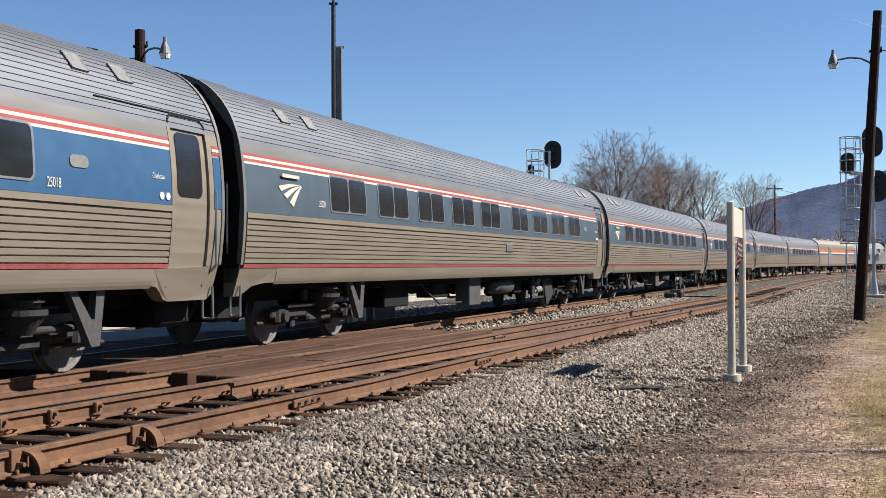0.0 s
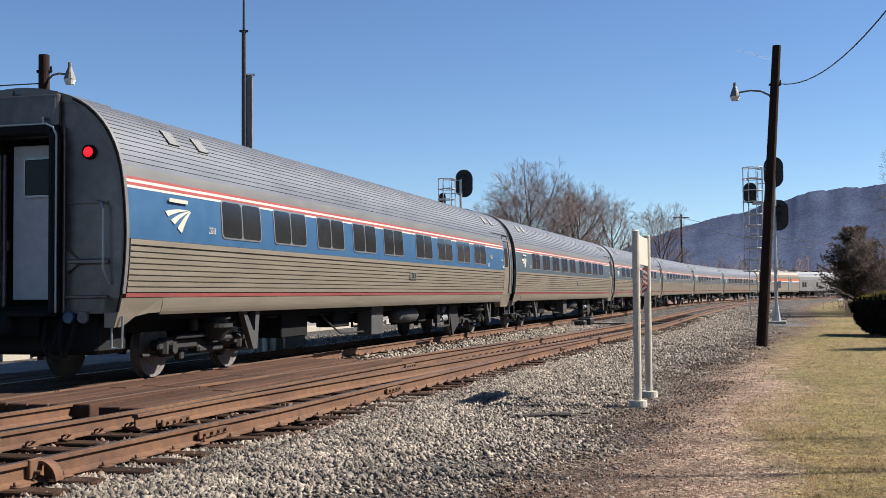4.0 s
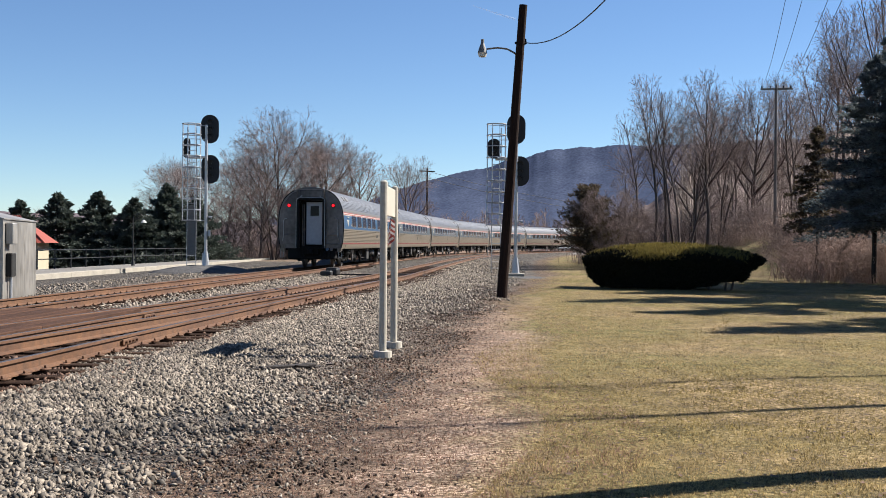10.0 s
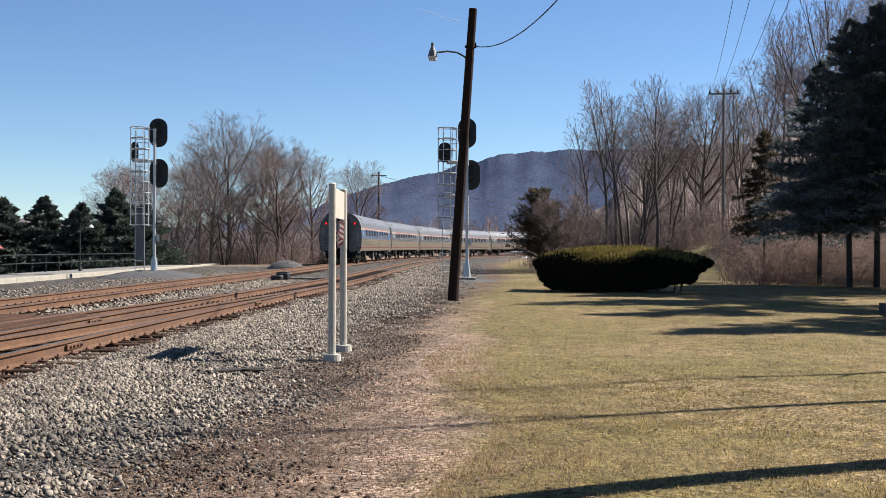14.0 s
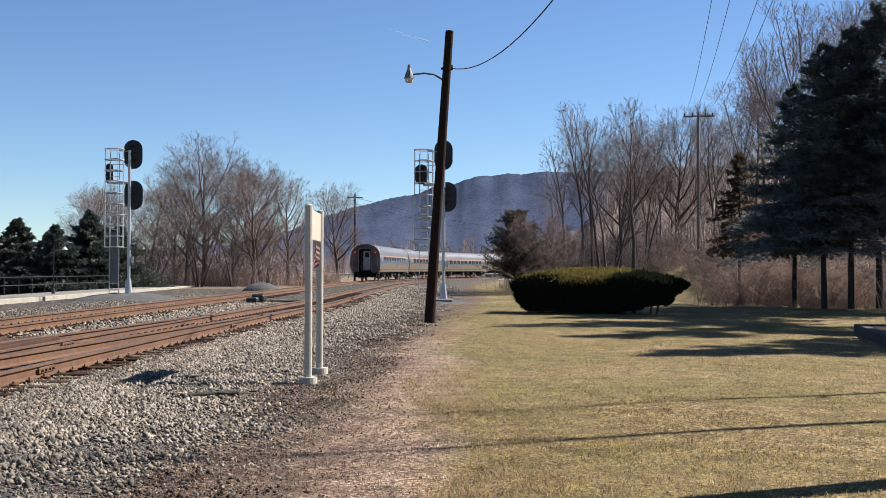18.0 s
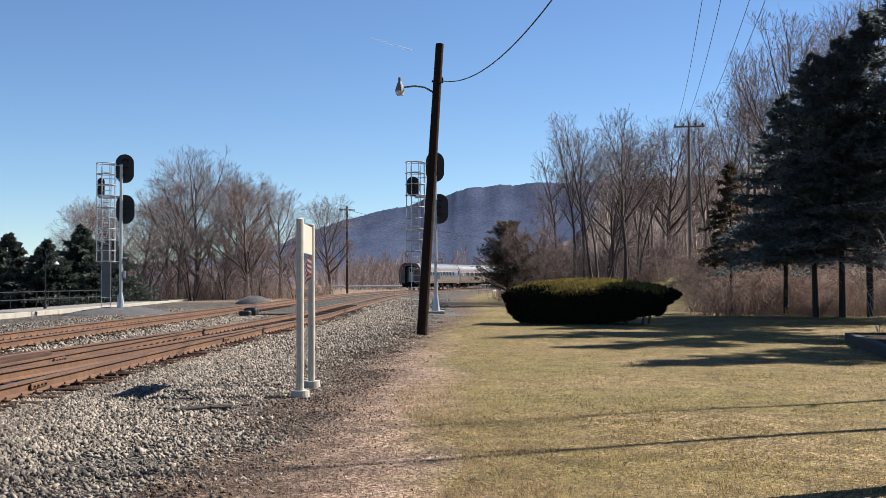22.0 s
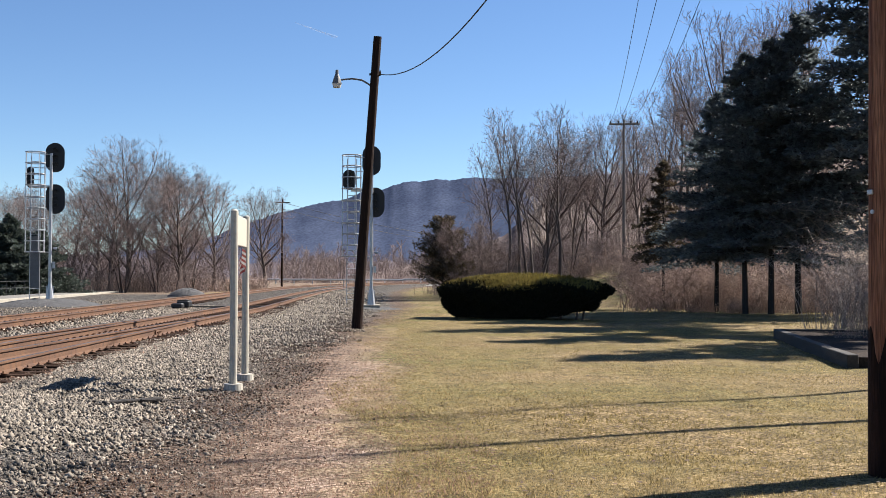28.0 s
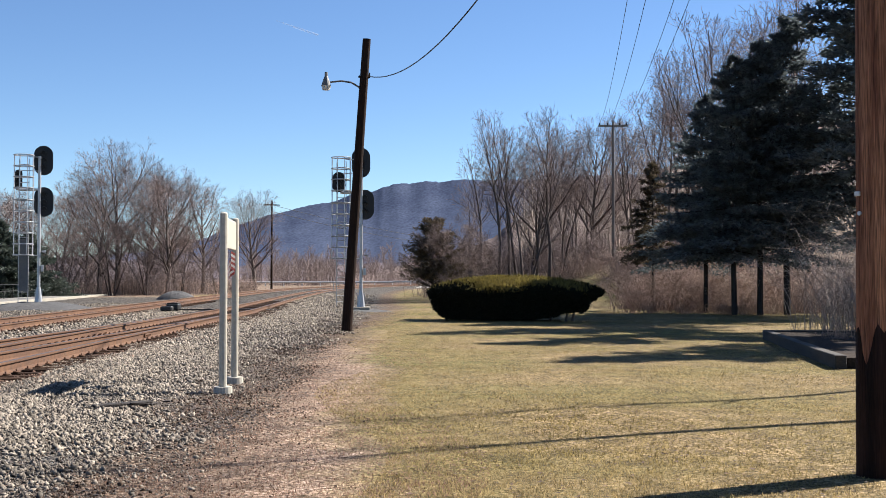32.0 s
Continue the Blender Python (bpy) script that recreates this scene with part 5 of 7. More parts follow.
def signal(x, y, z, rz, third, label, heads=(0.18, 0.21), guard=True, near=0.0):
    s = base("railway_signal", x, y, z, rz, label=label, category="railway signal", group="railway signals")
    part("footing", box(B(), 0, 0, 0.03, 0.9, 0.9, 0.24, 0.03), M["concrete"], s)
    bm = B()
    tube(bm, (0, 0, 0.1), (0, 0, 0.95), 0.22, 0.10, 10)
    for a in range(4):
        box(bm, 0.16 * math.cos(a * 1.57), 0.16 * math.sin(a * 1.57), 0.45, 0.04, 0.04, 0.8)
    part("pedestal", bm, M["galv"], s)
    part("mast", tube(B(), (0, 0, 0.9), (0, 0, 7.55), 0.085, 0.075, 14), M["galv"], s, "galvanised steel mast")
    bm = B()
    for xx in (-1.22 + near, -0.76 + near):
        tube(bm, (xx, 0.05, 0.2), (xx, 0.05, 7.4), 0.022, 0.022, 6)
    lad = part("ladder", bm, M["galv"], s)
    for i in range(23):
        part("rung", tube(B(), (-1.22 + near, 0.05, 0.4 + i * 0.305), (-0.76 + near, 0.05, 0.4 + i * 0.305), 0.018, 0.018, 5), M["galv"], lad)
    bm = B()
    for zz in (2.55, 3.1, 3.65, 4.2, 4.75, 5.3, 5.9, 6.45, 7.0, 7.55):
        ring = [(-1.0 + near + 0.48 * math.cos(a), -0.33 + 0.42 * math.sin(a), zz) for a in np.linspace(0, 2 * math.pi, 15)]
        bent(bm, ring, 0.028, 5)
    for a in np.linspace(math.pi * 0.9, math.pi * 2.1, 6):
        q = (-1.0 + near + 0.48 * math.cos(a), -0.33 + 0.42 * math.sin(a))
        tube(bm, (*q, 2.55), (*q, 7.55), 0.02, 0.02, 5)
    part("safety_cage", bm, M["galv"], s, "galvanised ladder safety cage")
    for zz in (2.55, 4.2, 5.9, 6.8, 7.5):
        part("tie_bar", tube(B(), (0, 0, zz), (-0.78 + near, 0.02, zz), 0.022, 0.022, 6), M["galv"], s)
    if guard:
        part("ladder_guard", box(B(), -0.99 + near, -0.02, 2.05, 0.44, 0.04, 2.6, 0.005), M["box_grey"], s, "grey sheet ladder guard")
    part("work_platform", box(B(), -0.5, 0.35, 5.85, 1.1, 0.7, 0.05), M["galv"], s)
    part("work_platform", box(B(), -0.5, 0.35, 4.2, 1.0, 0.6, 0.05), M["galv"], s)
    part("junction_box", box(B(), 0.17, -0.05, 1.9, 0.14, 0.16, 0.34, 0.01), M["galv"], s)
    part("bell", tube(B(), (0.12, 0, 2.75), (0.32, 0, 2.72), 0.03, 0.08, 8), M["galv"], s)
    signal_head(s, heads[0], 7.35, 0.92, 1.50, 0.12)
    signal_head(s, heads[1], 5.25, 0.92, 1.50, 0.12)
    signal_head(s, third[0], 6.35, third[1], third[2], third[3])
    return s


signal(20.53, 53.4, 0.06, -21, (-1.12, 0.66, 1.0, -0.2), "galvanised signal mast with ladder cage and three black heads", (-0.02, 0.18), False)
signal(6.04, 60.77, 0.22, -6, (-1.0, 0.36, 1.05, 0.4), "galvanised signal mast on a gravel mound with black heads", near=0.26)


def mound(name, x, y, r, h, mat, label, seed):
    g = np.random.default_rng(seed)
    bm = B()
    bmesh.ops.create_grid(bm, x_segments=26, y_segments=26, size=r)
    for v in bm.verts:
        d = math.hypot(v.co.x, v.co.y * 1.3) / r
        v.co.z = h * max(0.0, 1 - d * d) ** 0.9 + g.uniform(-0.05, 0.05) * (1 - min(1, d)) - 0.05 * (d > 0.98) - 0.03
    ob = part(name, bm, mat)
    ob.location = (x, y, gz(x, y))
    ob.rotation_euler = (0, 0, -0.3)
    return tagged(ob, label, "gravel heap")


mound("gravel_mound", 6.0, 60.6, 3.0, 0.42, M["coal"], "dark grey gravel mound round the signal's foot", 3)
mound("gravel_heap", 17.9, 84.0, 1.5, 0.62, M["coal"], "small grey gravel heap beside the track", 4)
mound("gravel_mound", 20.5, 53.4, 1.8, 0.12, M["coal"], "low dark gravel patch round the signal's foot", 5)

# equipment cabinet
cb = base("equipment_cabinet", -2.80, 32.05, gz(-2.8, 32.0), -9, label="bare aluminium trackside equipment cabinet", category="cabinet")
bm = B()
pr = [(-1.02, 0.0), (1.02, 0.0), (1.02, 2.10), (0.0, 2.34), (-1.02, 2.10)]
va = [bm.verts.new((a, -1.15, b)) for a, b in pr]
vb = [bm.verts.new((a, 2.9, b)) for a, b in pr]
bm.faces.new(va)
bm.faces.new(vb[::-1])
for j in range(5):
    k = (j + 1) % 5
    bm.faces.new((va[j], vb[j], vb[k], va[k]))
bmesh.ops.recalc_face_normals(bm, faces=bm.faces)
part("body", bm, M["alu"], cb)
for s in (1, -1):
    bm = B()
    box(bm, s * 0.52, 0.87, 2.235, 1.06, 4.12, 0.03, 0, None)
    for v in bm.verts:
        v.co.z = 2.365 - abs(v.co.x) * 0.235 + (0.015 if v.co.z > 2.235 else -0.015)
    part("roof_sheet", bm, M["alu"], cb)
d = part("door", box(B(), -0.05, -1.17, 1.05, 0.86, 0.04, 1.86, 0.008), M["alu"], cb, "aluminium door with louvres")
for i in range(7):
    part("louvre", box(B(), -0.15 + 0.055 * i, -1.20, 0.45, 0.03, 0.03, 0.52), M["dark"], d)
part("handle", box(B(), -0.40, -1.21, 1.05, 0.04, 0.05, 0.14, 0.01), M["dark"], d)
part("transom", box(B(), -0.05, -1.165, 2.08, 0.86, 0.03, 0.14), M["alu"], cb)
part("meter_box", box(B(), 0.30, -1.27, 1.20, 0.50, 0.2, 0.86, 0.01), M["alu"], cb)
for x, z0, z1, r, m in ((0.42, 0, 0.8, 0.05, "galv"), (0.55, 0, 0.8, 0.03, "galv"), (0.75, 0, 2.0, 0.075, "white")):
    part("conduit", tube(B(), (x, -1.26, z0), (x, -1.26, z1), r, r, 12), M[m], cb)
part("hood", box(B(), 1.12, -0.65, 1.75, 0.2, 0.5, 0.55, 0.02), M["alu"], cb)
part("side_box", box(B(), 1.10, -0.60, 0.95, 0.16, 0.46, 0.6, 0.02), M["truck"], cb)
part("side_conduit", tube(B(), (1.1, -0.6, 0), (1.1, -0.6, 0.66), 0.04, 0.04, 10), M["galv"], cb)
for x, y in ((-0.9, -1.0), (0.6, -1.0)):
    part("antenna", tube(B(), (x, y, 2.1), (x, y, 2.75), 0.022, 0.022, 6), M["galv"], cb)

# tall masts behind the cabinet
ms = base("radio_mast", -4.05, 44.6, gz(-4.05, 44.6), label="tall dark steel radio mast with a thin whip top", category="mast")
part("mast", tube(B(), (0, 0, 0), (0, 0, 11.9), 0.10, 0.085, 12), M["black_metal"], ms)
part("whip", tube(B(), (0, 0, 11.9), (0, 0, 16.0), 0.05, 0.03, 8), M["black_metal"], ms)
part("bracket", box(B(), 0, 0, 11.9, 0.34, 0.1, 0.08), M["black_metal"], ms)
ms = base("column", -3.84, 44.7, gz(-3.84, 44.7), label="grey steel column standing against the radio mast", category="mast")
part("shaft", box(B(), 0, 0, 5.0, 0.24, 0.24, 10.4, 0.02), M["box_grey"], ms)
part("cap", box(B(), 0.04, 0, 10.2, 0.36, 0.1, 0.08), M["galv"], ms)

# switch machine and rods
h = float(line_at(70)[2])
sm = base("switch_machine", 10.69, 51.43, 0.16, -math.degrees(h), label="black point machine between the two tracks", category="point machine")
part("housing", box(B(), 0.1, 0.3, 0.18, 0.55, 0.9, 0.30, 0.05), M["black_metal"], sm)
part("motor_case", box(B(), -0.05, -0.55, 0.12, 0.5, 0.6, 0.22, 0.05), M["black_metal"], sm)
part("lid", box(B(), 0.1, 0.3, 0.34, 0.5, 0.8, 0.04, 0.01), M["truck"], sm)
part("throw_rod", tube(B(), (0.2, 0.3, 0.05), (2.2, 0.5, 0.05), 0.03, 0.03, 8), M["truck"], sm)
sr = base("switch_stand", 14.45, 51.3, 0.05, -math.degrees(h), label="black switch gear lying in the ballast", category="switch gear")
part("rod_plate", box(B(), -0.3, 0.4, 0.12, 1.0, 0.35, 0.1, 0.03), M["black_metal"], sr)
part("rod_plate", box(B(), 0.3, -0.1, 0.10, 0.9, 0.3, 0.12, 0.03), M["black_metal"], sr)
part("connecting_rod", tube(B(), (-0.9, 0.5, 0.14), (1.2, -0.3, 0.1), 0.04, 0.04, 8), M["truck"], sr)

# dwarf marker far along the line
mk = base("marker_post", *line_at(150, 5.5)[:2], 0.2, label="small white marker post by the track", category="marker")
part("post", tube(B(), (0, 0, 0), (0, 0, 1.0), 0.06, 0.06, 8), M["white"], mk)


# plants --------------------------------------------------------------------
def limb_mesh(segs, sides):
    """Tubes for segments (a, b, ra, rb)."""
    segs = np.asarray(segs)
    a, b, ra, rb = segs[:, 0:3], segs[:, 3:6], segs[:, 6], segs[:, 7]
    d = b - a
    d /= np.linalg.norm(d, axis=1, keepdims=True) + 1e-9
    ref = np.where(np.abs(d[:, 2:3]) > 0.9, np.array([[1.0, 0, 0]]), np.array([[0, 0, 1.0]]))
    p = np.cross(d, ref)
    p /= np.linalg.norm(p, axis=1, keepdims=True) + 1e-9
    q = np.cross(d, p)
    V = []
    for k in range(sides):
        t = 2 * math.pi * k / sides
        o = p * math.cos(t) + q * math.sin(t)
        V.append(a + o * ra[:, None])
    for k in range(sides):
        t = 2 * math.pi * k / sides
        o = p * math.cos(t) + q * math.sin(t)
        V.append(b + o * rb[:, None])
    V = np.stack(V, 1)
    n = len(segs)
    F = []
    for k in range(sides):
        j = (k + 1) % sides
        F.append(np.stack([np.full(n, k), np.full(n, j), np.full(n, sides + j), np.full(n, sides + k)], -1))
    F = np.stack(F, 1) + (np.arange(n) * 2 * sides)[:, None, None]
    return V.reshape(-1, 3), F.reshape(-1, 4)


def bare_tree(seed, height, clear, spread, limbs, label, mat="twig", stems=1, splay=0.12, thick=1.0, steep=0.5, name="bare_tree", finest=4):
    """A leafless tree: stems with rising limbs that branch into ever finer twigs inside a rounded crown."""
    rnd = random.Random(seed)
    big, small, tips = [], [], []
    lift = (0.0, 0.42, 0.26, 0.16, 0.06)
    share_of = (0, 9, 6, 4, 3)

    def gauss(k):
        return Vector((rnd.gauss(0, k), rnd.gauss(0, k), rnd.gauss(0, k)))

    def bough(p, d, length, r, level):
        n = max(2, min(7, int(length / (0.8 if level < 3 else 0.4))))
        pts, rad, bend = [p], [r], gauss(0.16)
        for i in range(n):
            d = (d + bend / n + gauss(0.075) + Vector((0, 0, lift[level] / n))).normalized()
            pts.append(pts[-1] + d * (length / n))
            rad.append(max(0.007, r * (1 - 0.72 * (i + 1) / n)))
        for i in range(n):
            (big if level < 2 else small if level < finest else tips).append((*pts[i], *pts[i + 1], rad[i], rad[i + 1]))
        if level == finest or length < 0.3:
            return
        m = max(2, round(share_of[level] * min(1.0, length / (height * 0.30 / 2.1 ** (level - 1)))))
        turn = rnd.uniform(0, 6.28)
        for k in range(m):
            t = 0.20 + 0.78 * (k + rnd.uniform(0, 0.9)) / m
            f = t * n
            i = min(n - 1, int(f))
            axis = (pts[i + 1] - pts[i]).normalized()
            turn += 2.4 + rnd.gauss(0, 0.4)
            a = axis.orthogonal().normalized()
            side = a * math.cos(turn) + axis.cross(a) * math.sin(turn)
            w = radians(rnd.uniform(26, 52))
            reach = length * (0.60 * (1 - t) + 0.22) * rnd.uniform(0.75, 1.2)
            bough(pts[i].lerp(pts[i + 1], f - i), axis * math.cos(w) + side * math.sin(w), reach, max(0.008, (rad[i] + (rad[i + 1] - rad[i]) * (f - i)) * rnd.uniform(0.45, 0.65)), level + 1)

    for k in range(stems):
        a = k * 2.4 + rnd.uniform(0, 0.8)
        out = Vector((math.cos(a), math.sin(a), 0))
        tall = height * (1.0 if k == 0 else rnd.uniform(0.72, 0.97)) * 0.86
        d = (Vector((0, 0, 1)) + out * (splay * rnd.uniform(0.4, 1.2) if stems > 1 else 0.03)).normalized()
        n, p, r = 9, out * (0.25 if stems > 1 else 0.0), height * 0.0135 * thick * (0.62 if stems > 1 else 1.0)
        pts, rad = [p], [r]
        for i in range(n):
            d = (d + gauss(0.055) + Vector((0, 0, 0.02))).normalized()
            pts.append(pts[-1] + d * tall / n)
            rad.append(r * (1 - 0.88 * ((i + 1) / n) ** 0.9))
            big.append((*pts[-2], *pts[-1], rad[-2], rad[-1]))
        turn, m = rnd.uniform(0, 6.28), max(5, limbs // (1 if stems == 1 else 2))
        for j in range(m):
            t = clear + (0.985 - clear) * (j + rnd.uniform(0, 0.9)) / m
            turn += 2.4 + rnd.gauss(0, 0.35)
            f = t * n
            i = min(n - 1, int(f))
            w = radians((62 - 34 * t) * steep * 1.6 * rnd.uniform(0.8, 1.2))
            q = (t - clear) / (1 - clear)
            reach = height * spread * (0.35 + 1.3 * math.sqrt(max(0.0, q * (1 - q))) if q < 0.5 else 1.0 - 0.72 * (2 * q - 1) ** 1.6) * rnd.uniform(0.75, 1.15)
            e = Vector((math.cos(turn) * math.sin(w), math.sin(turn) * math.sin(w), math.cos(w)))
            bough(pts[i].lerp(pts[i + 1], f - i), e, reach, (rad[i] + (rad[i + 1] - rad[i]) * (f - i)) * rnd.uniform(0.5, 0.72), 1)
    t = base(name, 0, 0, 0, label=label, category="tree")
    k = height / max(s[5] for s in small)
    k = np.array([k] * 6 + [1, 1])
    V, F = limb_mesh(np.array(big) * k, 7)
    fast("trunk", V, F, M["bark"], t)
    V, F = limb_mesh(np.array(small) * k, 3)
    crown = fast("crown", V, F, M[mat], t)
    V, F = limb_mesh(np.array(tips) * k, 3)
    tagged(fast("twig", V, F, M[mat], crown), kind="stuff")
    return t


def needles(g, pts, dirs, size, width):
    """Little tufts, two crossed triangles each."""
    n = len(pts)
    side = g.normal(0, 1, (n, 3))
    side -= dirs * (side * dirs).sum(1, keepdims=True)
    side /= np.linalg.norm(side, axis=1, keepdims=True) + 1e-9
    other = np.cross(dirs, side)
    L = size * g.uniform(0.6, 1.3, (n, 1))
    w = width * g.uniform(0.6, 1.3, (n, 1))
    V = np.stack([pts + side * w, pts - side * w, pts + dirs * L, pts + other * w, pts - other * w, pts + dirs * L + other * 0.01], 1).reshape(-1, 3)
    i = np.arange(n)[:, None] * 6
    F = np.concatenate([i + np.array([[0, 1, 2]]), i + np.array([[3, 4, 5]])])
    return V, F


def conifer(seed, height, width, bare, label, mat, name="spruce_tree", boughs=110, tufts=46, size=0.34, droop=0.25, shape=0.8, slender=0.36):
    g = np.random.default_rng(seed)
    t = base(name, 0, 0, 0, label=label, category="tree")
    part("trunk", tube(B(), (0, 0, -0.1), (g.uniform(-0.2, 0.2), g.uniform(-0.2, 0.2), height * 0.97), height * 0.0105 + 0.02, 0.02, 9), M["dark_bark"], t)
    P, D, segs = [], [], []
    for k in range(boughs):
        f = (k + g.uniform(0, 1)) / boughs
        z = bare + (height - bare) * f ** 1.05
        reach = width * (1 - f) ** shape * g.uniform(0.45, 1.2) + 0.12
        a = g.uniform(0, 6.283)
        out = np.array([math.cos(a), math.sin(a), 0])
        rise = 0.25 * f - droop * (1 - f) + g.normal(0, 0.08)
        tip = np.array([0, 0, z]) + out * reach + np.array([0, 0, rise * reach])
        root = np.array([0, 0, z])
        segs.append((*root, *tip, 0.03 * (1 - f) + 0.012, 0.006))
        m = max(6, int(tufts * (0.35 + reach / max(width, 0.1))))
        u = g.uniform(0.12, 1.0, m) ** 0.8
        c = root + (tip - root) * u[:, None]
        wid = reach * 0.34 * (1 - u * 0.55)
        lat = np.cross(out, [0, 0, 1.0])
        sgn = g.uniform(-1, 1, m)
        c = c + lat * (sgn * wid)[:, None] + np.stack([np.zeros(m), np.zeros(m), g.normal(-0.03, 0.07, m) - np.abs(sgn) * 0.05 * reach], -1)
        d = out * 0.7 + lat * (sgn * 0.9)[:, None] + g.normal(0, 0.35, (m, 3)) + np.array([0, 0, 0.1])
        P.append(c)
        D.append(d / np.linalg.norm(d, axis=1, keepdims=True))
    V, F = limb_mesh(segs, 4)
    tagged(fast("bough", V, F, M["dark_bark"], t), kind="stuff")
    V, F = needles(g, np.concatenate(P), np.concatenate(D), size, size * slender)
    fast("crown", V, F, M[mat], t)
    return t


def put(tree, x, y, scale=1.0, turn=0.0, z=None, label=""):
    c = copy_thing(tree, Matrix.Translation((x, y, (gz(x, y) if z is None else z) - 0.05)) @ Matrix.Rotation(turn, 4, "Z") @ Matrix.Diagonal((scale, scale, scale, 1)))
    return tagged(c, label)


def drop(ob):
    for o in (*ob.children_recursive, ob):
        bpy.data.objects.remove(o)


def polar(heading, dist):
    return dist * math.sin(radians(heading)), dist * math.cos(radians(heading))


oak = [bare_tree(s, 13.0, 0.17, 0.52, 17, "large bare tree with spreading grey-brown limbs", "twig", thick=1.6, steep=0.6) for s in (11, 12, 13)]
multi = [bare_tree(s, 9.0, 0.18, 0.30, 12, "multi-stemmed bare tree in the rough growth", "twig", stems=5, splay=0.42, thick=1.1) for s in (21, 22)]
slim = [bare_tree(s, 13.5, 0.34, 0.24, 16, "tall slim bare woodland tree", "twig", thick=0.85, steep=0.42) for s in (31, 32)] + [bare_tree(33, 13.5, 0.30, 0.24, 14, "bare woodland tree with several fanned stems", "twig", stems=3, splay=0.26, steep=0.42)]


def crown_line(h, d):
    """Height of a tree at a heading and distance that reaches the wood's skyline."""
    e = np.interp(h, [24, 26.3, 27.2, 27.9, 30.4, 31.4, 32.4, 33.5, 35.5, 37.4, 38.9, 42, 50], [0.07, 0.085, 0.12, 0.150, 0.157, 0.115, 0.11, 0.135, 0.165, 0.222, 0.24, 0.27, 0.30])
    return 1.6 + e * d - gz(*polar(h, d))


# (heading, distance, kind, height factor)
g = np.random.default_rng(5)
for i, (hd, ds, kind, sc) in enumerate([
        (4.4, 112, 0, 0.8), (9.2, 112, 2, 1.14), (10.6, 116, 0, 1.02), (12.0, 112, 0, 0.97), (13.3, 116, 2, 0.92), (6.6, 116, 1, 0.85), (7.8, 120, 0, 0.92), (5.6, 124, 1, 0.8),
        (11.6, 106, 2, 0.86), (8.4, 108, 1, 0.95), (4.0, 104, 2, 0.74), (15.8, 150, 0, 1.02), (29.6, 95, 1, 1.05), (32.6, 108, 2, 1.15)]):
    put(oak[kind], *polar(hd, ds), sc, i * 1.7)
for i, (hd, ds, kind, sc) in enumerate([(5.0, 100, 0, 0.7), (6.8, 104, 1, 0.75), (9.0, 104, 0, 0.85), (10.6, 106, 1, 0.8), (12.2, 108, 0, 0.72), (14.0, 112, 1, 0.6), (26.0, 84, 0, 0.55), (27.4, 86, 1, 0.6)]):
    put(multi[kind], *polar(hd, ds), sc, i * 2.1)
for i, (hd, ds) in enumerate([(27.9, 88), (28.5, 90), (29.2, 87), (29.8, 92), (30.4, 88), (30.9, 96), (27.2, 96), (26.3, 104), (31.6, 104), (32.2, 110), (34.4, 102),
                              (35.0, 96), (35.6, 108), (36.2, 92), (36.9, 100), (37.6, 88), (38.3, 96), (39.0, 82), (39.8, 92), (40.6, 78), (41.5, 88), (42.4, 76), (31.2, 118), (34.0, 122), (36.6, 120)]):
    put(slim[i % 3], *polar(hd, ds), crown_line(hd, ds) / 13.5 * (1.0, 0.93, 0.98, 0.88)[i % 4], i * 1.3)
# bare trees beside the lawn, whose trunks shade it
thin = [bare_tree(s, 13.5, 0.5, 0.16, 7, "thin bare tree standing beside the lawn", "twig", thick=0.62, steep=0.4, finest=3) for s in (35, 36)]
for x, y, k, sc in ((15.2, 10.0, 0, 1.22), (17.6, 13.32, 1, 1.0)):
    put(thin[k], x, y, sc, x)
for o in oak + multi + slim + thin:
    drop(o)

# spruces before the wood, trunks bare below
sp = [conifer(41, 13.5, 3.9, 3.2, "dark blue-green spruce with bare lower trunk", "spruce", boughs=165, tufts=170, size=0.22, droop=0.10, shape=0.72, slender=0.20), conifer(42, 12.0, 3.7, 3.0, "dark blue-green spruce with bare lower trunk", "spruce", boughs=150, tufts=170, size=0.22, droop=0.10, shape=0.70, slender=0.20)]
for i, (x, y, k, sc) in enumerate([(34.1, 43.6, 1, 0.86), (33.5, 40.8, 0, 0.86), (34.6, 40.4, 1, 1.02), (35.9, 40.1, 0, 1.0), (37.8, 36.8, 1, 1.5)]):
    put(sp[k], x, y, sc, i * 2.4)
for o in sp:
    drop(o)
# tall spruces up the bank, crowns high above bare stems
tall = conifer(43, 21.6, 3.3, 13.0, "tall dark spruce with a long bare trunk", "spruce", boughs=60, tufts=110, size=0.3, droop=0.10, shape=0.7, slender=0.3)
for i, (x, y, sc) in enumerate([(37.6, 32.2, 1.0), (37.2, 27.3, 1.0), (37.0, 21.4, 1.04)]):
    put(tall, x, y, sc, i * 2.1)
drop(tall)
put_brown = conifer(45, 9.0, 2.2, 3.4, "half-bare brownish spruce at the wood's edge", "cedar", boughs=70, tufts=60, size=0.20)
put(put_brown, 34.6, 48.5, 0.85, 0.5)
drop(put_brown)
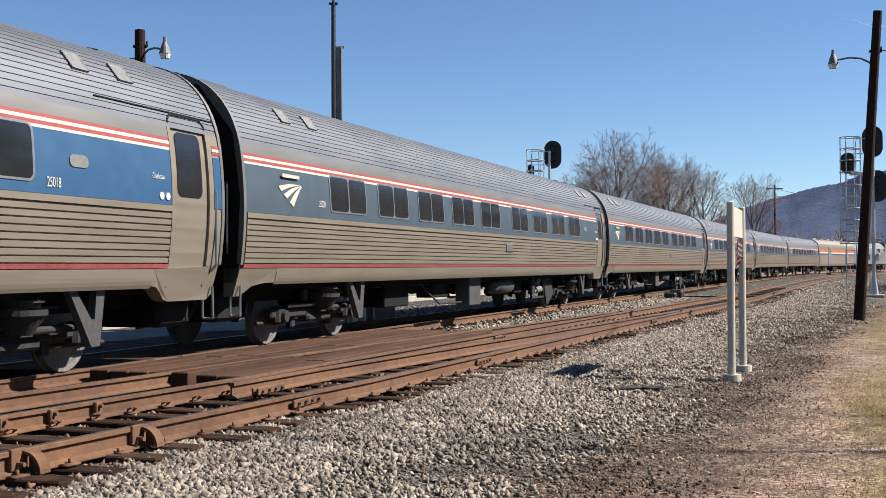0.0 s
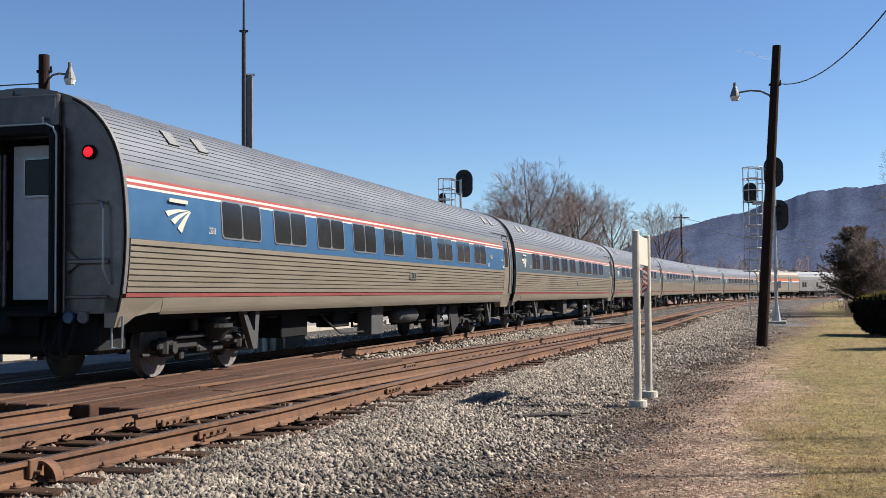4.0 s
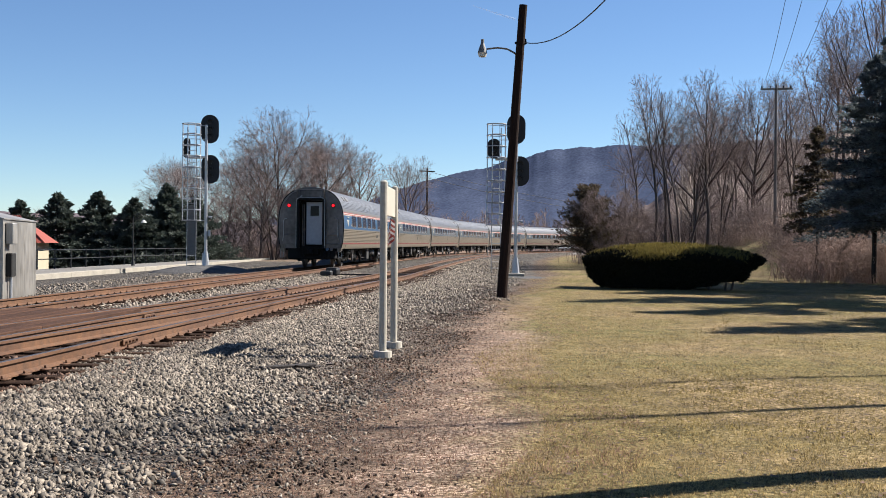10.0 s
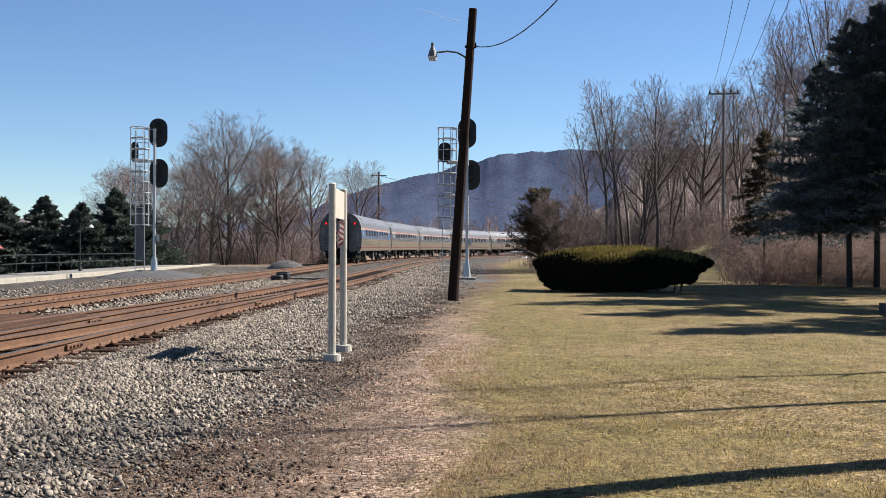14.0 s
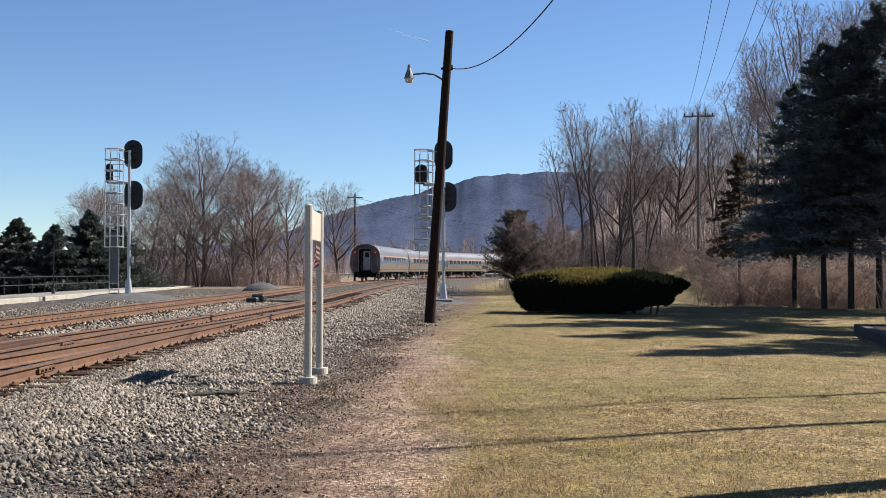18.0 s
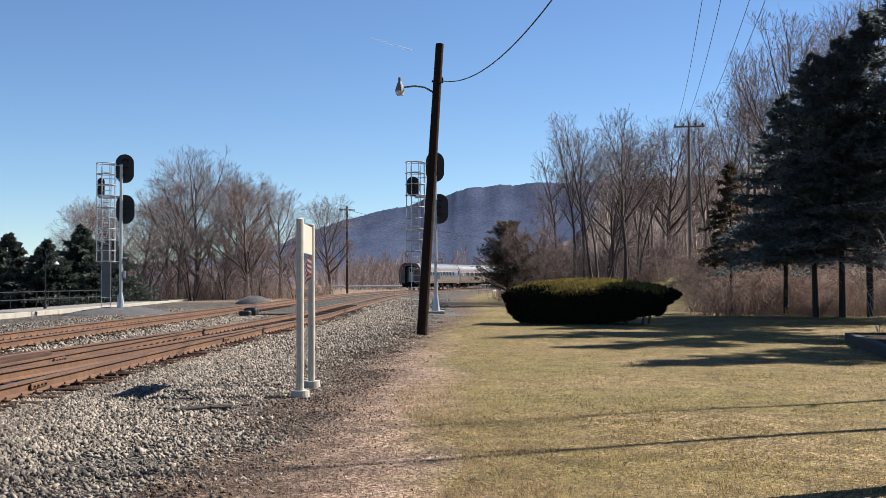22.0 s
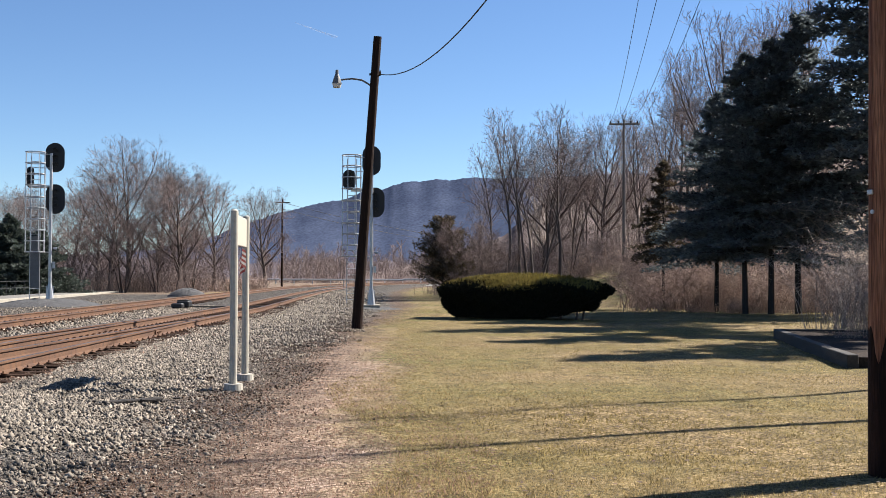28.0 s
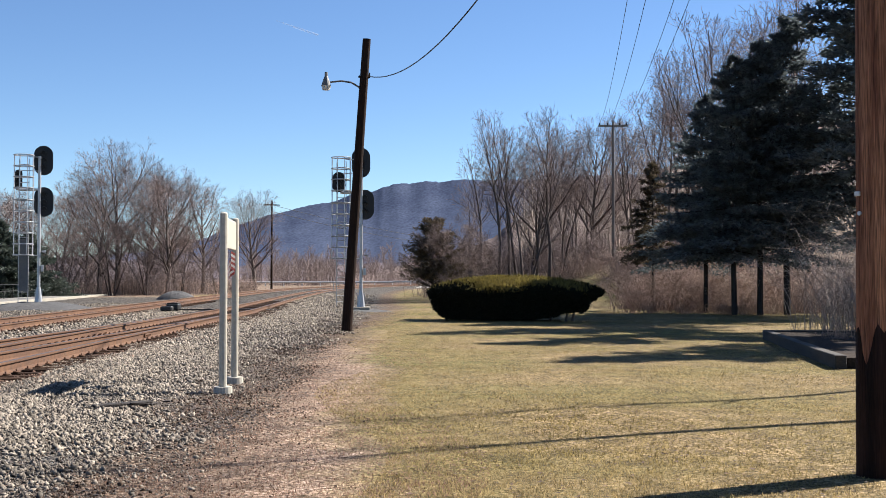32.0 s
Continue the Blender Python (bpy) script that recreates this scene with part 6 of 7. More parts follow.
# green spruces beside the car park
lot = [conifer(51, 5.8, 4.3, 0.2, "dense green spruce beside the car park", "pine", boughs=190, tufts=80, size=0.26, droop=0.1, shape=1.0), conifer(52, 5.5, 4.4, 0.2, "dense green spruce beside the car park", "pine", boughs=180, tufts=80, size=0.26, droop=0.1, shape=0.98)]
for i, (hd, ds, k, sc) in enumerate([(-12.4, 96, 0, 0.85), (-9.6, 94, 1, 0.9), (-7.2, 93, 0, 0.92), (-4.8, 96, 1, 0.86), (-2.9, 94, 0, 0.88), (-1.2, 92, 1, 1.02), (0.6, 93, 0, 1.0), (2.3, 91, 1, 0.96), (3.9, 93, 0, 1.12), (5.2, 97, 1, 1.0)]):
    x, y = polar(hd, ds)
    put(lot[k], x, y, sc, i * 1.9)
for o in lot:
    drop(o)
# dark cedar beyond the hedge
cd = conifer(61, 5.7, 2.1, 1.0, "brownish-green cedar standing beyond the clipped hedge", "cedar", "cedar_tree", boughs=190, tufts=48, size=0.17, droop=-0.55, shape=0.34, slender=0.22)
put(cd, *polar(24.6, 78), 1.0)
drop(cd)
bs = bare_tree(62, 5.6, 0.1, 0.36, 17, "brown bare shrub beside the cedar", "twig", stems=5, splay=0.5, thick=0.8, name="bare_shrub")
put(bs, *polar(25.8, 76.8), 1.0)
put(bs, *polar(27.1, 82), 0.8, 1.4)
drop(bs)


def thicket(name, n, place, height, mat, label, seed, lean=0.35, width=0.012, arch=1.0, per=16):
    """Tangled shrubs, one object: arching stems that rise from common roots, with crooked side twigs."""
    g = np.random.default_rng(seed)
    roots = max(1, n // per)
    cx, cy = place(g, roots)
    pick = g.integers(0, roots, n)
    size = (0.55 + 0.75 * g.uniform(0, 1, roots) ** 1.3)[pick]
    spot = 0.26 * height
    x, y = cx[pick] + g.normal(0, spot, n), cy[pick] + g.normal(0, spot, n)
    h = height * size * g.uniform(0.45, 1.1, n)
    a = g.uniform(0, 6.283, n)
    reach = lean * h * g.uniform(0.15, 1.1, n)
    r = width * g.uniform(0.6, 1.4, n)
    steps = 4
    P = [np.stack([x, y, ground_z(x, y) - 0.05], -1)]
    crook = g.normal(0, 0.35, n)
    for i in range(1, steps + 1):
        f = i / steps
        b = a + crook * f
        rise = h * (math.sin(f * 1.45) * arch + (1 - arch) * f * 0.55)
        P.append(P[0] + np.stack([np.cos(b) * reach * f ** 1.5, np.sin(b) * reach * f ** 1.5, rise], -1) + g.normal(0, 0.035, (n, 3)) * h[:, None])
    rows = []
    for i in range(steps):
        rows.append(np.concatenate([P[i], P[i + 1], (r * (1 - 0.2 * i))[:, None], (r * (0.8 - 0.2 * i) + 0.001)[:, None]], 1))
        if i:
            for _ in range(2):
                root = P[i] + (P[i + 1] - P[i]) * g.uniform(0, 1, (n, 1))
                way = g.normal(0, 1, (n, 3)) * [1, 1, 0.6] + [0, 0, 0.45]
                way /= np.linalg.norm(way, axis=1, keepdims=True)
                tip = root + way * (h * g.uniform(0.12, 0.34, n))[:, None]
                rows.append(np.concatenate([root, tip, (r * 0.5)[:, None], (r * 0.25)[:, None]], 1))
    V, F = limb_mesh(np.concatenate(rows), 3)
    return tagged(fast(name, V, F, M[mat]), label, "brush", kind="stuff")


def polar_many(h, d):
    return d * np.sin(np.radians(h)), d * np.cos(np.radians(h))


def sector(h0, h1, d0, d1):
    def place(g, n):
        h, d = np.radians(g.uniform(h0, h1, n)), g.uniform(d0, d1, n)
        return d * np.sin(h), d * np.cos(h)
    return place


thicket("brush", 3400, sector(34.4, 50, 55.5, 66), 2.3, "brush", "reddish dry brush under the spruces", 71, 1.5, 0.011, 0.62, 48)
def bankside(g, n):
    """The brush's edge runs back beside a rising strip of lawn."""
    d = g.uniform(58, 86, n)
    return polar_many(35.3 - 1.9 * (d - 58) / 28 + 3.0 * g.uniform(0, 1, n), d)


thicket("brush", 3000, bankside, 2.1, "brush", "reddish dry brush at the wood's edge", 72, 1.5, 0.013, 0.62, 48)
thicket("brush", 620, sector(44.3, 50, 33, 40), 3.3, "twig_pale", "pale leafless shrub beside the lawn", 73, 0.85, 0.009, 0.95, 50)
thicket("brush", 420, sector(31.2, 33.2, 88, 95), 1.7, "brush", "dry yellowish shrubs at the top of the lawn", 70, 0.9, 0.012, 0.8, 30)
thicket("undergrowth", 2800, sector(24.5, 33.2, 92, 114), 3.2, "twig", "grey-brown undergrowth of the wood", 74, 0.7, 0.018, 0.95, 10)
thicket("undergrowth", 2200, sector(34.6, 43, 72, 110), 3.4, "twig", "grey-brown undergrowth of the wood", 75, 0.7, 0.018, 0.95, 10)
thicket("brush", 2200, sector(8, 15.6, 108, 128), 1.6, "brush", "reddish dry brush behind the platform end", 76, 1.4, 0.015, 0.7, 40)
thicket("undergrowth", 1700, sector(3.5, 13.5, 103, 122), 3.6, "twig", "grey-brown undergrowth beneath bare trees", 77, 0.75, 0.016, 0.95, 12)
thicket("grass_tufts", 1200, sector(34, 46, 53.5, 57), 0.6, "brush", "dry tall grass at the lawn's edge", 78, 0.8, 0.010, 0.9, 24)
thicket("undergrowth", 1200, sector(15, 28, 215, 270), 4.6, "twig", "far bare shrubs beyond the curve", 80, 0.6, 0.035, 0.95, 12)


def far_wood(name, place, n, height, label, seed, mat="twig", width=0.05):
    """Far bare trees, one object: a stem and a fan of branches each."""
    g = np.random.default_rng(seed)
    x, y = place(g, n)
    z = ground_z(x, y)
    segs = []
    for i in range(n):
        h = height * g.uniform(0.4, 1.2)
        p = np.array([x[i], y[i], z[i]])
        segs.append((*p, *(p + [g.normal(0, 0.3), g.normal(0, 0.3), h * 0.8]), width * 2.2, width * 0.6))
        for k in range(22):
            t = g.uniform(0.22, 0.95)
            a = g.uniform(0, 6.283)
            q = p + [0, 0, h * t * 0.8]
            l = h * 0.34 * (1.15 - t) + 0.4
            e = q + [math.cos(a) * l * 0.7, math.sin(a) * l * 0.7, l * 0.9]
            segs.append((*q, *e, width * 0.7, width * 0.2))
            for _ in range(2):
                m = q + (e - q) * g.uniform(0.3, 0.8)
                b = a + g.normal(0, 0.9)
                segs.append((*m, *(m + [math.cos(b) * l * 0.4, math.sin(b) * l * 0.4, l * 0.5]), width * 0.4, width * 0.15))
    V, F = limb_mesh(segs, 3)
    return tagged(fast(name, V, F, M[mat]), label, "woodland", kind="stuff")


far_wood("far_trees", sector(15.5, 27, 235, 300), 90, 8.5, "line of small bare trees beyond the curve", 81, width=0.06)
far_wood("far_trees", sector(17, 34, 300, 420), 130, 12.0, "bare woodland beyond the curve", 82, width=0.09)
far_wood("far_trees", sector(29, 52, 112, 210), 260, 14.0, "bare woodland on the rising hillside", 83, "twig_pale", width=0.06)
far_wood("far_trees", sector(-24, 12, 150, 260), 110, 9.0, "bare trees behind the car park", 84, width=0.06)

# clipped hedge
def hedge():
    g = np.random.default_rng(91)
    h = base("hedge", 20.95, 38.75, gz(20.95, 38.75), -47.0, label="broad clipped yew hedge standing on the lawn", category="hedge")
    L, W, H = 3.15, 1.35, 1.60

    def surf(a, f):
        # footprint with round ends, sides leaning outwards, flat rounded top
        c, s = np.cos(a), np.sin(a)
        k = (np.abs(c) ** 3.2 + np.abs(s) ** 3.2) ** (-1 / 3.2)
        wob = 1 + 0.05 * np.sin(3 * a + 1) + 0.04 * np.sin(7 * a) + 0.025 * np.sin(9 * f + 5 * a)
        side = np.clip(f / 0.72, 0, 1)
        top = np.clip((f - 0.72) / 0.28, 0, 1)
        r = (0.78 + 0.22 * side ** 0.7) * (1 - top ** 1.6) * (1 + 0.03 * np.sin(13 * a + 7 * f) + 0.022 * np.sin(29 * a - 31 * f))
        z = 0.05 + (H - 0.56) * side + 0.5 * np.sin(top * 1.57) * (1 + 0.10 * np.sin(2 * a + 0.6) + 0.06 * np.sin(5 * a))
        z = z + 0.28 * (1 - side) * np.clip((L * k * c - 1.8) / 1.2, 0, 1)
        return np.stack([L * k * c * r * wob, W * k * s * r * wob, z], -1)

    A, Fh = np.meshgrid(np.linspace(0, 2 * math.pi, 64, endpoint=False), np.linspace(0, 0.995, 22), indexing="ij")
    V = surf(A.ravel(), Fh.ravel()) * np.array([0.96, 0.94, 0.96])
    F = [(i * 22 + j, ((i + 1) % 64) * 22 + j, ((i + 1) % 64) * 22 + j + 1, i * 22 + j + 1) for i in range(64) for j in range(21)]
    # core coloured near-black, as if in shade
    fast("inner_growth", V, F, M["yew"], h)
    n = 26000
    a, f = g.uniform(0, 2 * math.pi, n), g.uniform(0, 1, n) ** 0.8
    p = surf(a, f)
    p2 = surf(a, np.clip(f + 0.02, 0, 1))
    e = surf(a + 0.02, f) - p
    nrm = np.cross(e, p2 - p)
    nrm /= np.linalg.norm(nrm, axis=1, keepdims=True) + 1e-9
    nrm = np.where((nrm * (p - [0, 0, 0.8])).sum(1, keepdims=True) < 0, -nrm, nrm)
    d = nrm * 0.6 + g.normal(0, 0.5, (n, 3)) + [0, 0, 0.35]
    d /= np.linalg.norm(d, axis=1, keepdims=True)
    keep = g.uniform(0, 1, n) > 0.06
    # needles split by height: top coloured as sunlit, sides as shaded
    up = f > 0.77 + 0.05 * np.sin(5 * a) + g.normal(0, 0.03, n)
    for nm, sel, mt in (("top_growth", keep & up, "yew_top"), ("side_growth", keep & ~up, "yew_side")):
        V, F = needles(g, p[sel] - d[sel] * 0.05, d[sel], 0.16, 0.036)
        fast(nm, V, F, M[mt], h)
    for k in range(9):
        x, y = g.uniform(-2.4, 2.4), g.uniform(-0.6, 0.6)
        part("stem", tube(B(), (x, y, -0.05), (x * 1.05, y * 1.1, 0.6), 0.05, 0.03, 6), M["bark"], h)


hedge()


# distance ------------------------------------------------------------------
def ridge(name, dist, rows, mat, label, depth, seed, rough):
    """A far ridge: crest heights by heading, sloping towards the viewer."""
    hs = np.arange(rows[0][0], rows[-1][0], 0.10)
    el = np.interp(hs, [a for a, _ in rows], [b for _, b in rows])
    V, F = [], []
    m = 20
    for i, (h, e) in enumerate(zip(hs, el)):
        crest = dist * math.tan(radians(e)) + 1.6 + rough * noise.noise((h * 0.9, seed, 0))
        for j in range(m):
            f = j / (m - 1)
            x, y = polar(h, dist - depth * f)
            z = (crest + 4) * (1 - f) ** 1.15 - 4 + (rough * (0.25 * noise.noise((h * 6.0, seed, 3)) + 0.12 * noise.noise((h * 24.0, seed, 5))) if j == 0 else 0)
            if 0 < j < m - 1:
                z += rough * 0.15 * noise.noise((h * 1.4 + f * 2.0, f * 4.5, seed)) * (0.3 + f)
            V.append((x, y, z))
    for i in range(len(hs) - 1):
        for j in range(m - 1):
            a = i * m + j
            F.append((a, a + 1, a + m + 1, a + m))
    tagged(raw(name, V, F, mat, smooth=True), label, "mountain", kind="structure")


# distance haze is mixed into the ridge's blue-grey base colour
M["ridge"] = material("hazed_wooded_ridge", (0.080, 0.098, 0.150), 1.0, 0, 0.30, 0.05, second=(0.058, 0.072, 0.116), spec=0.0, coord="Object")
M["near_hill"] = material("wooded_hill", (0.124, 0.105, 0.112), 1.0, 0, 0.25, 0.12, second=(0.093, 0.0775, 0.0868), spec=0.0)
ridge("mountain_ridge", 3000, [(4, 0.8), (10, 1.3), (13.5, 2.05), (15, 2.7), (17, 3.35), (18.8, 3.75), (20.2, 4.05), (22, 4.6), (24, 4.9), (26.8, 5.0), (30, 5.0), (36, 5.3), (44, 5.2), (60, 4.4)], M["ridge"], "wooded mountain ridge with blue-grey haze in its colour", 500, 1, 9.0)
ridge("low_hill", 1200, [(-50, 1.5), (-30, 1.9), (-20, 1.9), (-12, 1.68), (-6, 1.45), (0, 1.35), (8, 1.0), (16, 0.7), (30, 0.9), (60, 1.4)], M["near_hill"], "low brown wooded hills", 500, 2, 4.0)

M["hillside"] = material("wooded_hillside", (0.205, 0.158, 0.14), 1.0, 0, 0.4, 0.06, 1.0, 0.3, second=(0.136, 0.105, 0.0992), spec=0.0)
ridge("wooded_hillside", 330, [(20, 0.1), (25, 0.9), (28, 2.3), (30, 3.9), (32, 4.2), (35, 5.0), (38, 6.0), (43, 7.4), (60, 8.5)], M["hillside"], "brown leafless wooded hillside beyond the lawn", 190, 4, 2.0)

# thin vapour trail high up, drifting slowly
trail_mat = bpy.data.materials.new("thin_vapour")
trail_mat.use_nodes = True
tn, tl = trail_mat.node_tree.nodes, trail_mat.node_tree.links
clear_, veil = tn.new("ShaderNodeBsdfTransparent"), tn.new("ShaderNodeMixShader")
tn["Principled BSDF"].inputs["Base Color"].default_value = (0.8, 0.8, 0.8, 1)
tn["Principled BSDF"].inputs["Roughness"].default_value = 1.0
veil.inputs[0].default_value = 0.13
tl.new(clear_.outputs[0], veil.inputs[1])
tl.new(tn["Principled BSDF"].outputs[0], veil.inputs[2])
tl.new(veil.outputs[0], tn["Material Output"].inputs["Surface"])
bm = B()
tube(bm, (-55, 0, 18), (-10, 0, 3), 0.6, 2.0, 10)
tube(bm, (-10, 0, 3), (55, 0, -18), 2.0, 3.2, 10)
vapour = tagged(part("vapour_trail", bm, trail_mat, smooth=True), "thin white vapour trail in the blue sky", "vapour trail", kind="structure")


# platform, car park --------------------------------------------------------
PH = 0.316
pc, ps = math.cos(PH), math.sin(PH)


def beside(along_, back):
    """A place by its distance along the platform's edge and behind it."""
    return -7.2 + along_ * ps - back * pc, 32.5 + along_ * pc + back * ps


pf = base("platform", *beside(0, 0), 0, -math.degrees(PH), label="low asphalt platform with pale concrete edge", category="platform", kind="structure")
part("surface", box(B(), -1.95, 31.0, 0.0, 3.1, 96.0, 0.5), M["pavement"], pf)
for i in range(40):
    part("edge_block", box(B(), -0.2, -15.8 + 2.4 * i, 0.01, 0.4, 2.385, 0.53, 0.015), M["concrete"], pf)
part("yellow_line", box(B(), 5.2, -8.0, 0.255, 0.12, 11.0, 0.02), M["yellow"], pf)
part("walk", box(B(), 4.0, -8.0, 0.12, 2.6, 11.0, 0.26), M["pavement"], pf)
fn = base("fence", *beside(0, 3.2), 0.25, -math.degrees(PH), label="black pipe railing along the platform's back", category="fence")
for i in range(28):
    part("post", tube(B(), (0, 14 + 2.4 * i, 0), (0, 14 + 2.4 * i, 1.0), 0.03, 0.03, 6), M["black_metal"], fn)
for z in (0.5, 0.95):
    part("rail", tube(B(), (0, 14, z), (0, 79, z), 0.025, 0.025, 6), M["black_metal"], fn)
lotx, loty = beside(6, 24)
lt = part("car_park", box(B(), 0, 0, 0, 34, 60, 0.06), M["asphalt"])
lt.matrix_basis = pose(lotx, loty, -0.42, 0, 0, -math.degrees(PH))
tagged(lt, "asphalt car park below the platform", "car park", kind="structure")


def crook_lamp(x, y, z, label, banner=True):
    c = base("street_lamp", x, y, z, -20, label=label, category="street lamp", group="platform lamps")
    c.matrix_basis = c.matrix_basis @ Matrix.Diagonal((0.74, 0.74, 0.74, 1))
    part("foot", tube(B(), (0, 0, 0), (0, 0, 0.5), 0.16, 0.06, 12), M["black_metal"], c)
    part("post", tube(B(), (0, 0, 0.5), (0, 0, 3.6), 0.045, 0.04, 10), M["black_metal"], c)
    bm = B()
    pts = [(0.42 - 0.42 * math.cos(a), 0, 3.6 + 0.5 * math.sin(a)) for a in np.linspace(0, math.pi, 12)]
    bent(bm, pts, 0.03, 6)
    bent(bm, [(0.36 + 0.22 * k / 16 * math.cos(k * 0.7), 0, 3.66 + 0.22 * k / 16 * math.sin(k * 0.7)) for k in range(16)], 0.018, 5)
    part("crook", bm, M["black_metal"], c, "scrolled black crook")
    part("shade", tube(B(), (0.84, 0, 3.62), (0.84, 0, 3.40), 0.05, 0.24, 14), M["lamp_glass"], c, "white bell shade")
    if banner:
        b = part("banner", box(B(), 0.18, 0, 2.45, 0.36, 0.02, 0.22), M["white"], c)
        part("banner_stripe", box(B(), 0.18, -0.012, 2.45, 0.36, 0.012, 0.07), M["red"], b)


crook_lamp(-7.2, 41.0, 0.25, "black scrolled lamp post with a small banner")
crook_lamp(2.7, 69.0, 0.25, "black scrolled lamp post beside the railing", False)
crook_lamp(*beside(30.5, 12), -0.4, "black scrolled lamp post in the car park", False)


def car(x, y, rz, paint, label, tall=0.0):
    c = base("parked_car", x, y, -0.39, rz, label=label, category="car", group="parked cars")
    bm = B()
    side = [(-2.25, 0.30), (-2.28, 0.62), (-2.15, 0.86 + tall * 0.2), (-1.45, 0.93 + tall * 0.3), (-0.75, 1.36 + tall), (0.65, 1.42 + tall), (1.45 + tall, 0.98 + tall * 0.3), (2.1, 0.90 + tall * 0.3), (2.25, 0.70), (2.22, 0.32)]
    rows = []
    for w, ins in ((-0.86, 0.03), (-0.80, 0.0), (0.80, 0.0), (0.86, 0.03)):
        rows.append([bm.verts.new((w * (0.80 if z > 1.0 + tall * 0.3 else 1.0), yy * (1 - ins * 0.5), z - ins)) for yy, z in side])
    n = len(side)
    for a, b in zip(rows, rows[1:]):
        for j in range(n):
            k = (j + 1) % n
            bm.faces.new((a[j], a[k], b[k], b[j]))
    bm.faces.new(rows[0][::-1])
    bm.faces.new(rows[-1])
    bmesh.ops.recalc_face_normals(bm, faces=bm.faces)
    part("body", bm, paint, c)
    for s in (1, -1):
        bm = B()
        v = [bm.verts.new((s * 0.70 * (1.0 if z > 1.2 else 1.22), yy, z)) for yy, z in ((-1.2, 0.98 + tall * 0.3), (-0.68, 1.30 + tall), (0.58, 1.36 + tall), (1.25, 1.0 + tall * 0.3))]
        bm.faces.new(v)
        bmesh.ops.solidify(bm, geom=list(bm.faces), thickness=0.02)
        part("side_window", bm, M["glass"], c)
        for yy in (-1.38, 1.38):
            t = part("wheel", tube(B(), (s * 0.66, yy, 0.32), (s * 0.885, yy, 0.32), 0.32, 0.32, 20), M["rubber"], c)
            part("rim", tube(B(), (s * 0.88, yy, 0.32), (s * 0.90, yy, 0.32), 0.20, 0.18, 12), M["galv"], t)
        part("headlight", box(B(), s * 0.62, -2.22, 0.68, 0.34, 0.10, 0.14, 0.02), M["lamp_glass"], c)
        part("mirror", box(B(), s * 0.95, -0.75, 1.0, 0.16, 0.08, 0.12, 0.02), paint, c)
    bm = B()
    w = [bm.verts.new(q) for q in ((-0.70, -1.44, 0.955 + tall * 0.3), (0.70, -1.44, 0.955 + tall * 0.3), (0.62, -0.80, 1.36 + tall), (-0.62, -0.80, 1.36 + tall))]
    bm.faces.new(w)
    bmesh.ops.solidify(bm, geom=list(bm.faces), thickness=0.02)
    part("windscreen", bm, M["glass"], c)
    part("grille", box(B(), 0, -2.27, 0.58, 0.8, 0.05, 0.16, 0.01), M["dark"], c)
    part("plate_bar", box(B(), 0, -2.30, 0.45, 0.34, 0.02, 0.10), M["white"], c)
    return c


PAINT = {k: material("car_" + k, v, 0.25, 0.3, 0.06, 2.0) for k, v in {"silver": (0.34, 0.36, 0.39), "white": (0.52, 0.53, 0.54), "navy": (0.02, 0.04, 0.12), "black": (0.015, 0.015, 0.018), "tan": (0.4, 0.36, 0.3)}.items()}
for hd, ds, rz, paint, lab, tall in [(-9.7, 65, 66, "silver", "silver saloon car", 0), (-12.6, 57, 52, "white", "white off-road car", 0.28), (-14.6, 54, 50, "black", "black pickup-like car", 0.25), (-8.2, 71, 62, "navy", "dark blue saloon car", 0.05), (-6.4, 74, 62, "black", "black off-road car", 0.3), (-10.9, 75, 62, "white", "white hatchback car", 0.1), (-17.5, 60, 55, "navy", "dark blue saloon car", 0.0), (-13.0, 70, 60, "navy", "dark blue estate car", 0.15)]:
    x, y = polar(hd, ds)
    car(x, y, rz, PAINT[paint], lab + " parked in the car park", tall)

# hut with a red roof
hx, hy = polar(-3.6, 84)
ht = base("station_hut", hx, hy, -0.92, -8, label="small cream-sided hut with a red tiled hip roof", category="hut")
part("wall", box(B(), 0, 0, 1.25, 5.2, 4.2, 2.5), M["siding"], ht)
for i in range(26):
    part("batten", box(B(), -2.5 + 0.2 * i, -2.11, 1.25, 0.03, 0.03, 2.5), M["siding"], ht)
w = part("window", box(B(), 1.7, -2.13, 1.5, 0.7, 0.06, 1.2, 0.01), M["white"], ht)
part("pane", box(B(), 1.7, -2.15, 1.5, 0.55, 0.05, 1.05), M["glass"], w)
bm = B()
e = [bm.verts.new(q) for q in ((-3.2, -2.7, 2.45), (3.2, -2.7, 2.45), (3.2, 2.7, 2.45), (-3.2, 2.7, 2.45))]
t = [bm.verts.new(q) for q in ((-1.0, 0, 4.3), (1.0, 0, 4.3))]
for f in ((e[0], e[1], t[1], t[0]), (e[1], e[2], t[1]), (e[2], e[3], t[0], t[1]), (e[3], e[0], t[0]), (e[3], e[2], e[1], e[0])):
    bm.faces.new(f)
part("roof", bm, M["red_roof"], ht)
for i in range(14):
    f = i / 13
    part("tile_rib", tube(B(), (-3.1 + 6.2 * f, -2.68, 2.49), (-1.0 + 2.0 * f, -0.04, 4.32), 0.05, 0.05, 5), M["red_roof"], ht)

